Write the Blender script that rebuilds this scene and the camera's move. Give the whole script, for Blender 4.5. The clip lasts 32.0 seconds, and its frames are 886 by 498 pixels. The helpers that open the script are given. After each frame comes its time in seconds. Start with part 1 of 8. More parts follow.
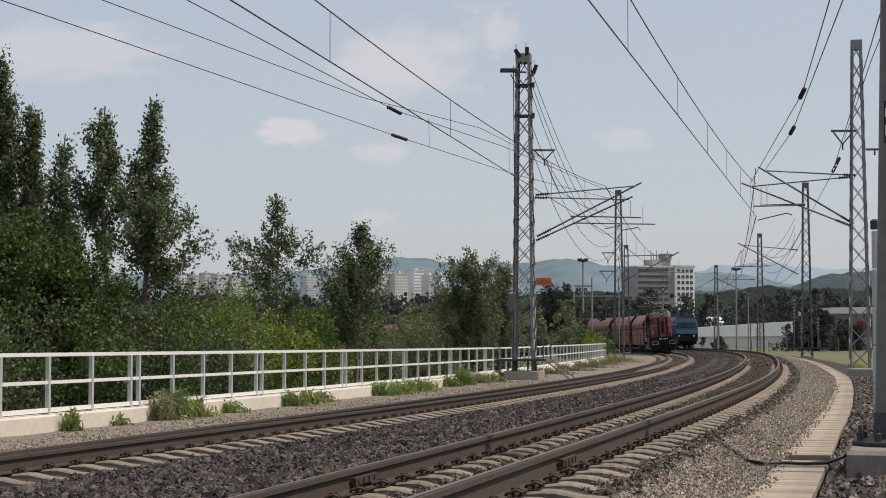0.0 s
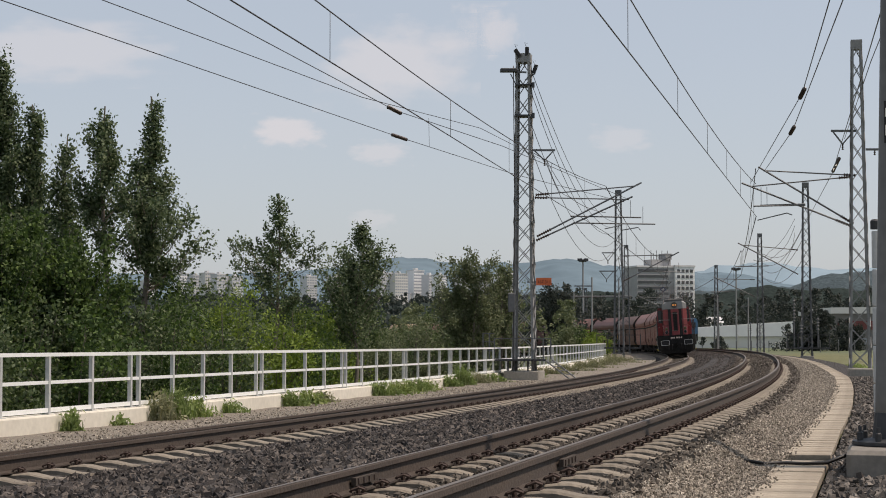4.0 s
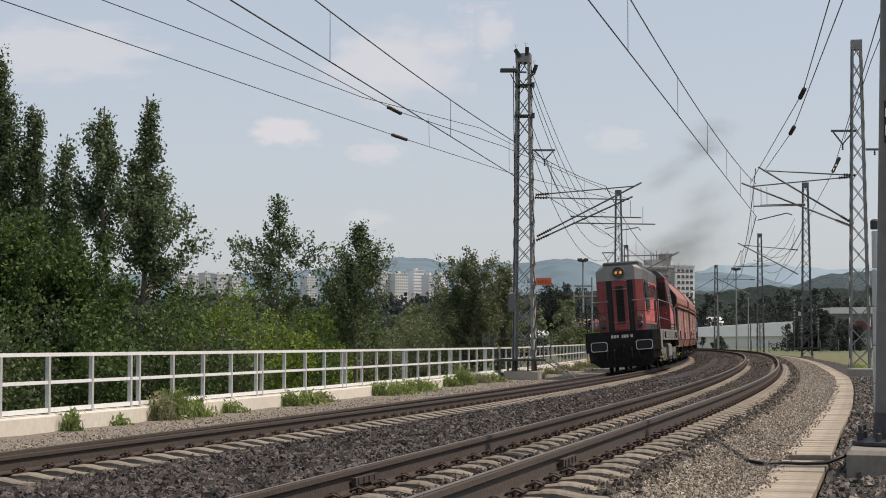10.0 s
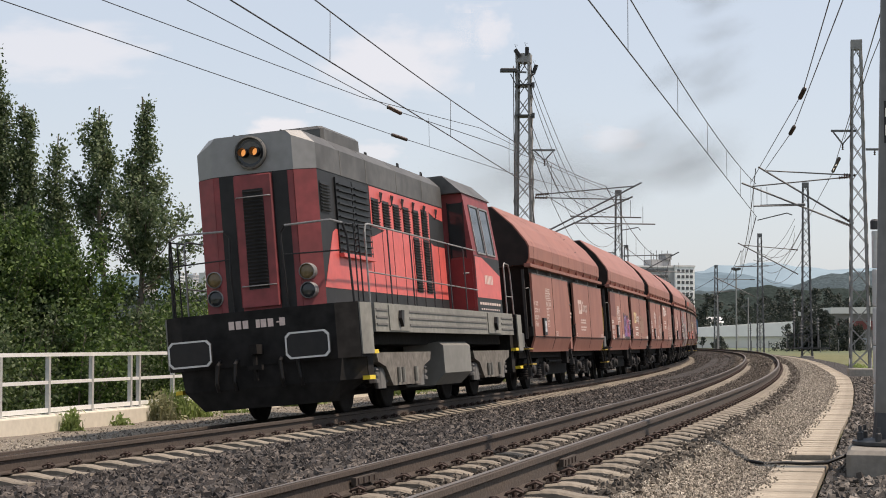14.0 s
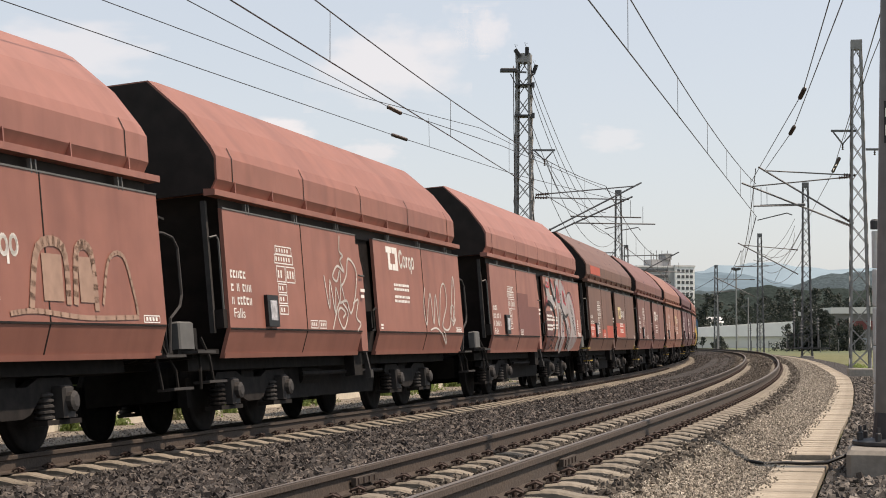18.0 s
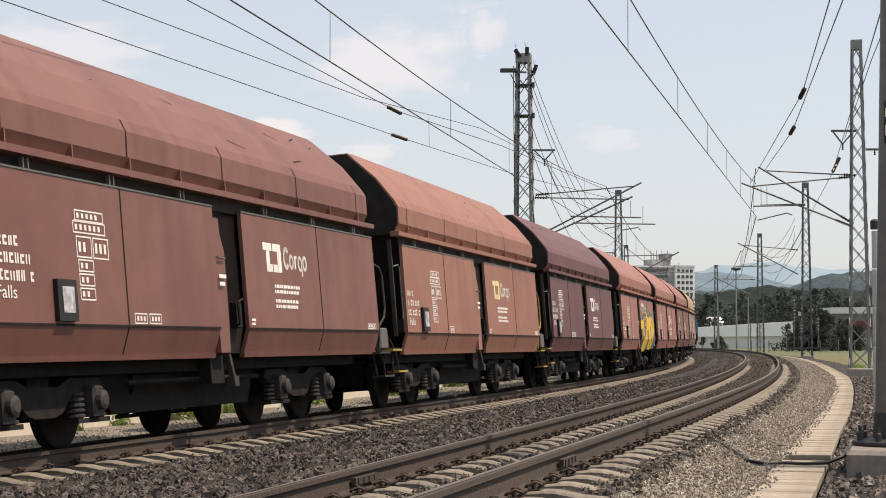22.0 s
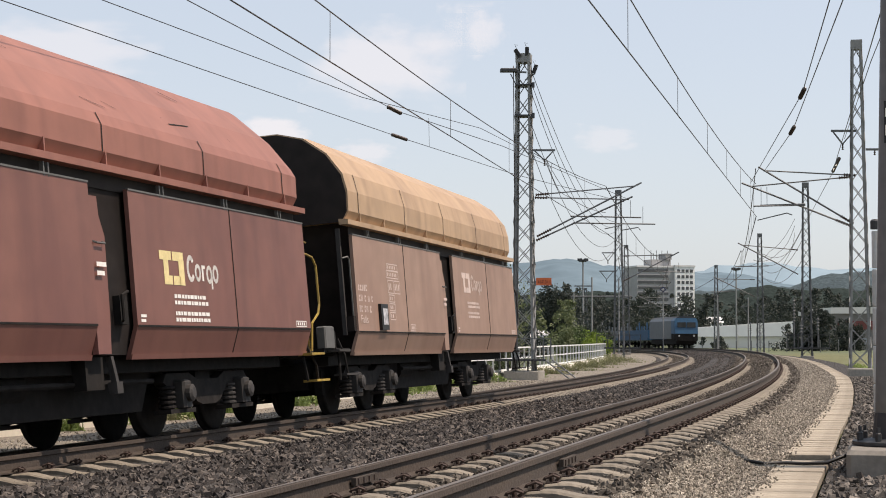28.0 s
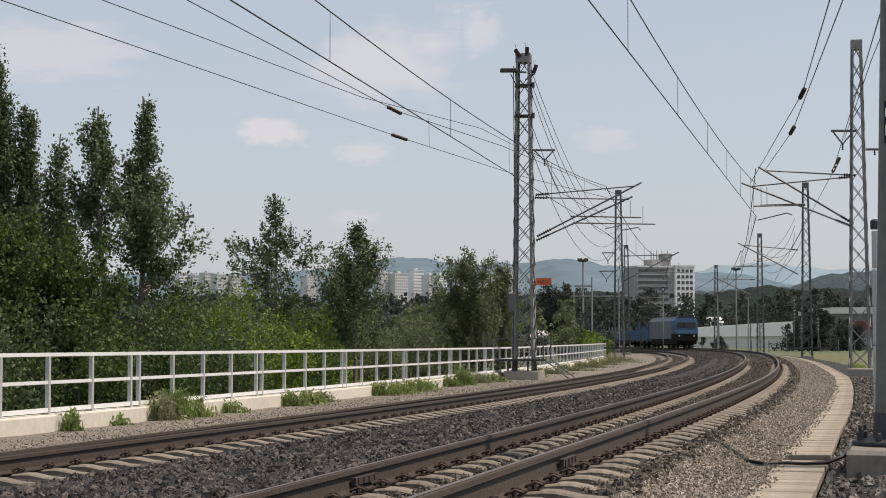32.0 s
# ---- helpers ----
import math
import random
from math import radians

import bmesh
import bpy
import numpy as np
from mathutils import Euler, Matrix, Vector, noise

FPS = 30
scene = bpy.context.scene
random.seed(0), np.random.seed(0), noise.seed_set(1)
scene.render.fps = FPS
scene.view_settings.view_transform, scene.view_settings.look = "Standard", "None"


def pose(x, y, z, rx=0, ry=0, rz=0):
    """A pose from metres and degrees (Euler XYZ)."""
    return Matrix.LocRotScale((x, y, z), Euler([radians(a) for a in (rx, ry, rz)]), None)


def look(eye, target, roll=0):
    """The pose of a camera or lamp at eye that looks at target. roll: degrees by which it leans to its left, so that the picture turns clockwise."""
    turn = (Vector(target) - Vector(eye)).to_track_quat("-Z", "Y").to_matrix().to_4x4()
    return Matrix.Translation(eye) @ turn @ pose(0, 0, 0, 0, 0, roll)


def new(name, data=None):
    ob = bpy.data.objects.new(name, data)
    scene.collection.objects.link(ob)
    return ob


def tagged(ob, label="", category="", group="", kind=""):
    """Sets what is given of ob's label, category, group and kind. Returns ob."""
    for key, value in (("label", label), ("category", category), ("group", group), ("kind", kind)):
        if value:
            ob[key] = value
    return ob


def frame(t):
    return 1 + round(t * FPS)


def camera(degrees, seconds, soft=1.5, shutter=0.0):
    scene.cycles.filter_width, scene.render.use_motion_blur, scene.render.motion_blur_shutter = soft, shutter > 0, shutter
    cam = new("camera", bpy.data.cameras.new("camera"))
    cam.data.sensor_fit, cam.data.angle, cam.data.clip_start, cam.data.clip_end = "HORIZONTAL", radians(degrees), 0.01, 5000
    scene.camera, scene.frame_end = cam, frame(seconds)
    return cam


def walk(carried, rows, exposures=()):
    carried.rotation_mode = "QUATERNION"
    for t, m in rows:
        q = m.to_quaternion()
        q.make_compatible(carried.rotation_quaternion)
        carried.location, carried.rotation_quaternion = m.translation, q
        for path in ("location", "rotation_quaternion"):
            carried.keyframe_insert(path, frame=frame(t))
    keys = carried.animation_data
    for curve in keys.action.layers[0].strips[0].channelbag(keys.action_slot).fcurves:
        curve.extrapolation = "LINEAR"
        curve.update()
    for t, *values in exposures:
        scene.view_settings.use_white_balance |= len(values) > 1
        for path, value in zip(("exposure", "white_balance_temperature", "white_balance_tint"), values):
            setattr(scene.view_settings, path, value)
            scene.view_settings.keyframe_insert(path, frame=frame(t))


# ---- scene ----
# World: x right, y ahead of the camera, z up; z = 0 is the rail level of the nearer track.
import itertools

cam = camera(28.54, 32.0, soft=1.0)
EYE = pose(0, 0, 0.842, 90 + 3.01, 0, 0)
walk(cam, [(0, EYE), (32, EYE)],
     exposures=[(0, -0.27, 7450, 18), (3, -0.26, 7450, 18), (6, -0.23, 7450, 18), (9, -0.2, 7450, 18), (11, -0.15, 7450, 18), (12, -0.09, 7450, 18), (13, 0, 7475, 18), (14, 0.12, 7500, 18), (15, 0.17, 7675, 18), (17, 0.13, 7850, 18), (19, 0.14, 7850, 18), (22, 0.16, 7850, 18), (25, 0.15, 7700, 18), (27, 0.16, 7575, 18), (28, 0.13, 7512, 18), (29, 0.02, 7450, 18), (30, -0.12, 7450, 18), (31, -0.18, 7450, 18), (32, -0.19, 7450, 18)])

# ---- light ----
SUN_AZ, SUN_EL = radians(94), radians(62)   # clockwise from +y, height
world = bpy.data.worlds.new("sky")
scene.world = world
world.use_nodes = True
wn = world.node_tree
sky = wn.nodes.new("ShaderNodeTexSky")
sky.sky_type, sky.sun_disc = "NISHITA", False
sky.sun_elevation, sky.sun_rotation = SUN_EL, SUN_AZ
sky.air_density, sky.dust_density, sky.ozone_density = 1.0, 1.5, 1.2
# a hazy summer sky: pale haze over the clear blue
haze = wn.nodes.new("ShaderNodeMix")
haze.data_type = "RGBA"
haze.inputs["Factor"].default_value = 0.62
haze.inputs["B"].default_value = (3.85, 4.85, 5.95, 1)
wn.links.new(sky.outputs[0], haze.inputs["A"])
wn.links.new(haze.outputs["Result"], wn.nodes["Background"].inputs[0])
wn.nodes["Background"].inputs[1].default_value = 0.15
sun = new("sun", bpy.data.lights.new("sun", "SUN"))
sun.data.energy, sun.data.angle, sun.data.color = 4.2, radians(0.9), (1.0, 0.95, 0.88)
SUN_FROM = Vector((math.sin(SUN_AZ) * math.cos(SUN_EL), math.cos(SUN_AZ) * math.cos(SUN_EL), math.sin(SUN_EL)))
sun.matrix_world = look(SUN_FROM * 50, (0, 0, 0))


# ---- materials ----
def mat(name, color, rough=0.7, metal=0.0, vary=0.15, grain=12.0, stain=0.6, bump=0.0, second=None, rnd=0.0, spec=0.5, space="Object", dist=0.02,
        amount=0.35):
    """A surface with two scales of colour variation and relief. second: the colour of the stains; rnd: variation from piece to piece."""
    m = bpy.data.materials.new(name)
    m.use_nodes = True
    nt = m.node_tree
    N, L = nt.nodes, nt.links
    b = N["Principled BSDF"]
    b.inputs["Roughness"].default_value, b.inputs["Metallic"].default_value = rough, metal
    b.inputs["Specular IOR Level"].default_value = spec
    tc = N.new("ShaderNodeTexCoord")
    if space == "World":
        geo = N.new("ShaderNodeNewGeometry")
        co = geo.outputs["Position"]
    else:
        co = tc.outputs[space]
    fine, big = N.new("ShaderNodeTexNoise"), N.new("ShaderNodeTexNoise")
    fine.inputs["Scale"].default_value, fine.inputs["Detail"].default_value = grain, 6
    big.inputs["Scale"].default_value, big.inputs["Detail"].default_value = stain, 4
    L.new(co, fine.inputs["Vector"])
    L.new(co, big.inputs["Vector"])
    hi = [min(1, c * (1 + vary)) for c in color]
    lo = [c * (1 - vary) for c in color]
    r1 = N.new("ShaderNodeValToRGB")
    r1.color_ramp.elements[0].position, r1.color_ramp.elements[1].position = 0.3, 0.7
    r1.color_ramp.elements[0].color, r1.color_ramp.elements[1].color = (*lo, 1), (*hi, 1)
    L.new(fine.outputs["Fac"], r1.inputs[0])
    r2 = N.new("ShaderNodeValToRGB")
    r2.color_ramp.elements[0].position, r2.color_ramp.elements[1].position = 0.45, 0.72
    r2.color_ramp.elements[0].color, r2.color_ramp.elements[1].color = (0, 0, 0, 1), (amount, amount, amount, 1)
    L.new(big.outputs["Fac"], r2.inputs[0])
    mix = N.new("ShaderNodeMix")
    mix.data_type = "RGBA"
    L.new(r2.outputs[0], mix.inputs["Factor"])
    L.new(r1.outputs[0], mix.inputs["A"])
    mix.inputs["B"].default_value = (*(second or [c * 0.55 for c in color]), 1)
    out = mix.outputs["Result"]
    if rnd:
        oi, mr, hsv = N.new("ShaderNodeObjectInfo"), N.new("ShaderNodeMapRange"), N.new("ShaderNodeHueSaturation")
        mr.inputs["To Min"].default_value, mr.inputs["To Max"].default_value = 1 - rnd, 1 + rnd
        L.new(oi.outputs["Random"], mr.inputs["Value"])
        L.new(mr.outputs[0], hsv.inputs["Value"])
        L.new(out, hsv.inputs["Color"])
        out = hsv.outputs[0]
    L.new(out, b.inputs["Base Color"])
    if bump:
        bp = N.new("ShaderNodeBump")
        bp.inputs["Strength"].default_value, bp.inputs["Distance"].default_value = bump, dist
        L.new(fine.outputs["Fac"], bp.inputs["Height"])
        L.new(bp.outputs[0], b.inputs["Normal"])
    return m


def island_mat(name, colors, rough=0.85, bump=0.4, grain=40, spread=None):
    """Pieces of one mesh, each of its own colour."""
    m = bpy.data.materials.new(name)
    m.use_nodes = True
    N, L = m.node_tree.nodes, m.node_tree.links
    b = N["Principled BSDF"]
    b.inputs["Roughness"].default_value = rough
    geo, ramp, no, mix = N.new("ShaderNodeNewGeometry"), N.new("ShaderNodeValToRGB"), N.new("ShaderNodeTexNoise"), N.new("ShaderNodeMix")
    e = ramp.color_ramp.elements
    while len(e) < len(colors):
        e.new(0.5)
    for i, c in enumerate(colors):
        e[i].position, e[i].color = i / (len(colors) - 1), (*c, 1)
    ramp.color_ramp.interpolation = spread or "LINEAR"
    L.new(geo.outputs["Random Per Island"], ramp.inputs[0])
    no.inputs["Scale"].default_value = grain
    L.new(geo.outputs["Position"], no.inputs["Vector"])
    mix.data_type, mix.blend_type = "RGBA", "MULTIPLY"
    mix.inputs["Factor"].default_value = 0.5
    L.new(ramp.outputs[0], mix.inputs["A"])
    L.new(no.outputs["Fac"], mix.inputs["B"])
    hs = N.new("ShaderNodeHueSaturation")
    hs.inputs["Value"].default_value = 1.35
    L.new(mix.outputs["Result"], hs.inputs["Color"])
    L.new(hs.outputs[0], b.inputs["Base Color"])
    bp = N.new("ShaderNodeBump")
    bp.inputs["Strength"].default_value, bp.inputs["Distance"].default_value = bump, 0.01
    L.new(no.outputs["Fac"], bp.inputs["Height"])
    L.new(bp.outputs[0], b.inputs["Normal"])
    return m


def glow(name, color, strength):
    m = bpy.data.materials.new(name)
    m.use_nodes = True
    b = m.node_tree.nodes["Principled BSDF"]
    b.inputs["Base Color"].default_value = (*color, 1)
    b.inputs["Emission Color"].default_value, b.inputs["Emission Strength"].default_value = (*color, 1), strength
    return m


def leaf_mat(name, a, b_, c):
    """Leaves: each its own green, with light that passes through them."""
    m = island_mat(name, [a, b_, c], rough=0.7, bump=0.0, grain=1.5)
    N, L = m.node_tree.nodes, m.node_tree.links
    p = N["Principled BSDF"]
    tl, mix = N.new("ShaderNodeBsdfTranslucent"), N.new("ShaderNodeMixShader")
    L.new(p.inputs["Base Color"].links[0].from_socket, tl.inputs["Color"])
    mix.inputs[0].default_value = 0.38
    L.new(p.outputs[0], mix.inputs[1])
    L.new(tl.outputs[0], mix.inputs[2])
    L.new(mix.outputs[0], N["Material Output"].inputs[0])
    return m


M = dict(
    rail_side=mat("rail_rust", (0.0493, 0.03655, 0.02805), 0.85, 0.0, 0.25, 30, 1.5, 0.4, (0.07225, 0.0476, 0.0323)),
    rail_top=mat("rail_polished", (0.117, 0.1008, 0.0864), 0.6, 0.1, 0.1, 20, 1.0, 0.1, (0.18, 0.144, 0.117)),
    sleeper=mat("sleeper_concrete", (0.215, 0.184, 0.144), 0.9, 0, 0.2, 25, 2.2, 0.5, (0.12, 0.097, 0.075), rnd=0.16, amount=0.6),
    clip=mat("clip_rust", (0.055, 0.035, 0.028), 0.8, 0.2, 0.3, 40, 5, 0.3),
    ballast=mat("ballast_bed", (0.0315, 0.027, 0.02325), 0.95, 0, 0.55, 16, 0.7, 1.0, (0.05625, 0.045, 0.0375), space="World", dist=0.06),
    stone=island_mat("ballast_stone", [(0.021, 0.017, 0.015), (0.0459, 0.03915, 0.03375), (0.086, 0.071, 0.061), (0.0324, 0.027, 0.0243), (0.125, 0.105, 0.09), (0.05805, 0.0513, 0.04725), (0.2025, 0.1782, 0.1553)], 0.85, 0.5, 60, "CONSTANT"),
    gravel=mat("fine_gravel", (0.1886, 0.1632, 0.1292), 0.95, 0, 0.38, 22, 0.5, 0.9, (0.1226, 0.1038, 0.08958), space="World", dist=0.04),
    pebble=island_mat("pebble", [(0.103, 0.08786, 0.06864), (0.2883, 0.2471, 0.1991), (0.1785, 0.1537, 0.1236), (0.4256, 0.3775, 0.3089), (0.2334, 0.2018, 0.1647)], 0.9, 0.3, 80, "CONSTANT"),
    shoulder=island_mat("shoulder_stone", [(0.05, 0.043, 0.036), (0.12, 0.105, 0.09), (0.08, 0.068, 0.058), (0.2, 0.175, 0.15), (0.1, 0.085, 0.074)], 0.9, 0.4, 60, "CONSTANT"),
    dusty=island_mat("dusty_stone", [(0.045, 0.037, 0.028), (0.1, 0.083, 0.066), (0.066, 0.054, 0.043), (0.16, 0.138, 0.112)], 0.9, 0.4, 60),
    lid=mat("trough_lid", (0.3275, 0.2812, 0.2172), 0.9, 0, 0.16, 20, 2.2, 0.5, (0.1923, 0.1602, 0.1211), rnd=0.14, amount=0.6),
    concrete=mat("parapet_concrete", (0.6696, 0.6324, 0.5394), 0.85, 0, 0.08, 8, 0.5, 0.2, (0.4836, 0.4464, 0.372), space="World"),
    mast_block=mat("mast_foundation_concrete", (0.306, 0.2848, 0.2465), 0.9, 0, 0.15, 12, 1.5, 0.4, (0.17, 0.153, 0.1275)),
    block=mat("foundation_concrete", (0.204, 0.187, 0.1615), 0.9, 0, 0.2, 12, 1.5, 0.4, (0.17, 0.153, 0.1275)),
    white_rail=mat("white_rail_paint", (0.80, 0.82, 0.80), 0.4, 0, 0.05, 20, 1.0, 0.0, (0.62, 0.64, 0.62)),
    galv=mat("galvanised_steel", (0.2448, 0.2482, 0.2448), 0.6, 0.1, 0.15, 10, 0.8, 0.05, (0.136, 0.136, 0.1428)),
    galv_far=mat("dark_grey_steel", (0.12, 0.125, 0.13), 0.6, 0.2, 0.15, 10, 0.8, 0.05, (0.09, 0.09, 0.095)),
    # darkened grey: the shade on the near pole's left side is in the colour
    pole_grey=mat("shaded_pole_grey", (0.15, 0.15, 0.145), 0.6, 0.1, 0.12, 9, 0.9, 0.05, (0.08, 0.08, 0.076)),
    grey_post=mat("grey_post_paint_and_shade", (0.46, 0.47, 0.46), 0.55, 0.1, 0.08, 12, 0.8, 0.0, (0.36, 0.37, 0.36)),
    dark_steel=mat("dark_steel", (0.05, 0.052, 0.055), 0.6, 0.4, 0.2, 10, 1, 0.05),
    wire=mat("wire", (0.06, 0.055, 0.055), 0.5, 0.6, 0.1, 5, 1),
    insulator=mat("brown_insulator", (0.05, 0.035, 0.03), 0.25, 0, 0.1, 10, 2),
    grass=mat("meadow", (0.115, 0.118, 0.046), 0.95, 0, 0.4, 1.6, 0.12, 0.4, (0.2, 0.17, 0.085), space="World", dist=0.2),
    earth=mat("field", (0.09, 0.11, 0.05), 0.95, 0, 0.4, 0.3, 0.012, 0.0, (0.13, 0.12, 0.06), space="World"),
    bark=mat("bark", (0.16, 0.135, 0.11), 0.9, 0, 0.3, 12, 2, 0.5),
    # side red is lightened: its sunlit look is put into the colour
    red=mat("loco_red_sunlit", (0.6, 0.1, 0.085), 0.4, 0, 0.12, 6, 0.9, 0.03, (0.42, 0.06, 0.052), amount=0.6),
    loco_grey=mat("loco_light_grey", (0.23, 0.232, 0.228), 0.5, 0, 0.1, 6, 0.9, 0.03, (0.24, 0.24, 0.235)),
    frame_grey=mat("loco_frame_grey", (0.13, 0.125, 0.115), 0.65, 0, 0.15, 8, 1.2, 0.05, (0.1, 0.095, 0.09)),
    black=mat("black_paint", (0.009, 0.009, 0.0095), 0.5, 0, 0.3, 8, 1.5, 0.05, (0.024, 0.021, 0.019), spec=0.35),
    # grime, darkened further: the shade under the vehicles is put into both colours
    under=mat("underframe_grime_and_shade", (0.011, 0.0098, 0.009), 0.9, 0, 0.4, 8, 1.5, 0.3, (0.028, 0.023, 0.019), spec=0.25),
    wagon_bogie=mat("wagon_bogie_grime_and_shade", (0.014, 0.012, 0.011), 0.85, 0, 0.4, 8, 2.0, 0.3, (0.035, 0.029, 0.024), spec=0.25),
    bogie=mat("bogie_grime", (0.14, 0.128, 0.11), 0.85, 0, 0.35, 9, 2.2, 0.3, (0.07, 0.06, 0.05), amount=0.6),
    chrome=mat("pale_handrail", (0.55, 0.55, 0.54), 0.4, 0.3, 0.05, 20, 2),
    yellow=mat("yellow_paint", (0.75, 0.55, 0.03), 0.5, 0, 0.1, 15, 2, 0, (0.5, 0.36, 0.05)),
    glass=mat("dark_glass", (0.02, 0.023, 0.025), 0.08, 0, 0.1, 3, 1),
    white=mat("white_lettering", (0.78, 0.76, 0.72), 0.7, 0, 0.08, 30, 3),
    pale=mat("faded_lettering", (0.62, 0.5, 0.45), 0.75, 0, 0.1, 30, 3),
    lamp=glow("lit_headlight", (1.0, 0.42, 0.13), 0.7),
)


# ---- mesh building ----
class Mesh:
    """Collects vertices and faces of one mesh."""

    def __init__(self):
        self.v, self.f = [], []

    def add(self, verts, faces):
        n = len(self.v)
        self.v.extend(tuple(p) for p in verts)
        self.f.extend(tuple(n + i for i in face) for face in faces)
        return self

    def box(self, x0, x1, y0, y1, z0, z1, m=None):
        p = [Vector((x, y, z)) for x in (x0, x1) for y in (y0, y1) for z in (z0, z1)]
        if m is not None:
            p = [m @ q for q in p]
        return self.add(p, [(0, 1, 3, 2), (4, 6, 7, 5), (0, 4, 5, 1), (2, 3, 7, 6), (0, 2, 6, 4), (1, 5, 7, 3)])

    def chamfer_box(self, x0, x1, y0, y1, z0, z1, c, m=None):
        """A box whose four upright edges and top edges are cut off."""
        def ring(z, i):
            return [(x0 + c + i, y0 + i, z), (x1 - c - i, y0 + i, z), (x1 - i, y0 + c + i, z), (x1 - i, y1 - c - i, z), (x1 - c - i, y1 - i, z), (x0 + c + i, y1 - i, z),
                    (x0 + i, y1 - c - i, z), (x0 + i, y0 + c + i, z)]
        return self.rings([ring(z0, 0), ring(z1 - c, 0), ring(z1, c)], m)

    def rings(self, rings, m=None, caps=True, closed=True):
        """A skin over rings of equal length."""
        k = len(rings[0])
        p = [Vector(q) for r in rings for q in r]
        if m is not None:
            p = [m @ q for q in p]
        f = []
        for i in range(len(rings) - 1):
            for j in range(k if closed else k - 1):
                a, b = i * k + j, i * k + (j + 1) % k
                f.append((a, b, b + k, a + k))
        if caps and closed:
            f.append(tuple(range(k))[::-1])
            f.append(tuple((len(rings) - 1) * k + j for j in range(k)))
        return self.add(p, f)

    def prism(self, profile, x0, x1, m=None):
        """A profile of (y, z) drawn out along x."""
        return self.rings([[(x0, y, z) for y, z in profile], [(x1, y, z) for y, z in profile]], m)

    def tube(self, points, r, n=6, r1=None):
        pts = [Vector(p) for p in points]
        rings = []
        for i, p in enumerate(pts):
            d = (pts[min(i + 1, len(pts) - 1)] - pts[max(i - 1, 0)]).normalized()
            a = d.orthogonal().normalized() if i == 0 else (a - d * a.dot(d)).normalized()
            b = d.cross(a)
            rr = r if r1 is None else r + (r1 - r) * i / (len(pts) - 1)
            rings.append([p + (a * math.cos(t) + b * math.sin(t)) * rr for t in (2 * math.pi * j / n for j in range(n))])
        return self.rings(rings)

    def lathe(self, profile, axis_m, n=16):
        """(radius, height) pairs turned about the z axis of axis_m."""
        return self.rings([[(r * math.cos(t), r * math.sin(t), h) for t in (2 * math.pi * j / n for j in range(n))] for r, h in profile], axis_m)

    def bar(self, a, b, w, h=None):
        """A straight bar of square section from a to b."""
        a, b = Vector(a), Vector(b)
        h = h or w
        d = (b - a).normalized()
        up = Vector((0, 0, 1)) if abs(d.z) < 0.95 else Vector((0, 1, 0))
        s = d.cross(up).normalized() * (w / 2)
        u = s.cross(d).normalized() * (h / 2)
        return self.rings([[q + s + u, q - s + u, q - s - u, q + s - u] for q in (a, b)])

    def data(self, name, material, smooth=False):
        me = bpy.data.meshes.new(name)
        me.from_pydata(self.v, [], self.f)
        me.materials.append(material)
        if smooth:
            me.shade_smooth()
        bm = bmesh.new()
        bm.from_mesh(me)
        bmesh.ops.recalc_face_normals(bm, faces=bm.faces)
        bm.to_mesh(me)
        bm.free()
        return me


def part(name, mesh, material, parent=None, label="", smooth=False, m=None):
    """Links a mesh as one object under a thing or a part."""
    me = mesh.data(name, material, smooth) if isinstance(mesh, Mesh) else mesh
    ob = new(name, me)
    if parent is not None:
        ob.parent = parent
    if m is not None:
        ob.matrix_basis = m
    if label:
        ob["label"] = label
    return ob


def thing(name, m=None, label="", category="", group="", kind=""):
    ob = new(name)
    ob.empty_display_size = 0.3
    if m is not None:
        ob.matrix_basis = m
    return tagged(ob, label, category, group, kind)


def arrays(name, verts, faces, material, smooth=False):
    """A large mesh straight from arrays of vertices and equal-sized faces."""
    me = bpy.data.meshes.new(name)
    nf, k = faces.shape
    me.vertices.add(len(verts))
    me.vertices.foreach_set("co", np.ascontiguousarray(verts, dtype=np.float32).ravel())
    me.loops.add(nf * k)
    me.loops.foreach_set("vertex_index", np.ascontiguousarray(faces, dtype=np.int32).ravel())
    me.polygons.add(nf)
    me.polygons.foreach_set("loop_start", np.arange(0, nf * k, k, dtype=np.int32))
    me.update(calc_edges=True)
    me.materials.append(material)
    if smooth:
        me.shade_smooth()
    else:
        me.shade_flat()
    return me


# ---- the line: two curved, canted tracks ----
STEP = 0.5
SS = np.arange(-260, 380, STEP)
BEND = np.interp(SS, [-260, -40, -15, 0, 15, 30, 45, 60, 90, 130, 165, 174, 212, 250, 300],
                 [0, 0, -0.00056, 0.00168, 0.00124, 0.00083, 0.00068, 0.00061, 0.00124, 0.00089, 0.00107, 0.006, 0.006, 0.0035, 0.001])
I0 = int(np.argmin(abs(SS)))
TURN = np.concatenate([[0], np.cumsum((BEND[1:] + BEND[:-1]) / 2 * STEP)])
TURN = TURN - TURN[I0] + 1.33283
LX = np.concatenate([[0], np.cumsum((np.cos(TURN[1:]) + np.cos(TURN[:-1])) / 2 * STEP)])
LY = np.concatenate([[0], np.cumsum((np.sin(TURN[1:]) + np.sin(TURN[:-1])) / 2 * STEP)])
LX, LY = LX - LX[I0] + 2.93, LY - LY[I0] + 23.915
TH = np.tanh(SS / 60)
NEAR_TO_FAR = 5.8065 - 0.6305 * TH - 0.2293 * TH ** 2
T4 = np.tanh(SS / 40)
CANT_NEAR = 0.08926 - 0.05177 * T4 + 0.00854 * T4 ** 2
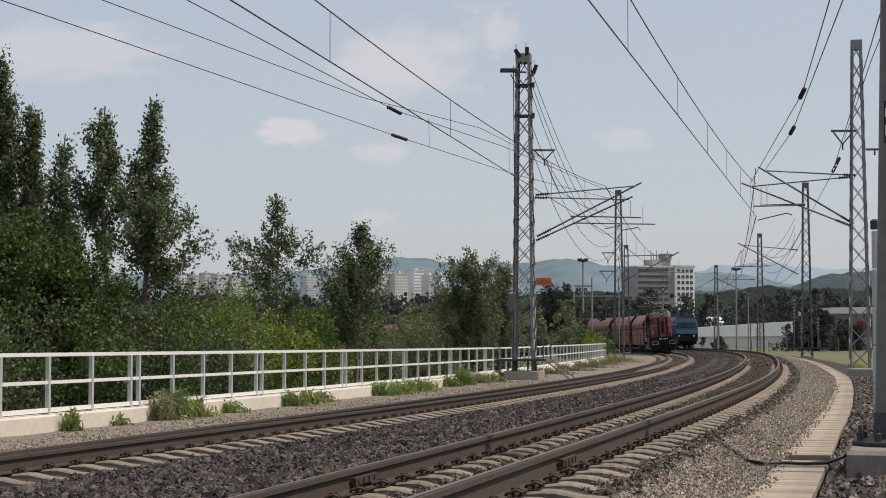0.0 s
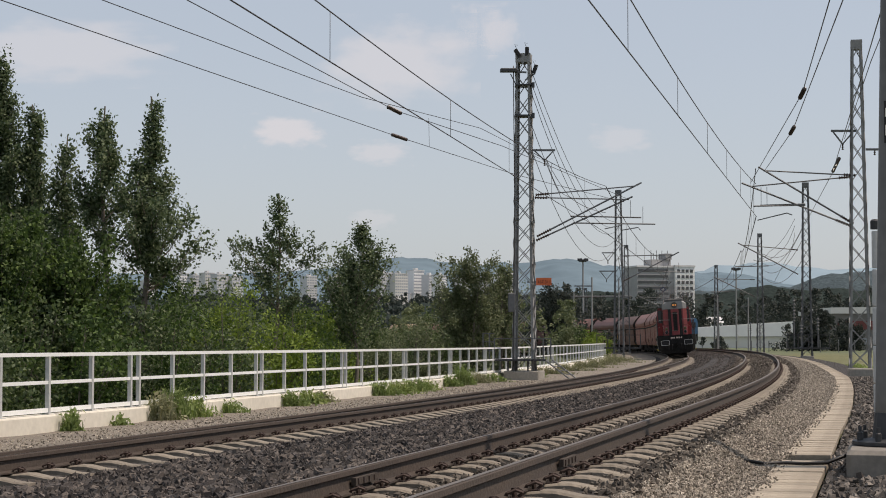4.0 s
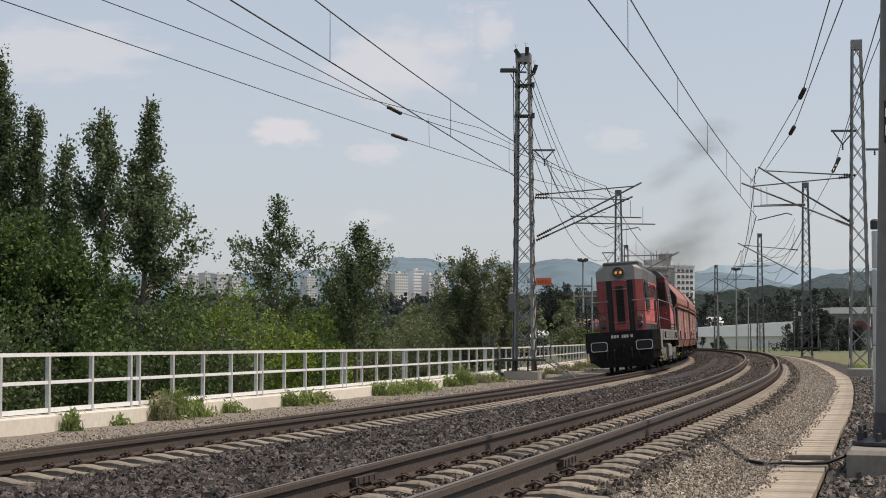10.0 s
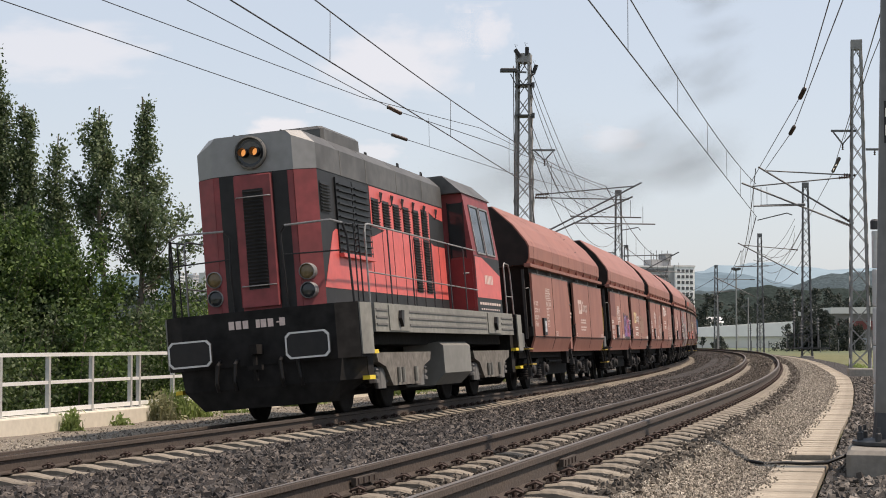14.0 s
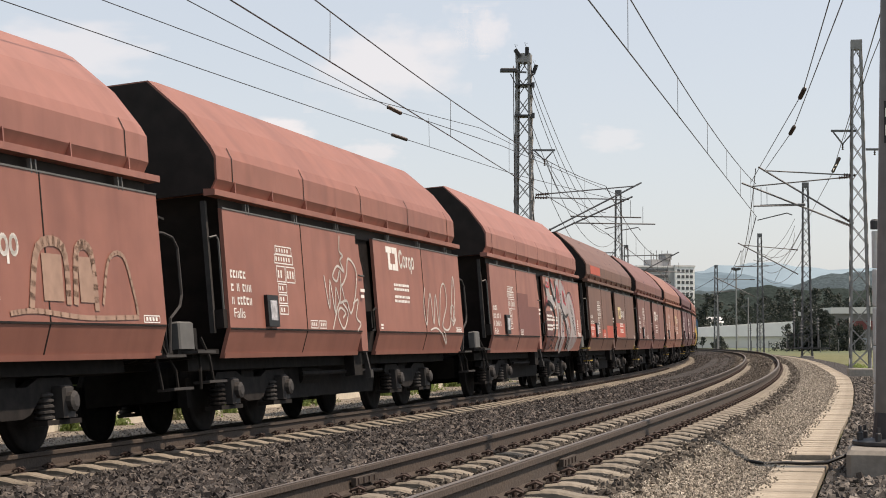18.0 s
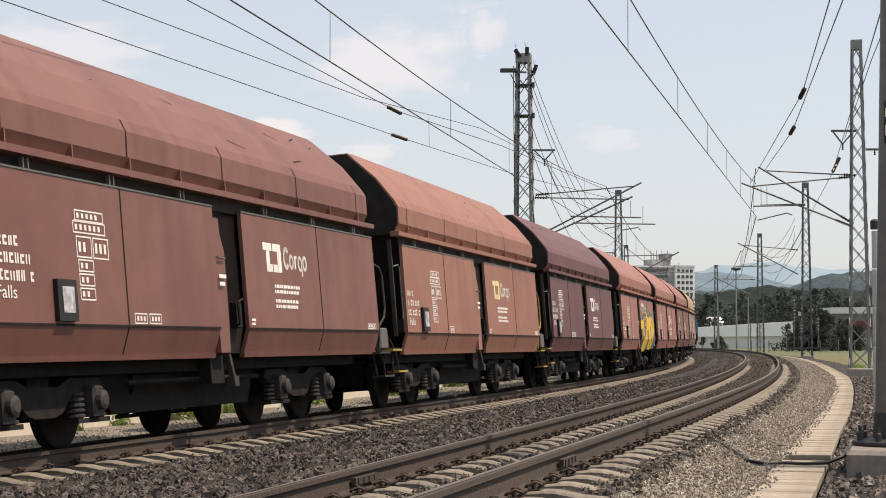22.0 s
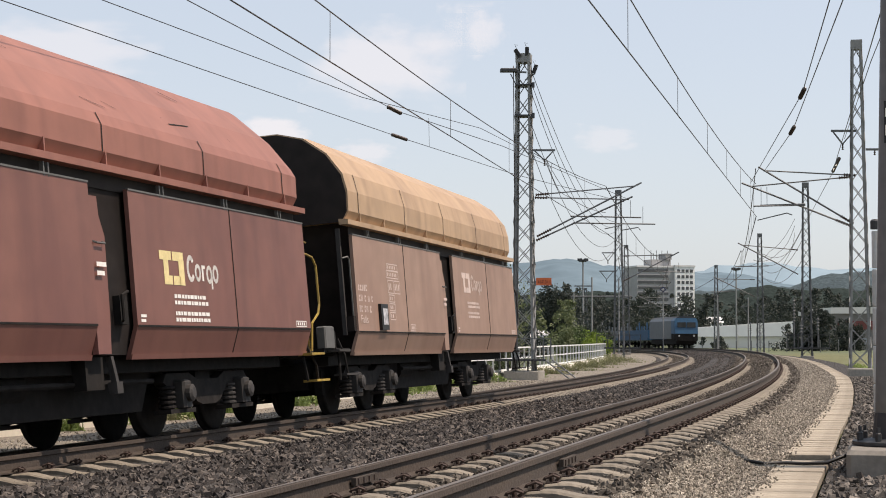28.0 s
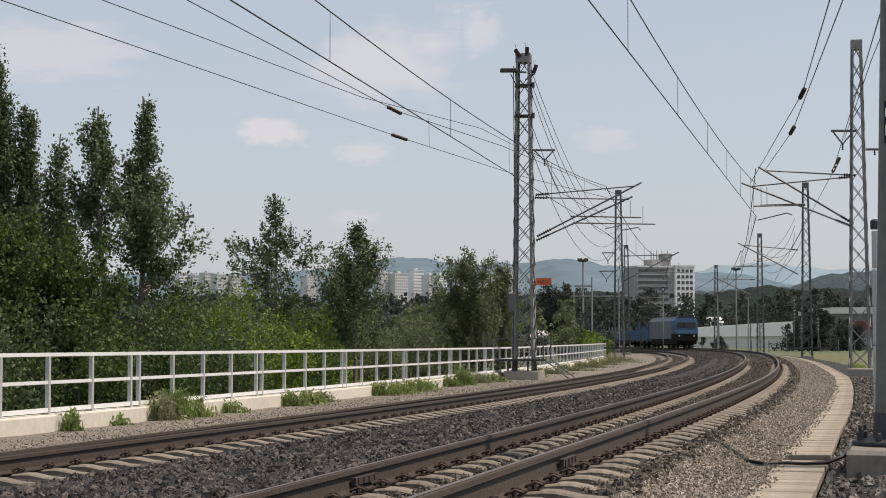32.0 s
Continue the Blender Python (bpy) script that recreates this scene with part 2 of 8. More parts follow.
CANT_FAR = 0.09313 - 0.04175 * T4 + 0.01326 * T4 ** 2
LZ = np.interp(SS, [-260, 0, 25, 50, 75, 100, 140, 180, 260], [0, 0, -0.048, -0.08, -0.033, 0.0, -0.035, -0.08, -0.17])
LZ = np.convolve(np.pad(LZ, 10, mode="edge"), np.ones(21) / 21, "valid")
FAR_DROP = -0.333


def val(table, s):
    return float(np.interp(s, SS, table))


def spot(s, o, z=0.0):
    """A place beside the line: s along it, o to its inner side from the nearer track's axis, z up."""
    a = val(TURN, s)
    return Vector((val(LX, s) - math.sin(a) * o, val(LY, s) + math.cos(a) * o, val(LZ, s) + z))


def on_track(far, s, o=0.0, z=0.0):
    """A place in a track's own tilted frame."""
    c = val(CANT_FAR if far else CANT_NEAR, s)
    base = val(NEAR_TO_FAR, s) if far else 0.0
    return spot(s, base + o * math.cos(c) + z * math.sin(c), -o * math.sin(c) + z * math.cos(c) + (FAR_DROP if far else 0))


def along(s, o=0.0, z=0.0, turn=0.0):
    """The pose of a thing beside the line, its x axis along it."""
    p = spot(s, o, z)
    return pose(*p, 0, 0, math.degrees(val(TURN, s)) + turn)


def sweep(name, profile, stops, material, smooth=True):
    """A strip along the line. profile(s) gives places across."""
    rows = [profile(s) for s in stops]
    k = len(rows[0])
    v = np.array([p[:] for r in rows for p in r])
    f = [(i * k + j, i * k + j + 1, (i + 1) * k + j + 1, (i + 1) * k + j) for i in range(len(rows) - 1) for j in range(k - 1)]
    return arrays(name, v, np.array(f)[:, ::-1], material, smooth)


def stops(a, b, near=0.6, far=4.0):
    out, s = [], a
    while s < b:
        out.append(s)
        s += near if -14 < s < 45 else far if s > 100 or s < -40 else 1.5
    return out + [b]


# ---- ground, beds and tracks ----
rng = np.random.default_rng(7)


def rough(p, amp, scale):
    return Vector((p.x, p.y, p.z + amp * noise.noise(p * scale)))


def make_ground():
    # one sheet to the horizon; it falls away behind the parapet on the inner side
    xs = [-5000, -2500, -1200, -600, -300, -160, -90, -60, -45, -36, -30, -25, -20, -16, -12, -8, -4, 0, 4, 8, 12, 16, 20, 25, 30, 36, 45, 60, 90, 140, 220, 350, 600, 1200, 2500, 5000]
    ys = [-3000, -900, -300, -120, -60, -30, -15, 0, 8, 15, 22, 30, 38, 46, 54, 62, 72, 84, 98, 115, 135, 160, 190, 230, 280, 340, 420, 520, 700, 1000, 1600, 2600, 5000]
    v = []
    for y in ys:
        for x in xs:
            i = int(np.argmin((LX - x) ** 2 + (LY - y) ** 2))
            o = -(x - LX[i]) * math.sin(TURN[i]) + (y - LY[i]) * math.cos(TURN[i])
            z = -0.62
            if o > 11.5:
                z -= min(2.6, (o - 11.5) * 0.45)
            elif o > 4:
                z = -0.95
            v.append((x, y, z + 0.05 * noise.noise(Vector((x, y, 0)) * 0.1)))
    k = len(xs)
    f = [(j * k + i, j * k + i + 1, (j + 1) * k + i + 1, (j + 1) * k + i) for j in range(len(ys) - 1) for i in range(k - 1)]
    ob = new("ground", arrays("ground", np.array(v), np.array(f), M["earth"], True))
    tagged(ob, "flat green and brown land reaching to the hills", "ground", kind="structure")


def bed(s):
    # from the lid edge across both tracks to the inner gravel
    cn, cf, d = val(CANT_NEAR, s), val(CANT_FAR, s), val(NEAR_TO_FAR, s)
    q = []
    def fill(o):
        # between the rails the bed lies a little below the sleepers' tops
        return float(np.interp(abs(o), [0, 0.3, 0.55, 0.95, 1.3, 1.5], [-0.272, -0.27, -0.222, -0.222, -0.272, -0.275]))
    for o in (-1.75, -1.5, -1.3, -0.95, -0.55, -0.3, 0, 0.3, 0.55, 0.95, 1.3, 1.6):
        z = fill(o) - o * math.sin(cn) - (0.34 if o < -1.6 else 0.24 if o < -1.4 else 0) + (0.08 if o == 1.6 else 0)
        q.append((o, z))
    for o in (2.2, d - 2.4):
        q.append((o, -0.36 if o < 3 else -0.43))
    for o in (-1.7, -1.3, -0.95, -0.55, -0.3, 0, 0.3, 0.55, 0.95, 1.25, 1.7):
        z = FAR_DROP + fill(o) - 0.01 - o * math.sin(cf) - (0.06 if abs(o) > 1.6 else 0)
        q.append((d + o, z))
    return [rough(spot(s, o, z), 0.022, 2.1) for o, z in q]


def path_z(s, o):
    """The surface of the walkway, from the sleeper ends down to the lids."""
    top = -0.235 + 1.3 * math.sin(val(CANT_NEAR, s))
    return float(np.interp(-o, [1.0, 1.12, 1.3, 1.42, -lid_o(s) - 0.15, -lid_o(s)], [top - 0.16, top - 0.13, top - 0.03, top - 0.015, -0.352, -0.362]))


def make_beds():
    tagged(new("ballast_bed", sweep("ballast_bed", bed, stops(-60, 330), M["ballast"])),
           "dark crushed-stone ballast under two curved tracks", "ballast", kind="structure")

    def inner(s):
        d = val(NEAR_TO_FAR, s)
        return [rough(spot(s, o, z), 0.02, 1.3) for o, z in ((d + 1.66, -0.64), (d + 2.1, -0.66), (d + 3.0, -0.66), (9.9, -0.65), (10.6, -0.66))]
    tagged(new("gravel_strip", sweep("gravel_strip", inner, stops(-60, 330), M["gravel"])), "pale gravel strip between track and parapet", "gravel", kind="structure")

    def outer(s):
        w = lid_o(s)
        return [rough(spot(s, o, z), 0.015, 1.3) for o, z in ((-1.27, path_z(s, -1.27) - 0.03), (-1.42, path_z(s, -1.42)), (-1.6, path_z(s, -1.6)), (w + 0.15, -0.352), (w + 0.0, -0.362))]
    tagged(new("gravel_path", sweep("gravel_path", outer, stops(-60, 330), M["gravel"])), "pale fine gravel walkway beside the outer rail", "gravel", kind="structure")

    def beyond(s):
        w = lid_o(s) - 0.5
        return [rough(spot(s, o, z), 0.03, 1.5) for o, z in ((w - 0.02, -0.395), (w - 0.5, -0.40), (w - 1.2, -0.43), (w - 1.9, -0.58), (w - 2.1, -0.72))]
    tagged(new("ballast_shoulder", sweep("ballast_shoulder", beyond, stops(-60, 330), M["ballast"])), "dark loose stones beyond the cable trough", "ballast", kind="structure")


def lid_o(s):
    """Where the inner edge of the cable trough runs."""
    return float(np.interp(s, [-60, -10, 0, 16, 38, 68, 330], [-1.9, -1.94, -1.95, -2.2, -2.66, -2.8, -3.0]))


RAIL = [(-0.075, -0.172), (0.075, -0.172), (0.075, -0.158), (0.012, -0.14), (0.009, -0.05), (0.036, -0.04), (0.036, -0.008), (0.028, 0.0),
        (-0.028, 0.0), (-0.036, -0.008), (-0.036, -0.04), (-0.009, -0.05), (-0.012, -0.14), (-0.075, -0.158)]


def make_tracks():
    for far in (False, True):
        tr = thing("track_far" if far else "track_near", None, "curved railway track with rusty rails on concrete sleepers", "railway track", kind="structure")
        for side in (-0.755, 0.755):
            ss = stops(-60, 330, 0.8, 3.0)
            k = len(RAIL)
            v = np.array([on_track(far, s, side + y, z)[:] for s in ss for y, z in RAIL])
            f = np.array([(i * k + j, i * k + (j + 1) % k, (i + 1) * k + (j + 1) % k, (i + 1) * k + j) for i in range(len(ss) - 1) for j in range(k)])
            rail = part("rail", arrays("rail", v, f, M["rail_side"]), None, tr, "rusty steel rail")
            top = [[on_track(far, s, side + y, 0.0025) for y in (-0.028, 0.028)] for s in ss]
            part("rail_head", sweep("rail_head", lambda s, side=side: [on_track(far, s, side + y, 0.003) for y in (-0.027, 0.027)], ss, M["rail_top"]), None, rail, "polished running surface")
        # concrete sleepers, waisted in the middle, and their rail clips
        sl = Mesh()
        def cs(x, w, h):
            return [(x, -w, -0.40), (x, w, -0.40), (x, w, -0.2 + h - 0.015), (x, w - 0.02, -0.2 + h), (x, -w + 0.02, -0.2 + h), (x, -w, -0.2 + h - 0.015)]
        half_s = ((1.3, 0.085, -0.06), (1.16, 0.09, -0.035), (1.0, 0.095, 0.012), (0.92, 0.1, 0.022), (0.6, 0.1, 0.022), (0.5, 0.095, 0.008), (0.36, 0.085, -0.045), (0.2, 0.08, -0.06))
        sl.rings([cs(-x, w, h) for x, w, h in half_s] + [cs(x, w, h) for x, w, h in half_s[::-1]])
        sleeper = sl.data("sleeper", M["sleeper"])
        cl = Mesh()
        for y in (-0.05, 0.05):
            cl.tube([(-0.06, y, -0.175), (-0.03, y * 1.3, -0.135), (0.02, y, -0.12), (0.055, y * 0.4, -0.14), (0.03, y * 0.2, -0.165)], 0.0125, 5)
        cl.box(-0.075, 0.05, -0.075, 0.075, -0.19, -0.168)
        cl.tube([(0.0, 0, -0.19), (0.0, 0, -0.105)], 0.018, 6)
        cl.v = [(x * 0.95, y * 0.9, -0.178 + (z + 0.178) * 0.9) for x, y, z in cl.v]
        clip = cl.data("clip", M["clip"])
        rest_s, rest_c = Mesh(), Mesh()
        s, count = -17.63 if far else -17.4, 0
        s -= 0.5953 * 40
        while s < 260:
            p, q = on_track(far, s, -1, 0), on_track(far, s, 1, 0)
            x = (p - q).normalized()
            up = (on_track(far, s, 0, 1) - on_track(far, s, 0, 0)).normalized()
            m = Matrix.LocRotScale(on_track(far, s), Matrix((x, up.cross(x), up)).transposed().to_quaternion(), None)
            if -18 < s < 78:
                part("sleeper", sleeper, None, tr, m=m)
                for j, (o, flip) in enumerate(((0.755 + 0.10, 0), (0.755 - 0.10, 180), (-0.755 - 0.10, 180), (-0.755 + 0.10, 0))):
                    mm = m @ pose(o, 0, 0, 0, 0, flip)
                    if s < 30 and (j < 2 or not far):
                        part("clip", clip, None, tr, m=mm)
                    elif s < 60:
                        rest_c.add([mm @ v.co for v in clip.vertices], [f.vertices for f in clip.polygons])
            else:
                rest_s.add([m @ v.co for v in sleeper.vertices], [f.vertices for f in sleeper.polygons])
            s += 0.5953 * (1.0 if far else 1.0)
            count += 1
        tagged(part("distant_sleepers", rest_s, M["sleeper"], tr), kind="stuff")
        tagged(part("distant_clips", rest_c, M["clip"], tr), kind="stuff")


STONES = []


def stone_shapes():
    # sharp-edged shards of two kinds: split wedges within eight corners
    base = np.array([(x, y, z) for x in (-1, 1) for y in (-1, 1) for z in (-1, 1)], float)
    faces = np.array([(0, 1, 3), (0, 3, 2), (4, 6, 7), (4, 7, 5), (0, 4, 5), (0, 5, 1), (2, 3, 7), (2, 7, 6), (0, 2, 6), (0, 6, 4), (1, 5, 7), (1, 7, 3)])
    return [base * rng.uniform(0.2, 1.15, (8, 3)) * rng.uniform((0.8, 0.5, 0.35), (1.25, 0.95, 0.75)) for _ in range(32)], faces


def scatter(name, places, sizes, material, label, category):
    shapes, faces = stone_shapes()
    n = len(places)
    ang = rng.uniform(0, 2 * np.pi, (n, 3))
    pick = rng.integers(0, len(shapes), n)
    v = np.array(shapes)[pick] * sizes[:, None, None]
    for ax in range(3):
        c, s = np.cos(ang[:, ax])[:, None], np.sin(ang[:, ax])[:, None]
        a, b = (ax + 1) % 3, (ax + 2) % 3
        va, vb = v[:, :, a].copy(), v[:, :, b].copy()
        v[:, :, a], v[:, :, b] = va * c - vb * s, va * s + vb * c
    v += places[:, None, :]
    f = (np.arange(n) * 8)[:, None, None] + faces[None]
    tagged(new(name, arrays(name, v.reshape(-1, 3), f.reshape(-1, 3), material)), label, category, kind="stuff")


def strip_places(n, s0, s1, o0, o1, z, power=1.0):
    """n random places in a strip; o0, o1 and z may vary along it."""
    s = s0 + (s1 - s0) * rng.random(n) ** power
    o0s = np.array([o0(a) if callable(o0) else o0 for a in s])
    o1s = np.array([o1(a) if callable(o1) else o1 for a in s])
    o = o0s + (o1s - o0s) * rng.random(n)
    t = np.interp(s, SS, TURN)
    zz = np.array([z(a, b) for a, b in zip(s, o)]) + np.interp(s, SS, LZ)
    return np.stack([np.interp(s, SS, LX) - np.sin(t) * o, np.interp(s, SS, LY) + np.cos(t) * o, zz], 1)


def bed_z(s, o):
    d = float(np.interp(s, SS, NEAR_TO_FAR))
    if o < 1.6:
        return -0.2 - o * math.sin(float(np.interp(s, SS, CANT_NEAR))) - (0.05 if o < -1.3 else 0)
    if o > d - 1.2:
        return FAR_DROP - 0.3 - (o - d) * math.sin(float(np.interp(s, SS, CANT_FAR)))
    low = FAR_DROP - 0.3 + 1.2 * math.sin(float(np.interp(s, SS, CANT_FAR)))
    return -0.34 + (low + 0.34) * (o - 1.6) / (d - 2.8)


def make_stones():
    far_o = lambda s: float(np.interp(s, SS, NEAR_TO_FAR))
    a = strip_places(32000, -13, 16, 1.3, lambda s: far_o(s) - 1.1, bed_z, 1.15)
    b = np.concatenate([strip_places(27000, 16, 95, 1.3, lambda s: far_o(s) - 1.1, bed_z, 1.2), strip_places(9000, 92, 190, 1.3, lambda s: far_o(s) - 1.1, bed_z)])
    c = strip_places(23000, -13, 62, -1.3, 1.3, lambda s, o: bed_z(s, o) - 0.032 - 0.03 * max(0, 1 - abs(o) / 0.5) - 0.05 * max(0, abs(o) - 0.9), 1.15)
    d = np.concatenate([strip_places(500, -5.3, -3.6, -1.86, -1.45, path_z), strip_places(200, -5.3, -4.6, -1.5, -1.1, path_z),
                        strip_places(4500, -13, 34, lambda s: far_o(s) - 1.3, lambda s: far_o(s) - 0.85, lambda s, o: bed_z(s, o) - 0.085, 1.1)])
    e = strip_places(9000, -14, 40, lambda s: lid_o(s) - 2.0, lambda s: lid_o(s) - 0.53, lambda s, o: -0.395 - 0.02 * max(0, lid_o(s) - o - 1.2) * 6, 1.3)
    g = strip_places(2400, -13, 45, lambda s: far_o(s) + 0.9, lambda s: far_o(s) + 1.7, bed_z, 1.2)
    p = np.concatenate([a, b, d, g])
    sizes = np.concatenate([rng.uniform(0.024, 0.06, len(a)), np.where(np.arange(len(b)) < 27000, rng.uniform(0.03, 0.066, len(b)), rng.uniform(0.05, 0.1, len(b))), np.where(np.arange(len(d)) < 700, rng.uniform(0.008, 0.018, len(d)), rng.uniform(0.02, 0.042, len(d))), rng.uniform(0.02, 0.04, len(g))])
    scatter("shoulder_stones", e, rng.uniform(0.016, 0.055, len(e)), M["shoulder"], "mixed grey and brown stones beyond the lids", "ballast")
    scatter("ballast_stones", p, sizes, M["stone"], "loose dark grey crushed stones between the tracks", "ballast")
    c = np.concatenate([c, strip_places(9000, 55, 190, -1.35, 1.35, lambda s, o: bed_z(s, o) - 0.015), strip_places(9000, -13, 190, lambda s: far_o(s) - 0.7, lambda s: far_o(s) + 0.7, lambda s, o: bed_z(s, o) + 0.07, 1.3)])
    edge = np.concatenate([c, strip_places(4200, -13, 150, -1.46, -1.12, lambda s, o: path_z(s, o) + 0.01, 1.25)])
    scatter("dusty_stones", edge, np.where((np.arange(len(edge)) >= 23000) & (np.arange(len(edge)) < 32000), rng.uniform(0.03, 0.07, len(edge)), rng.uniform(0.016, 0.036, len(edge))), M["dusty"], "brown dusty stones between the sleepers", "ballast")
    p = np.concatenate([strip_places(54000, -14, 34, lambda s: lid_o(s) - 0.04, -1.34, lambda s, o: path_z(s, o) + 0.002, 1.25), strip_places(900, -14, 26, lambda s: lid_o(s) - 0.14, lid_o, lambda s, o: -0.352, 1.25),
                        strip_places(12000, 33, 130, lambda s: lid_o(s) - 0.02, -1.36, lambda s, o: path_z(s, o) + 0.004, 1.2), strip_places(12000, -14, 44, lambda s: far_o(s) + 1.75, 9.9, lambda s, o: -0.655, 1.3)])
    scatter("gravel_grains", p, np.where(np.arange(len(p)) < 54900, rng.uniform(0.006, 0.017, len(p)), rng.uniform(0.01, 0.024, len(p))), M["pebble"], "pale grey gravel grains", "gravel")


def make_trough():
    tr = thing("cable_trough", None, "line of pale concrete cable trough lids beside the track", "cable trough", kind="structure")
    lid = Mesh().chamfer_box(-0.118, 0.118, -0.24, 0.24, -0.05, 0.02, 0.006).data("lid", M["lid"])
    rest = Mesh()
    s, n = -16.0 - 0.245 * 100, 0
    while s < 130:
        o = lid_o(s) - 0.25
        if not -6.05 < s < -5.2:
            slope = math.degrees(math.atan2(lid_o(s + 0.5) - lid_o(s - 0.5), 1))
            m = along(s, o, -0.375 + rng.uniform(-0.006, 0.006), slope + rng.uniform(-0.8, 0.8)) @ pose(0, 0, 0, rng.uniform(-0.6, 0.6), rng.uniform(-0.6, 0.6))
            if s > -16.2 and n < 390:
                part("lid", lid, None, tr, m=m)
            else:
                rest.add([m @ v.co for v in lid.vertices], [f.vertices for f in lid.polygons])
            n += 1
        s += 0.245
    tagged(part("distant_lids", rest, M["lid"], tr), kind="stuff")
    # the open spot where a cable crosses
    part("cover_plate", Mesh().chamfer_box(-0.42, 0.42, -0.3, 0.3, -0.06, -0.01, 0.01), M["block"], tr, "sunken grey cover plate", m=along(-5.62, lid_o(-5.6) - 0.25, -0.4))
    c = Mesh()
    def lie(x, y):
        k = int(np.argmin((LX - x) ** 2 + (LY - y) ** 2))
        o = -(x - LX[k]) * math.sin(TURN[k]) + (y - LY[k]) * math.cos(TURN[k])
        z = -0.385 if o < lid_o(SS[k]) - 0.5 else -0.34 if o < lid_o(SS[k]) else path_z(SS[k], o) + 0.012
        return Vector((x, y, z + LZ[k]))
    pts = [Vector((3.95, 16.9, -0.24)), lie(3.72, 16.95), lie(3.48, 16.87), lie(3.3, 16.95), lie(3.1, 16.9), lie(2.85, 16.5)]
    c.tube(pts, 0.017, 7)
    c.tube([p + Vector((0.03, 0.1 + 0.05 * math.sin(2 * i), 0.0)) for i, p in enumerate(pts[:-2])], 0.012, 7)
    tagged(new("earthing_cable", c.data("earthing_cable", M["black"], True)), "black rubber cables crossing the concrete lids", "cable")


make_ground()
make_beds()
make_trough()


# ---- parapet and railing ----
def make_parapet():
    o = 10.4
    wall = new("parapet_wall", sweep("parapet_wall", lambda s: [spot(s, o + a, z) for a, z in ((-0.16, -0.9), (-0.16, -0.40), (-0.145, -0.375), (0.2, -0.375), (0.22, -0.4), (0.22, -1.9))], stops(-45, 112, 1.0), M["concrete"], False))
    tagged(wall, "low cream concrete parapet wall along the embankment", "wall", kind="structure")
    # post grey holds both the metal's tone and the shade on its front
    post = Mesh().box(-0.036, 0.036, -0.034, 0.034, 0.0, 0.96).box(-0.09, 0.09, -0.07, 0.07, 0, 0.012).data("post", M["grey_post"])
    s, k = 6.55 - 7.25 * 7, 0
    while s < 101:
        # one panel of four bays
        m0 = along(s, o, -0.375)
        rail = thing("railing_panel", m0, "white-painted steel railing panel on the parapet", "railing", "railing panels along the parapet")
        L = 6.85
        inv = m0.inverted()
        ends = [inv @ spot(s + t, o, -0.375) for t in (0.0, L / 4, L / 2, 3 * L / 4, L)]
        run = ends + [inv @ spot(s + 7.25, o, -0.375)]
        for e in ends:
            part("post", post, None, rail, m=Matrix.Translation(e))
        for nm, z, h in (("top_rail", 0.99, 0.062), ("middle_rail", 0.53, 0.056), ("bottom_rail", 0.07, 0.075)):
            b = Mesh()
            for p, q in zip(run, run[1:]):
                b.bar(p + Vector((0, 0.0, z)), q + Vector((0, 0.0, z)), 0.05, h)
            part(nm, b, M["white_rail"], rail)
        s += 7.25
        k += 1


make_parapet()
make_tracks()
make_stones()


# ---- masts ----
def lattice_mast(m, height, w0, w1, label, base=True, block=(1.3, 0.9, 0.45), group="lattice masts", near=False, leg_w=0.14):
    """A square lattice mast on a concrete block; x along the line."""
    # farther masts take a darker grey than the near ones
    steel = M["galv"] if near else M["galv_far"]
    t = thing("lattice_mast", m, label, "catenary mast", group)
    for sx in (-1, 1):
        for sy in (-1, 1):
            leg = Mesh()
            for a, b in (((leg_w, 0.02), (0, 0)), ((0.02, leg_w * 0.7), (0, 0))):
                p0, p1 = Vector((sx * w0 / 2, sy * w0 / 2, 0)), Vector((sx * w1 / 2, sy * w1 / 2, height))
                r = [[p + Vector((-sx * x, -sy * y, 0)) for x, y in ((0, 0), (a[0], 0), (a[0], a[1]), (0, a[1]))] for p in (p0, p1)]
                leg.rings(r)
            part("leg", leg, steel, t)
    n = max(6, int(height / (w0 * 0.95)))
    for ax in (0, 1):
        for side in (-1, 1):
            b = Mesh()
            for i in range(n):
                z0, z1 = height * i / n, height * (i + 1) / n
                a0, a1 = (w0 + (w1 - w0) * z / height for z in (z0, z1))
                for sg in (1, -1):
                    p, q = (sg * a0 / 2, side * a0 / 2, z0), (-sg * a1 / 2, side * a1 / 2, z1)
                    if ax:
                        p, q = (p[1], p[0], p[2]), (q[1], q[0], q[2])
                    if near:
                        part("brace", Mesh().bar(p, q, 0.06, 0.025), steel, t)
                    else:
                        b.bar(p, q, 0.05, 0.02)
            if not near:
                tagged(part("bracing", b, steel, t), kind="stuff")
    cap = Mesh().box(-w1 / 2 - 0.02, w1 / 2 + 0.02, -w1 / 2 - 0.02, w1 / 2 + 0.02, height - 0.36, height)
    part("top_plate", cap, steel, t)
    if base:
        x, y, z = block
        part("foundation", Mesh().chamfer_box(-x / 2, x / 2, -y / 2, y / 2, -z - 0.3, 0.0, 0.03), M["mast_block"], t, "grey concrete foundation block")
    return t


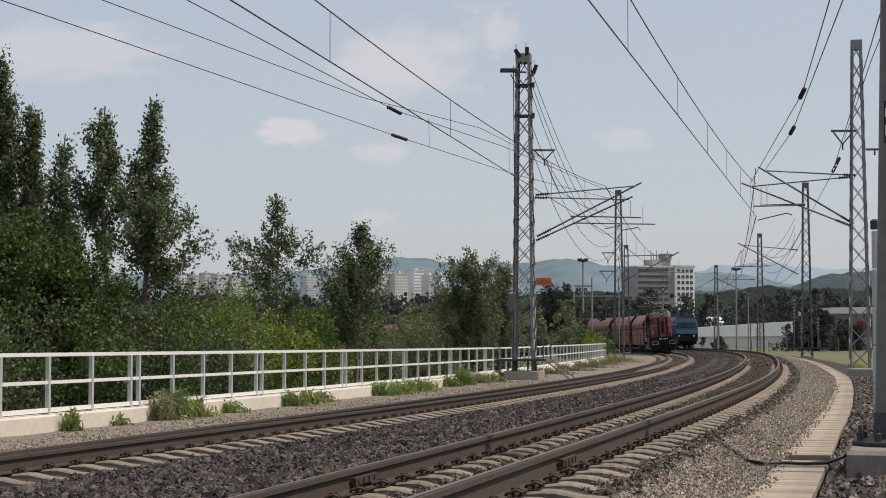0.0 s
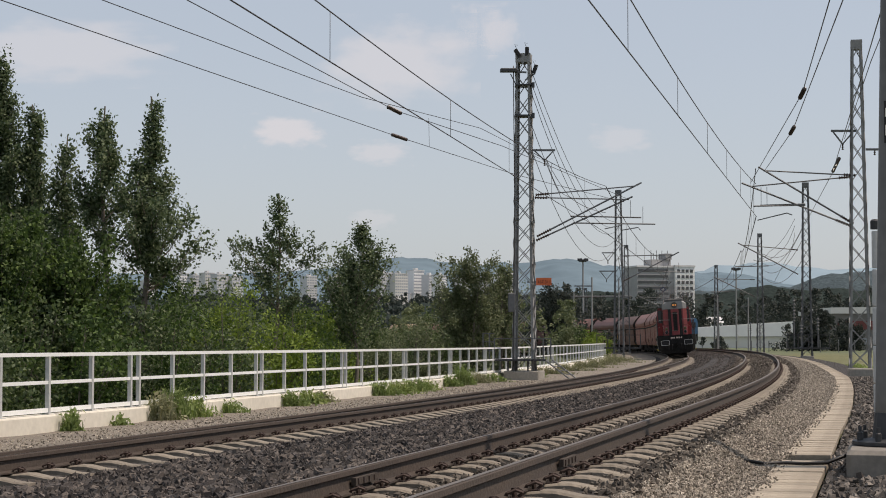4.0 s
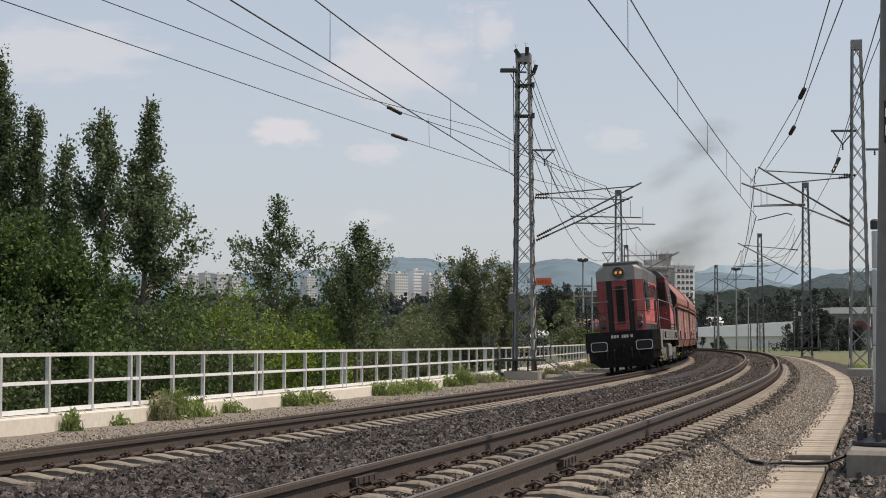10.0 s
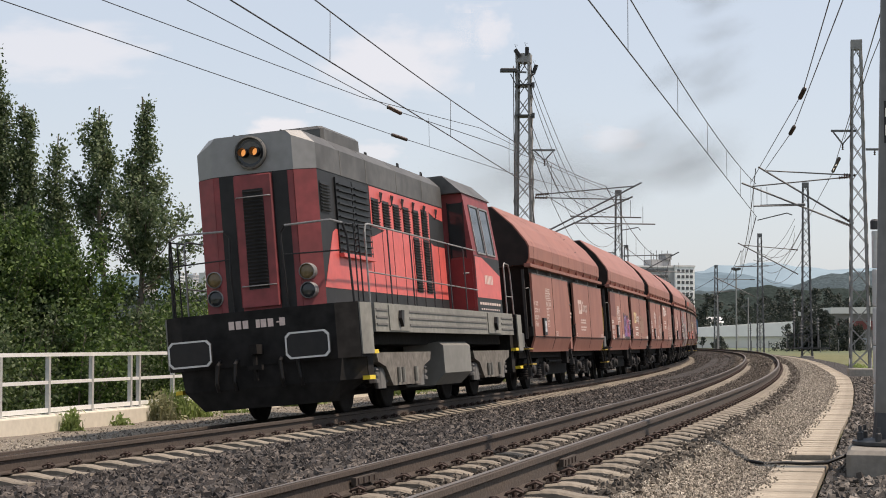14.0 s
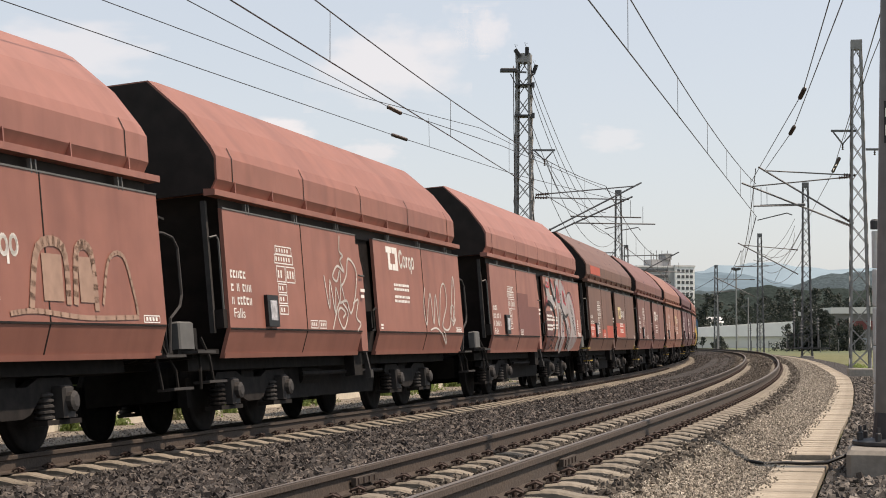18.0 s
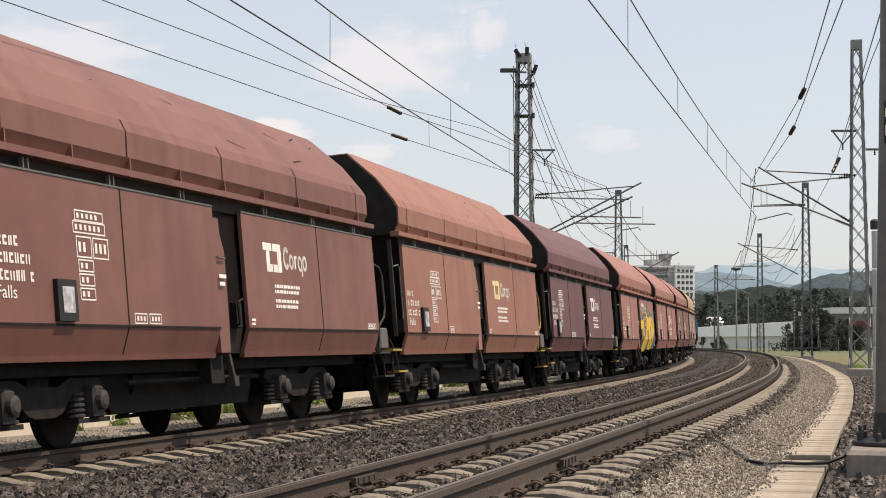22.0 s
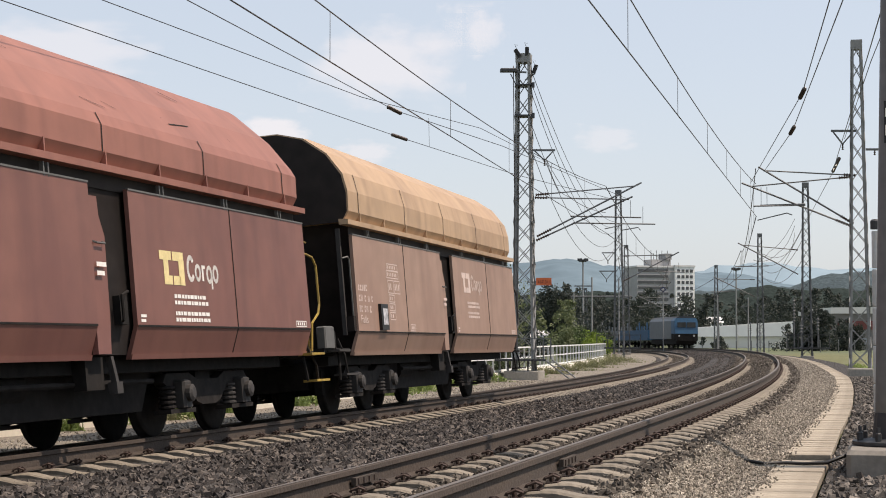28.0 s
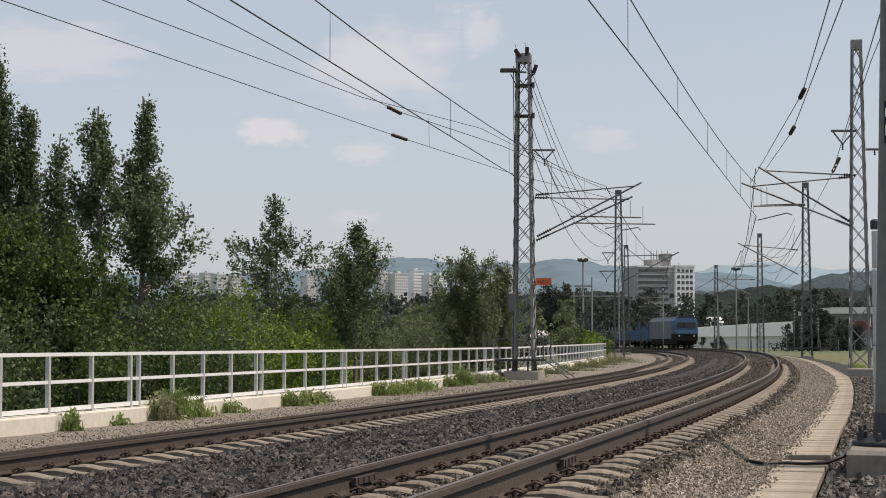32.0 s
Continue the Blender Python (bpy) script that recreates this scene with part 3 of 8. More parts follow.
mast_1 = lattice_mast(along(46.0, 9.35, -0.30), 12.9, 0.88, 0.56, "tall galvanised lattice mast with lamp and cameras on top", near=True, block=(2.0, 1.4, 0.45))
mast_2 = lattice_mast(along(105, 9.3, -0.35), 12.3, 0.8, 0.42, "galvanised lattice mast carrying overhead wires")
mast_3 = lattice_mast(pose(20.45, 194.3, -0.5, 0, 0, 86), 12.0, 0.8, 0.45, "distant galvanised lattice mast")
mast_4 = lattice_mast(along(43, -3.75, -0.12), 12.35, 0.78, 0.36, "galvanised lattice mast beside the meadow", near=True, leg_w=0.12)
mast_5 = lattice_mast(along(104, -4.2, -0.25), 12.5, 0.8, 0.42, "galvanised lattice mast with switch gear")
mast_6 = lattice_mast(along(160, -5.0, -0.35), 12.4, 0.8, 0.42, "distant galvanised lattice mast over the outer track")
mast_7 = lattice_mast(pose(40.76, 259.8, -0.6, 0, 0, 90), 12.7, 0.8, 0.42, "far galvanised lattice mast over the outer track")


# ---- the train ----
ARC = np.concatenate([[0], np.cumsum(np.hypot(np.diff(LX - np.sin(TURN) * 5.8065), np.diff(LY + np.cos(TURN) * 5.8065)))])
ARC -= ARC[I0]


def vehicle_pose(arc, half):
    """The pose of a vehicle on the far track, its middle at that arc length, its bogies half a base apart; it faces towards smaller arcs."""
    s0, s1 = (float(np.interp(a, ARC, SS)) for a in (arc - half, arc + half))
    p, q = on_track(True, s0), on_track(True, s1)
    sm = (s0 + s1) / 2
    fwd = (p - q).normalized()
    up = (on_track(True, sm, 0, 1) - on_track(True, sm)).normalized()
    left = up.cross(fwd).normalized()
    up = fwd.cross(left)
    m = Matrix((fwd, left, up)).transposed().to_4x4()
    return Matrix.Translation((p + q) / 2) @ m


TIMES = [0, 1, 2, 3, 4, 5, 6, 7, 8, 9, 10, 11, 12, 13, 14, 15, 16, 17, 18, 19, 20, 21, 22, 23, 24, 25, 26, 27, 28, 29, 30, 31, 32]


def front_arc(t):
    """Arc length of the leading buffers at t seconds."""
    v = np.interp(np.arange(0, 32.01, 0.1), [0, 13.5, 14.2, 17, 20, 24, 28, 32], [11.32, 11.32, 11.7, 11.72, 11.83, 12.05, 12.33, 12.4])
    way = np.concatenate([[0], np.cumsum((v[1:] + v[:-1]) / 2 * 0.1)])
    way -= np.interp(14, np.arange(0, 32.01, 0.1), way)
    return -0.17 - float(np.interp(t, np.arange(0, 32.01, 0.1), way))


def bogie(parent, x, base, r, material, name="bogie"):
    b = Mesh()
    for sy in (-1, 1):
        y = sy * 1.02
        prof = [(x - base / 2 - 0.42, 0.52), (x - base / 2 - 0.3, 0.66), (x - 0.45, 0.66), (x - 0.3, 0.5), (x + 0.3, 0.5), (x + 0.45, 0.66), (x + base / 2 + 0.3, 0.66),
                (x + base / 2 + 0.42, 0.52), (x + base / 2 + 0.3, 0.38), (x + 0.5, 0.34), (x - 0.5, 0.34), (x - base / 2 - 0.3, 0.38)]
        b.rings([[(px, y - 0.05, pz) for px, pz in prof], [(px, y + 0.05, pz) for px, pz in prof]])
        for sx in (-1, 1):
            wx = x + sx * base / 2
            b.lathe([(0.15, -0.06), (0.15, 0.05), (0.1, 0.09)], pose(wx, y + sy * 0.05, r, -90 * sy), 12)
            for dx in (-0.22, 0.22):
                b.lathe([(0.075, 0), (0.075, 0.05), (0.055, 0.055), (0.055, 0.1), (0.075, 0.105), (0.075, 0.155), (0.055, 0.16), (0.075, 0.2)], pose(wx + dx, y + sy * 0.05, r - 0.16), 8)
        b.box(x - 0.25, x + 0.25, y - 0.04, y + 0.1, 0.3, 0.72)
    b.box(x - 0.2, x + 0.2, -1.0, 1.0, 0.42, 0.72)
    part(name, b, material, parent)
    out = []
    for sx in (-1, 1):
        w = Mesh()
        for sy in (-1, 1):
            w.lathe([(0.09, -0.78), (r * 0.35, -0.76), (r * 0.5, -0.72), (r * 0.84, -0.73), (r, -0.735), (r, -0.71), (r, -0.67), (r + 0.028, -0.66), (r + 0.028, -0.635), (r * 0.84, -0.63), (r * 0.3, -0.66)] if sy < 0 else
                    [(r * 0.3, 0.66), (r * 0.84, 0.63), (r + 0.028, 0.635), (r + 0.028, 0.66), (r, 0.67), (r, 0.71), (r, 0.735), (r * 0.84, 0.73), (r * 0.5, 0.72), (r * 0.35, 0.76), (0.09, 0.78)], pose(0, 0, 0, 90), 26)
        w.lathe([(0.08, -0.75), (0.08, 0.75)], pose(0, 0, 0, 90), 10)
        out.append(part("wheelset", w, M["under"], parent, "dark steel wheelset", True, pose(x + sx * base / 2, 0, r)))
    return out


def buffers(parent, x, sgn):
    for y in (-0.875, 0.875):
        b = Mesh().lathe([(0.11, 0), (0.11, 0.3), (0.075, 0.31), (0.075, 0.5), (0.22, 0.52), (0.225, 0.56), (0.2, 0.585)], pose(x, y, 1.05, 0, 90 * sgn), 14)
        part("buffer", b, M["under"], parent, smooth=False)


def freight_bogie(parent, x, base, r):
    """A two-axle freight bogie: a sagging side frame, coil springs beside each axle box, wheels."""
    for sy in (-1, 1):
        y = sy * 1.0
        prof = [(-1.3, 0.6), (-1.2, 0.7), (-0.55, 0.7), (-0.32, 0.62), (0.32, 0.62), (0.55, 0.7), (1.2, 0.7), (1.3, 0.6), (1.22, 0.56), (0.62, 0.55), (0.36, 0.36), (0.2, 0.32), (-0.2, 0.32), (-0.36, 0.36), (-0.62, 0.55), (-1.22, 0.56)]
        f = Mesh().rings([[(x + px, y + d, pz) for px, pz in prof] for d in (-0.06, 0.06)])
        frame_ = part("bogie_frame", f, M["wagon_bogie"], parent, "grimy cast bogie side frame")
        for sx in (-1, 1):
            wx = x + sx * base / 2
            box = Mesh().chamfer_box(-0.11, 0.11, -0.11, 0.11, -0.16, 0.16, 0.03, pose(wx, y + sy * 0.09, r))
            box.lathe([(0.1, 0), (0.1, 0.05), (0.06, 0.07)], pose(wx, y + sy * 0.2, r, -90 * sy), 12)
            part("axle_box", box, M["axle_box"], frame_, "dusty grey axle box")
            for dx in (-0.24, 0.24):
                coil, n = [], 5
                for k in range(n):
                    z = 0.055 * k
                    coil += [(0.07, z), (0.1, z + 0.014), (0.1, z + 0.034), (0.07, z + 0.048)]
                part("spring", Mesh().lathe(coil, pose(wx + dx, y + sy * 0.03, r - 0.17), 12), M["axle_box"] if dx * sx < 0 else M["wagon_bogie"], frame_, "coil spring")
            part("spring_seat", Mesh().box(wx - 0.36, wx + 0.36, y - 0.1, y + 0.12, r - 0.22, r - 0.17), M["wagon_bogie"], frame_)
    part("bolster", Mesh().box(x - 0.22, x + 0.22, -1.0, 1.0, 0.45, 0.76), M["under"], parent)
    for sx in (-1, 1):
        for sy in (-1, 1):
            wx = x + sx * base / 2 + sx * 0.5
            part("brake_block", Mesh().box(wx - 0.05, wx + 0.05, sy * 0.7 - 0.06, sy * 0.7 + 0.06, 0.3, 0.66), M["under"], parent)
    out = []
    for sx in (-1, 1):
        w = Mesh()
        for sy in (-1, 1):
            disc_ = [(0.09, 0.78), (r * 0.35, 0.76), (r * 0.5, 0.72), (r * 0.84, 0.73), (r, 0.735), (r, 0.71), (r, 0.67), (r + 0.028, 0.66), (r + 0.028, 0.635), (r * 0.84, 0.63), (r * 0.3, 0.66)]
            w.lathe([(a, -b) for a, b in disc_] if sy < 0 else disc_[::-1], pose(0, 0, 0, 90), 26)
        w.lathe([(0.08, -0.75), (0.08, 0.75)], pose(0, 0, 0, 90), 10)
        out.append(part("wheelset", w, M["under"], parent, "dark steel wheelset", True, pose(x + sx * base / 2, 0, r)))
    return out


def paint_mat(name, color, second, amount=0.4):
    """Weathered wagon paint: blotches, long rain streaks down the sheets, fine dirt and soft dents."""
    m = mat(name, color, 0.55, 0, 0.09, 3.0, 0.45, 0.03, second, amount=amount, rnd=0.04)
    N, L = m.node_tree.nodes, m.node_tree.links
    b = N["Principled BSDF"]
    tc, mp, st, ramp, mix = N.new("ShaderNodeTexCoord"), N.new("ShaderNodeMapping"), N.new("ShaderNodeTexNoise"), N.new("ShaderNodeValToRGB"), N.new("ShaderNodeMix")
    mp.inputs["Scale"].default_value = (2.6, 0.4, 0.35)
    st.inputs["Scale"].default_value, st.inputs["Detail"].default_value = 1.0, 5
    L.new(tc.outputs["Object"], mp.inputs[0])
    L.new(mp.outputs[0], st.inputs["Vector"])
    ramp.color_ramp.elements[0].position, ramp.color_ramp.elements[1].position = 0.5, 0.72
    ramp.color_ramp.elements[0].color, ramp.color_ramp.elements[1].color = (0, 0, 0, 1), (0.3, 0.3, 0.3, 1)
    L.new(st.outputs["Fac"], ramp.inputs[0])
    mix.data_type = "RGBA"
    L.new(ramp.outputs[0], mix.inputs["Factor"])
    L.new(b.inputs["Base Color"].links[0].from_socket, mix.inputs["A"])
    mix.inputs["B"].default_value = (*[c * 0.6 for c in second], 1)
    L.new(mix.outputs["Result"], b.inputs["Base Color"])
    # dents of the sheet
    dn, bp = N.new("ShaderNodeTexNoise"), N.new("ShaderNodeBump")
    dn.inputs["Scale"].default_value, dn.inputs["Detail"].default_value = 0.9, 2
    L.new(tc.outputs["Object"], dn.inputs["Vector"])
    bp.inputs["Strength"].default_value, bp.inputs["Distance"].default_value = 0.35, 0.06
    L.new(dn.outputs["Fac"], bp.inputs["Height"])
    L.new(bp.outputs[0], b.inputs["Normal"])
    return m


M["gold"] = mat("dull_yellow_paint", (0.36, 0.24, 0.04), 0.65, 0, 0.25, 12, 2, 0, (0.12, 0.08, 0.035), amount=0.6)
M["axle_box"] = mat("dusty_axle_box", (0.032, 0.029, 0.027), 0.75, 0, 0.3, 9, 2.5, 0.2, (0.03, 0.026, 0.022))
M["card"] = mat("printed_card", (0.5, 0.5, 0.52), 0.6, 0, 0.45, 14, 6, 0, (0.1, 0.1, 0.12), amount=0.8)
# near-black for wagon ends, posts and recesses; the gaps' shade is in this colour
M["end_black"] = mat("near_black_end_and_gap", (0.018, 0.014, 0.0125), 0.75, 0, 0.35, 4, 0.8, 0.1, (0.035, 0.023, 0.019), spec=0.25)
M["grey_box"] = mat("grey_brake_case", (0.1, 0.1, 0.095), 0.6, 0, 0.15, 8, 2, 0.05)
# the side sheet: its lower edge, the fold and the upper edge, as (y, z)
FLAP = [(1.33, 0.85), (1.45, 1.19), (1.457, 2.63)]
FOLD = 1.19


def face_y(z, lower=False):
    """The outer face of a flap at height z."""
    return 1.33 + (z - 0.85) * 0.353 if lower else 1.45 + (z - FOLD) * 0.0049


def wagon_parts(t, paint, hood_paint, lift=0.0, card=4.0, round_end=False, gold_rail=False):
    """A covered hopper wagon facing +x, x = 0 midway between its bogies; a platform at its front; the camera sees its +y side."""
    front, rear = 5.33, -6.53
    core = [(-1.24, 0.9), (1.24, 0.9), (1.36, 1.2), (1.36, 2.9), (-1.36, 2.9), (-1.36, 1.2)]
    part("hopper", Mesh().rings([[(x + (0.9 if x < 0 else -0.9) * max(0, (1.75 - z)), y, z) for y, z in core] for x in (rear + 0.1, front - 0.06)]), M["end_black"], t, "near-black hopper ends")
    for sy in (1, -1):
        for x0, x1, seam in ((-0.06, front, 2.47), (rear, -0.99, -3.85)):
            prof = [(y * sy, z) for y, z in FLAP + [(y - 0.05, z) for y, z in FLAP[::-1]]]
            fl = part("flap", Mesh().prism(prof, x0, x1), paint, t)
            s = Mesh().prism([(1.455 * sy, 2.63), (1.462 * sy, 2.63), (1.455 * sy, FOLD), (1.448 * sy, FOLD)], seam - 0.011, seam + 0.011)
            s.prism([(1.448 * sy, FOLD), (1.455 * sy, FOLD), (1.338 * sy, 0.86), (1.331 * sy, 0.86)], seam - 0.011, seam + 0.011)
            part("seam", s, M["under"], fl)
            part("fold_line", Mesh().box(x0 + 0.01, x1 - 0.01, 1.447 * sy, 1.455 * sy, FOLD - 0.012, FOLD + 0.01), M["under"], fl)
            part("bottom_edge", Mesh().prism([(1.352 * sy, 0.90), (1.362 * sy, 0.90), (1.347 * sy, 0.845), (1.33 * sy, 0.845)], x0, x1), paint, fl)
            part("top_edge", Mesh().box(x0, x1, 1.44 * sy, 1.466 * sy, 2.618, 2.637), M["grey_box"], fl)
            for k in range(3):
                hx = x0 + (x1 - x0) * (0.16 + 0.34 * k)
                part("hinge", Mesh().box(hx - 0.06, hx - 0.035, 1.42 * sy, 1.46 * sy, 2.6, 2.74).box(hx + 0.035, hx + 0.06, 1.42 * sy, 1.46 * sy, 2.6, 2.74), M["grey_box"], fl)
        # narrow sheet with a grip beside the gap between the flaps, and the dark post behind it
        pr = [(-0.07, 2.5), (-0.07, 0.9), (-0.36, 0.9), (-0.4, 1.3), (-0.42, 2.1), (-0.32, 2.3), (-0.3, 2.5)]
        ps_ = part("post_sheet", Mesh().rings([[(x, sy * y, z) for x, z in pr] for y in (1.36, 1.425)]), paint, t)
        part("grip", Mesh().tube([(-0.14, sy * 1.42, 2.04), (-0.15, sy * 1.46, 2.02), (-0.34, sy * 1.46, 2.02), (-0.35, sy * 1.42, 2.04)], 0.012, 5), M["grey_box"], ps_)
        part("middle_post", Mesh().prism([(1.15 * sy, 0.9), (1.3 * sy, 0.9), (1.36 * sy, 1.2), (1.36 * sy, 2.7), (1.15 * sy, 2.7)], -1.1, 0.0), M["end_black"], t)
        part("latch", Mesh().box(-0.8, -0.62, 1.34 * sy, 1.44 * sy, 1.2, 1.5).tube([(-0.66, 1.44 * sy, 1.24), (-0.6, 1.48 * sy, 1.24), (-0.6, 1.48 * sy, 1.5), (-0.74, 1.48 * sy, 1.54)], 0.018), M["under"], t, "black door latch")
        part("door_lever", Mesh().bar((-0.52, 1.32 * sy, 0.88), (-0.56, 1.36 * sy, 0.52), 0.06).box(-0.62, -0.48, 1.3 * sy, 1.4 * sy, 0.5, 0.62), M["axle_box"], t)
        # near-black strip standing in for the shade of the recess below the roof
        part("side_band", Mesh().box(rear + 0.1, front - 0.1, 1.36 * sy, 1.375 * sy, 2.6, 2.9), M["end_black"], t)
    # swing roof: tucked in below, a narrow upright face, a curved slope and a flat crown
    hood = [(1.38, 2.82), (1.47, 2.97), (1.478, 3.25), (1.42, 3.38), (1.14, 3.77), (0.68, 4.22)]
    if round_end:
        hood = [(1.38, 2.82), (1.47, 2.97), (1.478, 3.27), (1.42, 3.55), (1.2, 3.87), (0.85, 4.13), (0.45, 4.24)]
    hood = [(y, z + lift * max(0, min(1, (z - 3.2) / 0.7))) for y, z in hood]
    hood = hood + [(-y, z) for y, z in hood[::-1]]
    x0, x1 = rear + 0.1, front + 0.08
    rings = []
    for x, k in ((x0, 0.02), (x0 + 0.25, 0), (x1 - 0.25, 0), (x1, 0.012)):
        rings.append([(x, y * (1 - k * 0.6), z - (k if z > 3.3 else 0)) for y, z in hood])
    roof = part("roof", Mesh().rings(rings), hood_paint, t)
    for sy in (1, -1):
        part("roof_ledge", Mesh().prism([(1.36 * sy, 2.76), (1.5 * sy, 2.76), (1.505 * sy, 2.83), (1.36 * sy, 2.845)], rear - 0.05, front + 0.3), hood_paint, roof, "flat ledge under the roof")
        for k in range(9):
            x = x0 + 0.55 + k * (x1 - x0 - 1.1) / 8
            part("gusset", Mesh().rings([[(x + d, sy * y, z) for y, z in ((1.37, 2.84), (1.475, 2.84), (1.476, 2.98), (1.44, 2.98))] for d in (-0.012, 0.012)]), hood_paint, roof)
            if k % 2 == 0:
                n = len(hood) // 2
                strip = [(y * 1.004, z + (0.004 if z > 3.3 else 0)) for y, z in hood[1:n]]
                sm = Mesh()
                sm.rings([[(x + 0.07 + d, sy * y, z) for y, z in strip[:3]] for d in (-0.011, 0.011)], None, False, False)
                part("roof_seam", sm, M["under"], roof)
    for sx, x in ((-1, x0), (1, x1)):
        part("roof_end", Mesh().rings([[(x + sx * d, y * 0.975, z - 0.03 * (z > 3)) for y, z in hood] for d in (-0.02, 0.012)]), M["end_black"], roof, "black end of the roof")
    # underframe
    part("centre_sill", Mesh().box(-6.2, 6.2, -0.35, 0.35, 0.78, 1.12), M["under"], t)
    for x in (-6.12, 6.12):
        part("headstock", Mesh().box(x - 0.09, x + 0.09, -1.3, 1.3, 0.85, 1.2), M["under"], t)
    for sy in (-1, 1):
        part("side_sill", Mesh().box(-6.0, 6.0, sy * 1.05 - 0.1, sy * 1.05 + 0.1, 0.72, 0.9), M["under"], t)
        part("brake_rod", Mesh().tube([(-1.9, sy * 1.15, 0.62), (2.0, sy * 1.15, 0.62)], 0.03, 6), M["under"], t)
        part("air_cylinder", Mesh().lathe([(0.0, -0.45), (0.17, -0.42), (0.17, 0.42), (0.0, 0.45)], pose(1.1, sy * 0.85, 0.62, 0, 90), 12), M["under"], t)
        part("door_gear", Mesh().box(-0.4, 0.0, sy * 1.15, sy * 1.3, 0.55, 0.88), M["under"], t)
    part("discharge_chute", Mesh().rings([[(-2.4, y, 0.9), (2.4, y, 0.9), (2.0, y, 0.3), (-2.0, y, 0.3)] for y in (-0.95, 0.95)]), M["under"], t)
    # plain dark blocks added to close off bright ground between the wheels
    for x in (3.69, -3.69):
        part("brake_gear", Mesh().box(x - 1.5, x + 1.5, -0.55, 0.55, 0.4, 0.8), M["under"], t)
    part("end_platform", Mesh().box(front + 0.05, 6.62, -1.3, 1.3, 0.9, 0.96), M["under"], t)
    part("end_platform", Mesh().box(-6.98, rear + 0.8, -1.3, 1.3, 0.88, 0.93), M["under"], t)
    for sx in (-1, 1):
        buffers(t, sx * 6.16, sx)
    rail = hand = M["gold"] if gold_rail else M["axle_box"]
    for sy in (-1, 1):
        for x, z in ((-6.65, 0.84), (-6.78, 0.48), (6.2, 0.9), (5.92, 0.56)):
            part("step", Mesh().box(x - 0.27, x + 0.27, sy * 1.38 - 0.1, sy * 1.38 + 0.1, z, z + 0.03), rail, t, "dull yellow footstep" if gold_rail else "dark footstep")
        for x, d in ((-6.62, -1), (6.0, 1)):
            part("step_hanger", Mesh().tube([(x + 0.22 * d, sy * 1.38, 0.5), (x + 0.2 * d, sy * 1.38, 0.7), (x + 0.1 * d, sy * 1.34, 0.86), (x + 0.1 * d, sy * 1.25, 1.1)], 0.018, 5).tube([(x - 0.2 * d, sy * 1.38, 0.5), (x - 0.2 * d, sy * 1.34, 0.86), (x - 0.2 * d, sy * 1.25, 1.1)], 0.018, 5), M["under"], t)
        part("handrail", Mesh().tube([(rear + 0.02, sy * 1.3, 2.24), (-6.9, sy * 1.34, 2.24), (-7.1, sy * 1.36, 2.2), (-7.2, sy * 1.37, 2.08), (-7.2, sy * 1.37, 1.55), (-7.12, sy * 1.37, 1.42), (-6.85, sy * 1.36, 1.28), (-6.8, sy * 1.34, 0.9)], 0.017, 6), hand, t, "bent handrail at the wagon end")
        part("rail_post", Mesh().tube([(-6.82, sy * 1.3, 0.88), (-6.78, sy * 1.32, 2.3), (-6.8, sy * 1.34, 2.42), (-6.95, sy * 1.34, 2.4)], 0.014, 5), hand, t)
        part("corner_post", Mesh().box(front + 0.1, front + 0.16, sy * 1.25, sy * 1.31, 1.15, 2.72), M["axle_box"], t)
        part("grab_rail", Mesh().tube([(front + 0.13, sy * 1.32, 2.28), (front + 0.06, sy * 1.38, 2.3), (front + 0.02, sy * 1.39, 2.25), (front + 0.02, sy * 1.39, 1.3)], 0.014, 5), M["grey_box"], t)
        part("end_bracket", Mesh().box(front + 0.0, front + 0.12, sy * 1.3, sy * 1.42, 1.2, 1.42), M["end_black"], t)
        part("brake_case", Mesh().chamfer_box(6.2, 6.62, sy * 1.3 - 0.1, sy * 1.3 + 0.04, 0.96, 1.27, 0.02), M["grey_box"], t, "grey case beside the steps")
    # load card in its black holder
    part("label_frame", Mesh().box(card - 0.4, card, 1.44, 1.5, 1.22, 1.62), M["black"], t)
    part("label_card", Mesh().box(card - 0.33, card - 0.09, 1.496, 1.506, 1.3, 1.55), M["card"], t, "white paper in a black holder")
    wheels = []
    for x in (3.69, -3.69):
        wheels += freight_bogie(t, x, 1.85, 0.46)
    return wheels


def decal(t, name, polys, material, label="", lift=0.004):
    """Flat paint on the camera-side flaps: outlines in (x, z), bent at the fold."""
    d = Mesh()
    for poly in polys:
        cut = [[], []]
        for k, (x, z) in enumerate(poly):
            x2, z2 = poly[(k + 1) % len(poly)]
            cut[0 if z >= FOLD else 1].append((x, z))
            if (z - FOLD) * (z2 - FOLD) < 0:
                u = (FOLD - z) / (z2 - z)
                for side in (0, 1):
                    cut[side].append((x + (x2 - x) * u, FOLD))
        for side in (0, 1):
            q = cut[side]
            if len(q) > 2:
                d.add([(x, face_y(z, side == 1) + lift + (0.012 if side else 0), z) for x, z in q], [tuple(range(len(q)))])
    ob = part(name, d, material, t, label)
    return tagged(ob, label, kind="stuff") if name in ("graffiti_tag", "note_bar") else ob


def rect(x, z, w, h):
    """A bar whose forward lower corner lies at x, z."""
    return [(x, z), (x - w, z), (x - w, z + h), (x, z + h)]


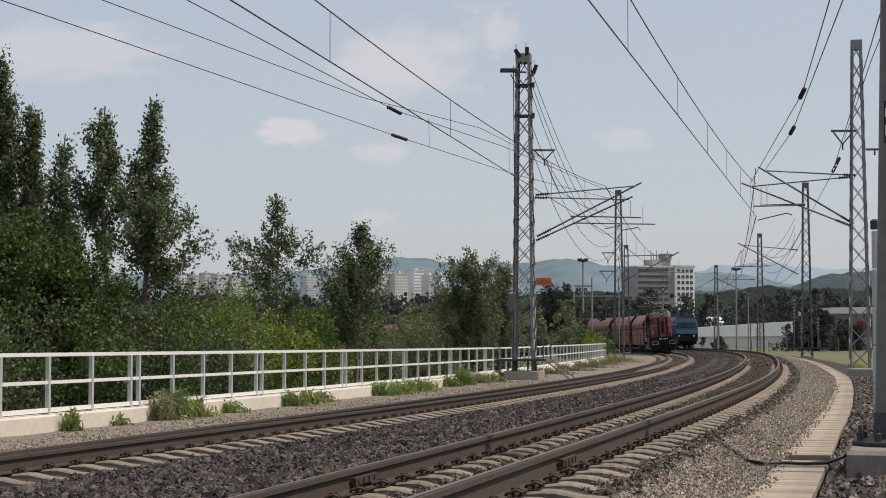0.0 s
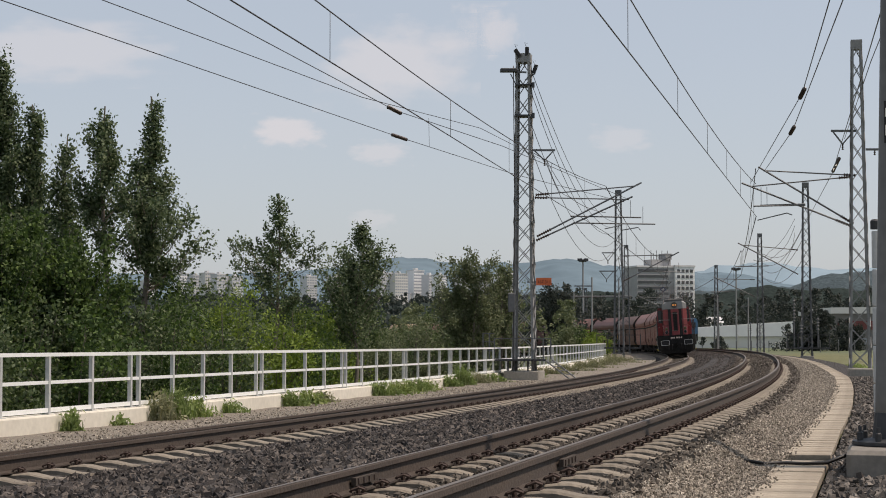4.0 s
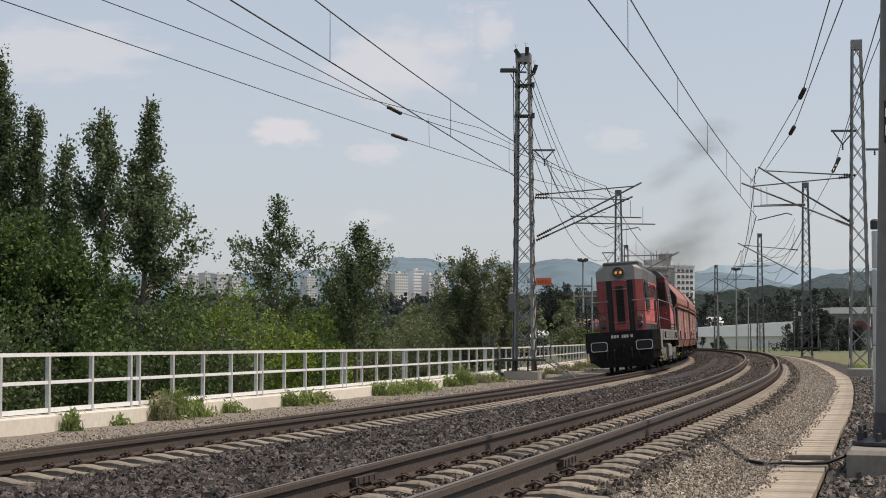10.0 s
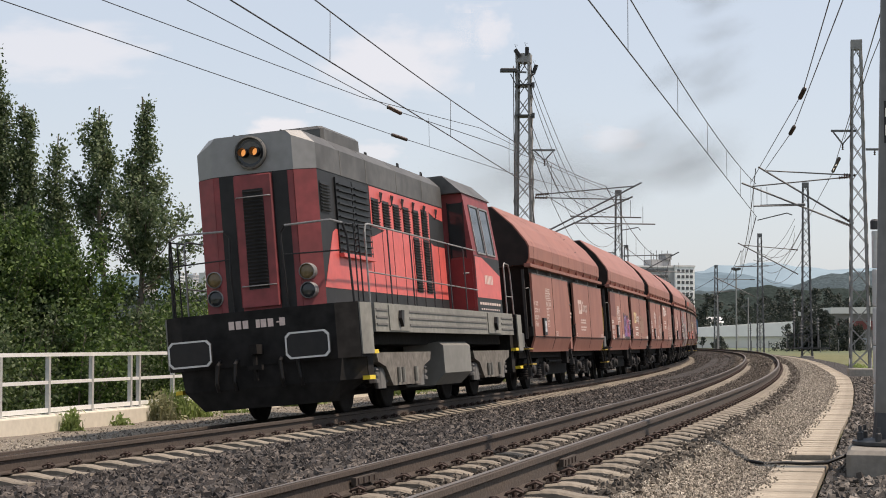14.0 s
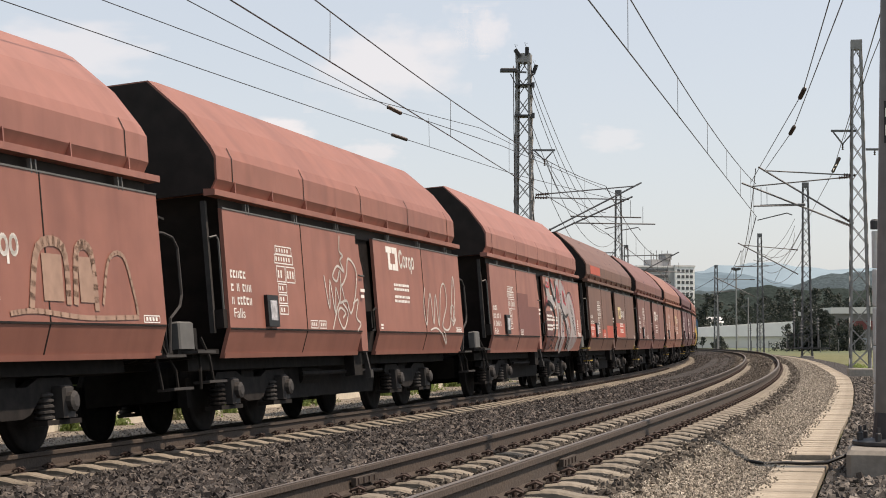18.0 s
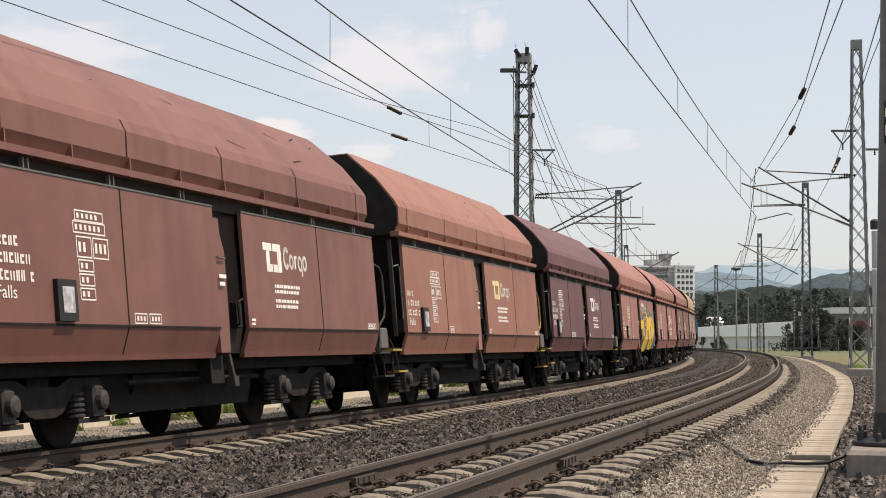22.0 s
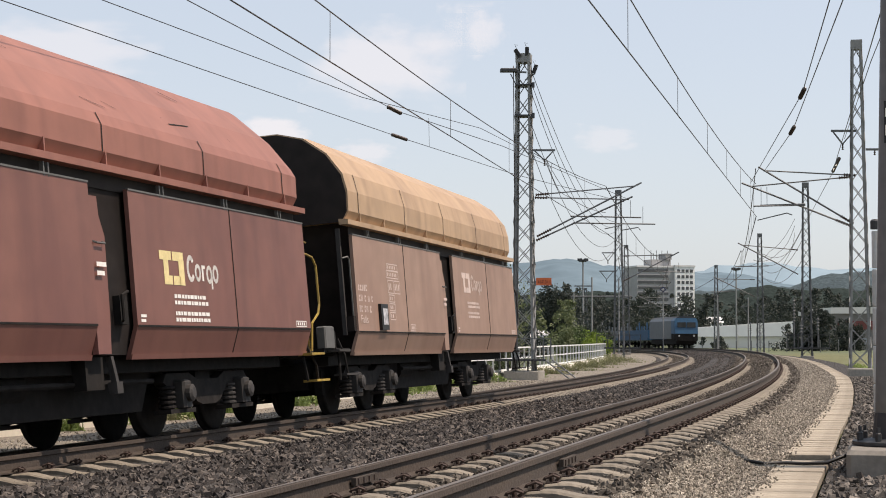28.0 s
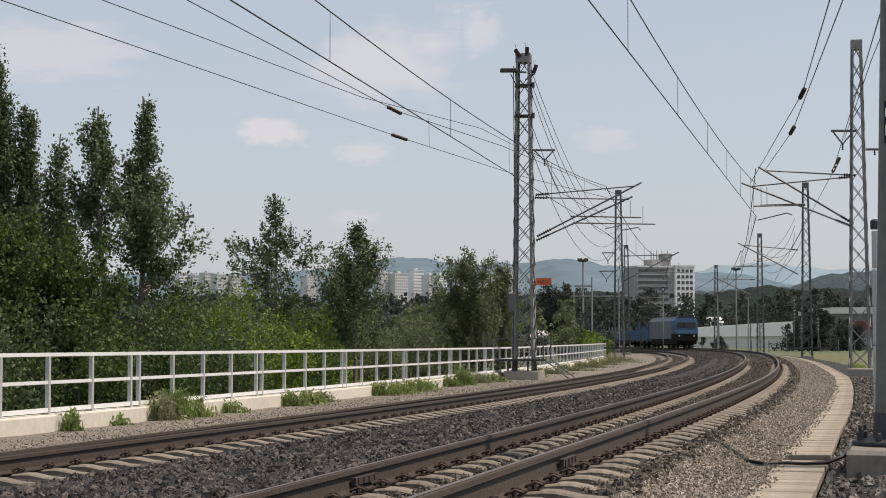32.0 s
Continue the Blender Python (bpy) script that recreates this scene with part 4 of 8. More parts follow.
def ribbon(points, w):
    """Four-cornered pieces of a painted stroke."""
    out = []
    pts = [Vector((p[0], p[1])) for p in points]
    for a, b in zip(pts, pts[1:]):
        d = b - a
        if d.length < 1e-5:
            continue
        n = Vector((-d.y, d.x)).normalized() * (w / 2)
        d = d.normalized() * (w * 0.3)
        out.append([(a - d + n)[:], (b + d + n)[:], (b + d - n)[:], (a - d - n)[:]])
    return out


def flow(points, per=6):
    """A smooth line through a few turning points."""
    p = [Vector(points[0])] + [Vector(q) for q in points] + [Vector(points[-1])]
    out = []
    for a, b, c, d in zip(p, p[1:], p[2:], p[3:]):
        for i in range(per):
            u = i / per
            out.append((0.5 * ((2 * b) + (c - a) * u + (2 * a - 5 * b + 4 * c - d) * u * u + (3 * b - a - 3 * c + d) * u ** 3))[:])
    return out + [tuple(points[-1])]


def oval(x, z, w, h, n=12):
    return [(x + w / 2 * math.cos(2 * math.pi * k / n), z + h / 2 * math.sin(2 * math.pi * k / n)) for k in range(n)]


def ring_of(x, z, w, h, k, a0=0.0, a1=360.0):
    """A ring, or a part of one, as a broad stroke."""
    n = 14
    return ribbon([(x + w / 2 * math.cos(radians(a0 + (a1 - a0) * i / n)), z + h / 2 * math.sin(radians(a0 + (a1 - a0) * i / n))) for i in range(n + 1)], k)


def loose(points, r, k=0.02):
    """A blob outline drawn by a free hand."""
    return [(x + r.uniform(-k, k), z + r.uniform(-k, k)) for x, z in flow(list(points) + [points[0]], 5)[:-1]]


def lettering(t, r, pale=False, logo="white", up=0.0, table=3.75, sign=2.0, numbers=True):
    """Number lines, tables, the square sign and the notes painted on the flaps, as plain shapes."""
    m = M["pale"] if pale else M["white"]
    if numbers:
        for z, w in ((1.9, 0.45), (1.74, 0.68), (1.58, 0.7)):
            bars, x = [], 5.22
            while x > 5.22 - w:
                bw = r.uniform(0.06, 0.085)
                h = r.uniform(0.085, 0.105)
                # each figure as a small open frame
                bars += [rect(x, z + up, 0.026, h), rect(x - bw + 0.026, z + up, 0.026, h)] if r.random() < 0.45 else [rect(x, z + up, 0.03, h), rect(x - 0.02, z + up + h - 0.028, bw - 0.02, 0.028), rect(x - 0.02, z + up, bw - 0.02, 0.026)]
                x -= bw + 0.03 + (0.08 if r.random() < 0.25 else 0)
            tagged(decal(t, "number_line", bars, m, "white painted number line"), kind="stuff")
        cu_ = bpy.data.curves.new("class_word", "FONT")
        cu_.body, cu_.size = "Falls", 0.17
        cu_.materials.append(m)
        ob = new("class_word", cu_)
        ob.parent = t
        ob.matrix_basis = pose(5.2, face_y(1.45) + 0.006, 1.42 + up, 90, 0, 180) @ Matrix.Diagonal((1.35, 1, 1, 1))
    tab = []
    a, b = table, 2.1 + up * 0.5
    for dx, z, w, h in ((0.0, 0.12, 0.62, 0.1), (0.05, 0.0, 0.7, 0.11), (0.0, -0.24, 0.32, 0.2), (-0.36, -0.24, 0.34, 0.2), (-0.02, -0.38, 0.32, 0.11), (-0.02, -0.52, 0.32, 0.11), (-0.02, -0.66, 0.32, 0.11)):
        x, z = a + dx, b + z
        tab += ribbon([(x, z), (x - w, z), (x - w, z + h), (x, z + h), (x, z)], 0.015)
        tab += [rect(x - 0.04 - 0.1 * k, z + h * 0.25, 0.05, h * 0.5) for k in range(int((w - 0.04) / 0.1))]
    for x in (2.32, 1.95) if r.random() < 0.5 else (2.32,):
        tab += ribbon([(x, 1.22), (x - 0.3, 1.22), (x - 0.3, 1.32), (x, 1.32), (x, 1.22)], 0.014) + [rect(x - 0.05 - 0.08 * k, 1.245, 0.045, 0.05) for k in range(3)]
    tagged(decal(t, "load_table", tab, m, "white painted load tables"), kind="stuff")
    # square sign with a notch and a square opening; beside it the word as rings and strokes
    a, b = -1.72, sign - 0.18
    lm = M["logo_yellow"] if logo == "yellow" else m
    quads = [rect(a + 0.05, b + 0.27, 0.32, 0.1), rect(a - 0.05, b, 0.13, 0.28), rect(a - 0.17, b, 0.1, 0.1), rect(a - 0.3, b + 0.27, 0.3, 0.1), rect(a - 0.46, b, 0.15, 0.28), rect(a - 0.3, b, 0.2, 0.1)]
    decal(t, "square_sign", quads, lm, "square operator's sign as plain shapes")
    wd = ring_of(a - 0.8, b + 0.2, 0.17, 0.25, 0.055, -135, 135) + ring_of(a - 1.0, b + 0.16, 0.13, 0.16, 0.045) + ring_of(a - 1.34, b + 0.15, 0.13, 0.17, 0.045) + ring_of(a - 1.53, b + 0.16, 0.13, 0.17, 0.045)
    wd += [rect(a - 1.12, b + 0.07, 0.05, 0.18), rect(a - 1.385, b - 0.02, 0.045, 0.18), rect(a - 1.15, b + 0.21, 0.07, 0.04)]
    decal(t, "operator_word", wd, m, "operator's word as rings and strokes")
    nt = []
    for z in (1.64, 1.57, 1.45, 1.38):
        x, end = -2.0, -2.85 + r.uniform(-0.1, 0.05)
        while x > end:
            bw = r.uniform(0.04, 0.12)
            nt.append(rect(x, z + (sign - 2.0) * 0.8, bw, 0.042))
            x -= bw + 0.02
    nt += [rect(-1.08, 1.28, 0.14, 0.03), rect(-1.08, 1.23, 0.12, 0.03)]
    nt += ribbon([(-5.95, 1.22), (-6.35, 1.22), (-6.35, 1.29), (-5.95, 1.29), (-5.95, 1.22)], 0.012) + [rect(-6.0 - 0.08 * k, 1.235, 0.05, 0.04) for k in range(4)]
    nt += [rect(-0.12, 1.78 - 0.09 * k, 0.22 - 0.05 * k, 0.045) for k in range(2)]
    tagged(decal(t, "note_bar", nt, m, "small white painted notes"), kind="stuff")


M["logo_yellow"] = mat("cream_sign", (0.72, 0.6, 0.3), 0.7, 0, 0.08, 30, 3)
M["silver"] = mat("silver_spray", (0.37, 0.345, 0.34), 0.5, 0.1, 0.15, 4, 1.4, 0, (0.22, 0.15, 0.14), amount=0.6)
M["spray_black"] = mat("black_spray", (0.03, 0.028, 0.03), 0.6, 0, 0.2, 8, 2)
M["spray_red"] = mat("red_spray", (0.5, 0.05, 0.07), 0.6, 0, 0.2, 8, 2)
M["spray_yellow"] = mat("yellow_spray", (0.70, 0.46, 0.03), 0.6, 0, 0.12, 5, 1.5, 0, (0.55, 0.36, 0.04))
M["spray_blue"] = mat("blue_spray", (0.06, 0.17, 0.32), 0.6, 0, 0.2, 8, 2)
M["spray_green"] = mat("green_spray", (0.07, 0.26, 0.10), 0.6, 0, 0.2, 8, 2)
M["spray_violet"] = mat("violet_spray", (0.30, 0.17, 0.45), 0.6, 0, 0.25, 5, 2, 0, (0.5, 0.25, 0.38))
M["spray_pink"] = mat("pink_spray", (0.6, 0.17, 0.28), 0.6, 0, 0.2, 5, 2)
M["spray_white"] = mat("white_spray", (0.62, 0.58, 0.54), 0.7, 0, 0.1, 8, 2)
M["spray_faint"] = mat("faint_white_spray", (0.34, 0.22, 0.165), 0.7, 0, 0.15, 8, 2)
M["patch_red"] = mat("fresh_red_patch", (0.46, 0.085, 0.05), 0.6, 0, 0.08, 4, 1)
M["patch_dark"] = mat("dark_patch", (0.125, 0.05, 0.046), 0.6, 0, 0.08, 4, 1)
M["patch_old"] = mat("old_maroon_patch", (0.17, 0.062, 0.05), 0.6, 0, 0.08, 4, 1)


def violet_piece(w):
    sh = [(1.78, 1.24), (1.8, 1.95), (1.62, 2.02), (1.4, 1.93), (1.15, 2.0), (0.95, 1.93), (0.6, 1.97), (0.35, 1.9), (0.05, 1.78), (-0.02, 1.4), (0.3, 1.21), (1.0, 1.2)]
    rg = np.random.default_rng(61)
    decal(w, "graffiti_fill", [loose(sh, rg)], M["spray_black"], "violet graffiti with black outline", 0.006)
    marks = ([(1.45, 1.82), (1.66, 1.84), (1.7, 1.5), (1.6, 1.32), (1.42, 1.36), (1.44, 1.55)], [(1.3, 1.32), (1.28, 1.84), (1.08, 1.86), (1.05, 1.66), (1.24, 1.6), (1.02, 1.32)],
             [(0.9, 1.4), (0.86, 1.78), (0.72, 1.82), (0.66, 1.45), (0.8, 1.32), (0.9, 1.4)], [(0.32, 1.8), (0.5, 1.82), (0.5, 1.62), (0.34, 1.54), (0.36, 1.36), (0.54, 1.32)], [(0.2, 1.78), (0.18, 1.36), (0.16, 1.56), (0.05, 1.58), (0.06, 1.36)])
    for k, p in enumerate(marks):
        decal(w, "graffiti_letter", ribbon(flow(p, 4), 0.13), M["spray_pink"] if k in (2, 3) else M["spray_violet"], "", 0.009 + 0.001 * k)
    for k, p in enumerate(marks[:4]):
        decal(w, "graffiti_shine", ribbon(flow([(x + 0.02, z + 0.02) for x, z in p[:3]], 4), 0.02), M["spray_white"], "", 0.016)


def silver_piece(w):
    rg = np.random.default_rng(62)
    forms = ([(-1.05, 2.4), (-1.35, 2.36), (-1.7, 2.42), (-1.85, 2.2), (-2.35, 2.1), (-2.25, 1.85), (-1.7, 1.97), (-1.45, 1.95), (-1.0, 1.85), (-1.28, 2.05), (-1.3, 2.25)],
             [(-1.95, 2.6), (-2.2, 2.55), (-2.5, 2.35), (-2.75, 2.55), (-2.95, 2.61), (-3.2, 2.6), (-3.22, 2.3), (-3.3, 2.1), (-3.0, 1.85), (-2.9, 0.95), (-2.45, 0.95), (-2.75, 1.45), (-2.6, 2.05), (-2.35, 2.1), (-2.05, 2.35)],
             [(-3.3, 2.55), (-3.65, 2.6), (-4.2, 2.35), (-4.4, 1.8), (-4.1, 1.75), (-4.45, 1.5), (-4.5, 1.1), (-4.05, 0.9), (-3.95, 1.4), (-3.6, 1.75), (-3.5, 0.92), (-3.05, 0.92), (-3.25, 1.9)],
             [(-4.2, 2.15), (-4.65, 2.3), (-5.1, 2.25), (-5.5, 1.85), (-5.6, 1.35), (-5.3, 0.95), (-4.35, 0.9), (-4.7, 1.5), (-4.4, 1.8)])
    for k, f in enumerate(forms):
        decal(w, "graffiti_letter", [loose(f, rg)], M["silver"], "large silver graffiti letter with black and red edges", 0.006 + 0.001 * k)
    decal(w, "graffiti_letter", [loose([(-1.4, 2.58), (-1.63, 2.6), (-1.7, 2.5), (-1.5, 2.42), (-1.37, 2.47)], rg)], M["silver"], "", 0.007)
    for k, f in enumerate(([(-2.9, 2.45), (-3.15, 2.25), (-3.2, 2.05), (-2.9, 2.05), (-2.77, 2.2)], [(-3.7, 2.35), (-3.95, 2.25), (-4.1, 2.0), (-3.75, 2.1)])):
        decal(w, "graffiti_hole", [f], M["patch_old"], "", 0.012)
        decal(w, "graffiti_tag", ribbon(f + f[:1], 0.05), M["spray_red"], "", 0.013)
    shadow = ribbon(flow([(-0.95, 1.84), (-1.2, 1.95), (-1.5, 2.0), (-1.95, 1.93), (-2.3, 1.75), (-2.32, 1.45), (-2.05, 1.22)], 5), 0.12) + ribbon(flow([(-1.05, 2.42), (-1.25, 2.25), (-1.22, 2.05), (-1.0, 1.88)], 5), 0.09)
    shadow += ribbon(flow([(-1.98, 2.6), (-2.02, 2.4), (-2.3, 2.15), (-2.5, 2.08)], 5), 0.1) + ribbon([(-2.62, 2.55), (-2.72, 2.3), (-2.62, 2.15)], 0.1) + ribbon(flow([(-2.98, 1.85), (-2.92, 1.4), (-2.85, 0.95)], 4), 0.08)
    shadow += ribbon(flow([(-3.3, 2.0), (-3.6, 1.8), (-4.0, 1.7), (-4.4, 1.78)], 5), 0.06) + ribbon(flow([(-3.6, 1.72), (-3.95, 1.5), (-4.1, 1.1), (-4.0, 0.92)], 5), 0.09) + ribbon(flow([(-4.2, 2.17), (-4.65, 2.33), (-5.12, 2.26), (-5.5, 1.88), (-5.62, 1.35)], 5), 0.035)
    for k in range(5):
        shadow += ribbon(loose([(-4.75 - 0.1 * k, 1.9 - 0.14 * k), (-4.95 - 0.1 * k, 2.02 - 0.14 * k), (-5.1 - 0.06 * k, 1.8 - 0.14 * k)], rg, 0.04), 0.016) + ribbon(loose([(-3.4 - 0.05 * k, 2.3 - 0.2 * k), (-3.3, 2.15 - 0.2 * k), (-3.48, 2.12 - 0.2 * k)], rg, 0.04), 0.016)
    for k in range(3):
        shadow += ribbon(loose([(-4.4 + 0.06 * k, 1.45 - 0.14 * k), (-4.2, 1.35 - 0.14 * k), (-4.35, 1.22 - 0.14 * k)], rg, 0.05), 0.018)
    shadow += ribbon(loose([(-1.3, 1.1), (-1.7, 1.15), (-2.1, 1.0), (-1.6, 0.92), (-1.4, 1.0)], rg, 0.06), 0.05)
    tagged(decal(w, "graffiti_outline", shadow, M["spray_black"], "", 0.015), kind="stuff")
    red = ribbon(flow([(-1.33, 2.4), (-1.6, 2.37), (-1.75, 2.4)], 4), 0.05) + ribbon(flow([(-1.35, 2.0), (-1.34, 2.15), (-1.05, 1.9)], 4), 0.03) + ribbon(flow([(-2.0, 2.58), (-2.3, 2.45), (-2.48, 2.3)], 4), 0.03) + ribbon(flow([(-3.7, 2.58), (-4.22, 2.3), (-4.4, 1.9)], 4), 0.025)
    red += ribbon(flow([(-4.9, 2.3), (-5.3, 2.05), (-5.55, 1.6), (-5.62, 1.3)], 4), 0.03) + ribbon([(-1.42, 2.5), (-1.55, 2.44), (-1.68, 2.5)], 0.04)
    for k in range(6):
        red += ribbon([(-2.8 - 0.5 * k, 1.5 - 0.05 * (k % 3)), (-2.78 - 0.5 * k, 0.98)], 0.018)
    tagged(decal(w, "graffiti_accent", red, M["spray_red"], "", 0.0165), kind="stuff")
    decal(w, "repaint_patch", [[(-0.99, 1.8), (-1.95, 1.8), (-1.9, 1.22), (-0.99, 1.2)], [(-0.99, 1.16), (-1.5, 1.16), (-1.45, 0.9), (-0.99, 0.9)]], M["patch_dark"], "dark red note panel", 0.018)
    nt = []
    for z in (1.66, 1.57, 1.43, 1.34):
        x = -1.08
        while x > -1.8:
            bw = rg.uniform(0.05, 0.1)
            nt.append(rect(x, z, bw, 0.05))
            x -= bw + 0.018
    decal(w, "note_bar", nt + [rect(-5.75, 1.3 + 0.05 * k, 0.12, 0.03) for k in range(7)], M["white"], "", 0.021)


def yellow_piece(w):
    rg = np.random.default_rng(63)
    yel = ([(-1.0, 1.9), (-1.9, 1.88), (-2.3, 2.12), (-2.75, 2.18), (-2.75, 0.86), (-1.5, 0.86), (-1.6, 1.3), (-1.65, 1.58), (-1.0, 1.56)], [(-2.75, 2.18), (-3.2, 2.18), (-3.55, 2.08), (-3.6, 1.6), (-3.3, 1.48), (-3.3, 1.2), (-3.0, 0.86), (-2.74, 0.86)],
           [(-3.55, 2.08), (-4.25, 1.97), (-4.65, 2.08), (-5.1, 2.0), (-5.35, 1.7), (-5.4, 1.2), (-5.2, 0.86), (-3.75, 0.86), (-3.85, 1.45), (-3.6, 1.58)], [(-5.4, 2.03), (-5.9, 2.03), (-5.8, 1.55), (-6.45, 1.93), (-6.4, 1.65), (-5.7, 1.25), (-5.3, 1.15)])
    blue = ribbon(flow([(-1.0, 1.95), (-1.95, 1.93), (-2.3, 2.2), (-2.9, 2.25), (-3.5, 2.14), (-4.25, 2.03), (-4.65, 2.14), (-5.15, 2.03), (-5.42, 1.75), (-5.42, 2.1), (-5.95, 2.1)], 5), 0.07)
    blue += ribbon([(-5.8, 1.5), (-6.45, 2.0)], 0.06) + ribbon([(-5.75, 1.22), (-6.45, 1.62)], 0.09) + [[(-3.05, 1.19), (-2.45, 0.86), (-2.75, 0.86)], [(-4.15, 1.1), (-4.5, 1.32), (-4.35, 1.05), (-4.05, 0.9)]]
    tagged(decal(w, "graffiti_outline", blue, M["spray_blue"], "", 0.005), kind="stuff")
    for k, f in enumerate(yel):
        decal(w, "graffiti_letter", [loose(f, rg, 0.012)], M["spray_yellow"], "large yellow graffiti letter with blue edges", 0.007 + 0.001 * k)
    holes = ([(-1.0, 1.52), (-1.62, 1.52), (-1.58, 1.3), (-1.5, 0.9), (-1.0, 0.9)], [(-2.15, 1.5), (-2.7, 1.54), (-2.72, 1.4), (-2.5, 1.27), (-2.28, 1.32)], [(-3.36, 1.46), (-3.58, 1.5), (-3.78, 1.42), (-3.72, 1.2), (-3.55, 0.88), (-2.95, 0.88), (-3.3, 1.16)],
             [(-4.8, 1.72), (-4.92, 1.62), (-4.8, 1.22), (-4.62, 1.14), (-4.62, 1.35)], [(-5.5, 1.2), (-5.75, 1.28), (-6.4, 1.58), (-6.45, 1.2), (-5.9, 0.9), (-5.25, 0.88)])
    for k, f in enumerate(holes):
        edge = ribbon(f + f[:1], 0.09)
        decal(w, "graffiti_edge", edge, M["spray_blue"], "", 0.0125)
        decal(w, "graffiti_hole", [f], M["patch_old"], "", 0.0145)
    decal(w, "graffiti_edge", ribbon(flow([(-3.2, 1.95), (-3.3, 1.9), (-3.28, 1.7)], 4), 0.07), M["spray_blue"], "", 0.013)
    for k, (x, z, a, h) in enumerate(((-1.03, 1.92, 0.14, 0.16), (-1.35, 2.1, 0.14, 0.16), (-1.1, 2.25, 0.07, 0.08), (-1.95, 2.2, 0.18, 0.16), (-1.75, 2.14, 0.1, 0.1), (-2.62, 2.32, 0.14, 0.12), (-3.4, 2.24, 0.1, 0.1), (-3.7, 2.12, 0.16, 0.2), (-4.15, 2.08, 0.14, 0.15), (-4.72, 2.24, 0.16, 0.18),
                                      (-5.35, 1.82, 0.14, 0.18), (-5.4, 2.12, 0.1, 0.1), (-6.0, 2.14, 0.18, 0.18), (-6.4, 2.12, 0.1, 0.16), (-1.4, 1.36, 0.15, 0.2), (-2.4, 1.4, 0.18, 0.18), (-2.6, 1.56, 0.12, 0.1), (-3.6, 1.3, 0.14, 0.18), (-4.72, 1.46, 0.12, 0.2), (-4.72, 1.22, 0.16, 0.16), (-1.25, 0.96, 0.4, 0.18),
                                      (-3.35, 0.97, 0.34, 0.18), (-5.7, 1.0, 0.4, 0.2), (-6.3, 1.3, 0.12, 0.14), (-1.03, 1.3, 0.08, 0.3))):
        decal(w, "graffiti_drop", [oval(x, z, a, h)], M["spray_green"], "", 0.017)
    decal(w, "repaint_patch", [[(-2.16, 2.13), (-3.12, 2.15), (-3.0, 1.56), (-2.14, 1.58)], [(-1.6, 1.31), (-2.0, 1.31), (-1.95, 1.2), (-1.6, 1.2)], [(-5.35, 1.3), (-5.65, 1.3), (-5.6, 1.2), (-5.35, 1.2)], [(-4.2, 1.02), (-4.4, 1.02), (-4.4, 0.93), (-4.2, 0.93)]], M["patch_old"], "dark red note panel", 0.0185)
    nt = []
    for z in (1.97, 1.88, 1.78, 1.69):
        x = -2.28
        while x > -2.88:
            bw = rg.uniform(0.05, 0.1)
            nt.append(rect(x, z, bw, 0.045))
            x -= bw + 0.018
    decal(w, "note_bar", nt, M["pale"], "", 0.021)


PAINTS = dict(
    rust=((0.285, 0.115, 0.083), (0.18, 0.063, 0.048)), rose=((0.31, 0.132, 0.1), (0.22, 0.08, 0.062)), brown=((0.155, 0.075, 0.052), (0.09, 0.048, 0.038)),
    maroon=((0.185, 0.077, 0.059), (0.11, 0.035, 0.034)), orange=((0.285, 0.125, 0.086), (0.22, 0.08, 0.055)), plum=((0.125, 0.047, 0.047), (0.075, 0.03, 0.032)),
    tan=((0.42, 0.28, 0.17), (0.22, 0.12, 0.075)), dust=((0.3, 0.19, 0.142), (0.22, 0.12, 0.09)))
PM = {k: paint_mat("wagon_" + k, *v) for k, v in PAINTS.items()}
# paint of the flaps and of the roof, height of the number lines, of the sign, and place of the card, in order from the locomotive
CONSIST = [("rust", "rust", 0, 2.0, 4.3), ("rust", "rose", -0.24, 1.92, 4.07), ("rust", "rust", -0.1, 2.36, 4.1), ("rose", "rose", -0.2, 2.0, 4.1), ("brown", "brown", -0.16, 2.0, 4.3), ("maroon", "maroon", 0.0, 2.1, 4.1),
           ("orange", "orange", -0.1, 2.1, 4.4), ("plum", "plum", 0.06, 2.12, 4.7), ("rose", "rose", -0.1, 2.3, 4.2), ("rose", "rose", -0.05, 2.05, 4.2), ("maroon", "rust", -0.1, 1.83, 4.1), ("dust", "tan", -0.1, 2.15, 4.2)]
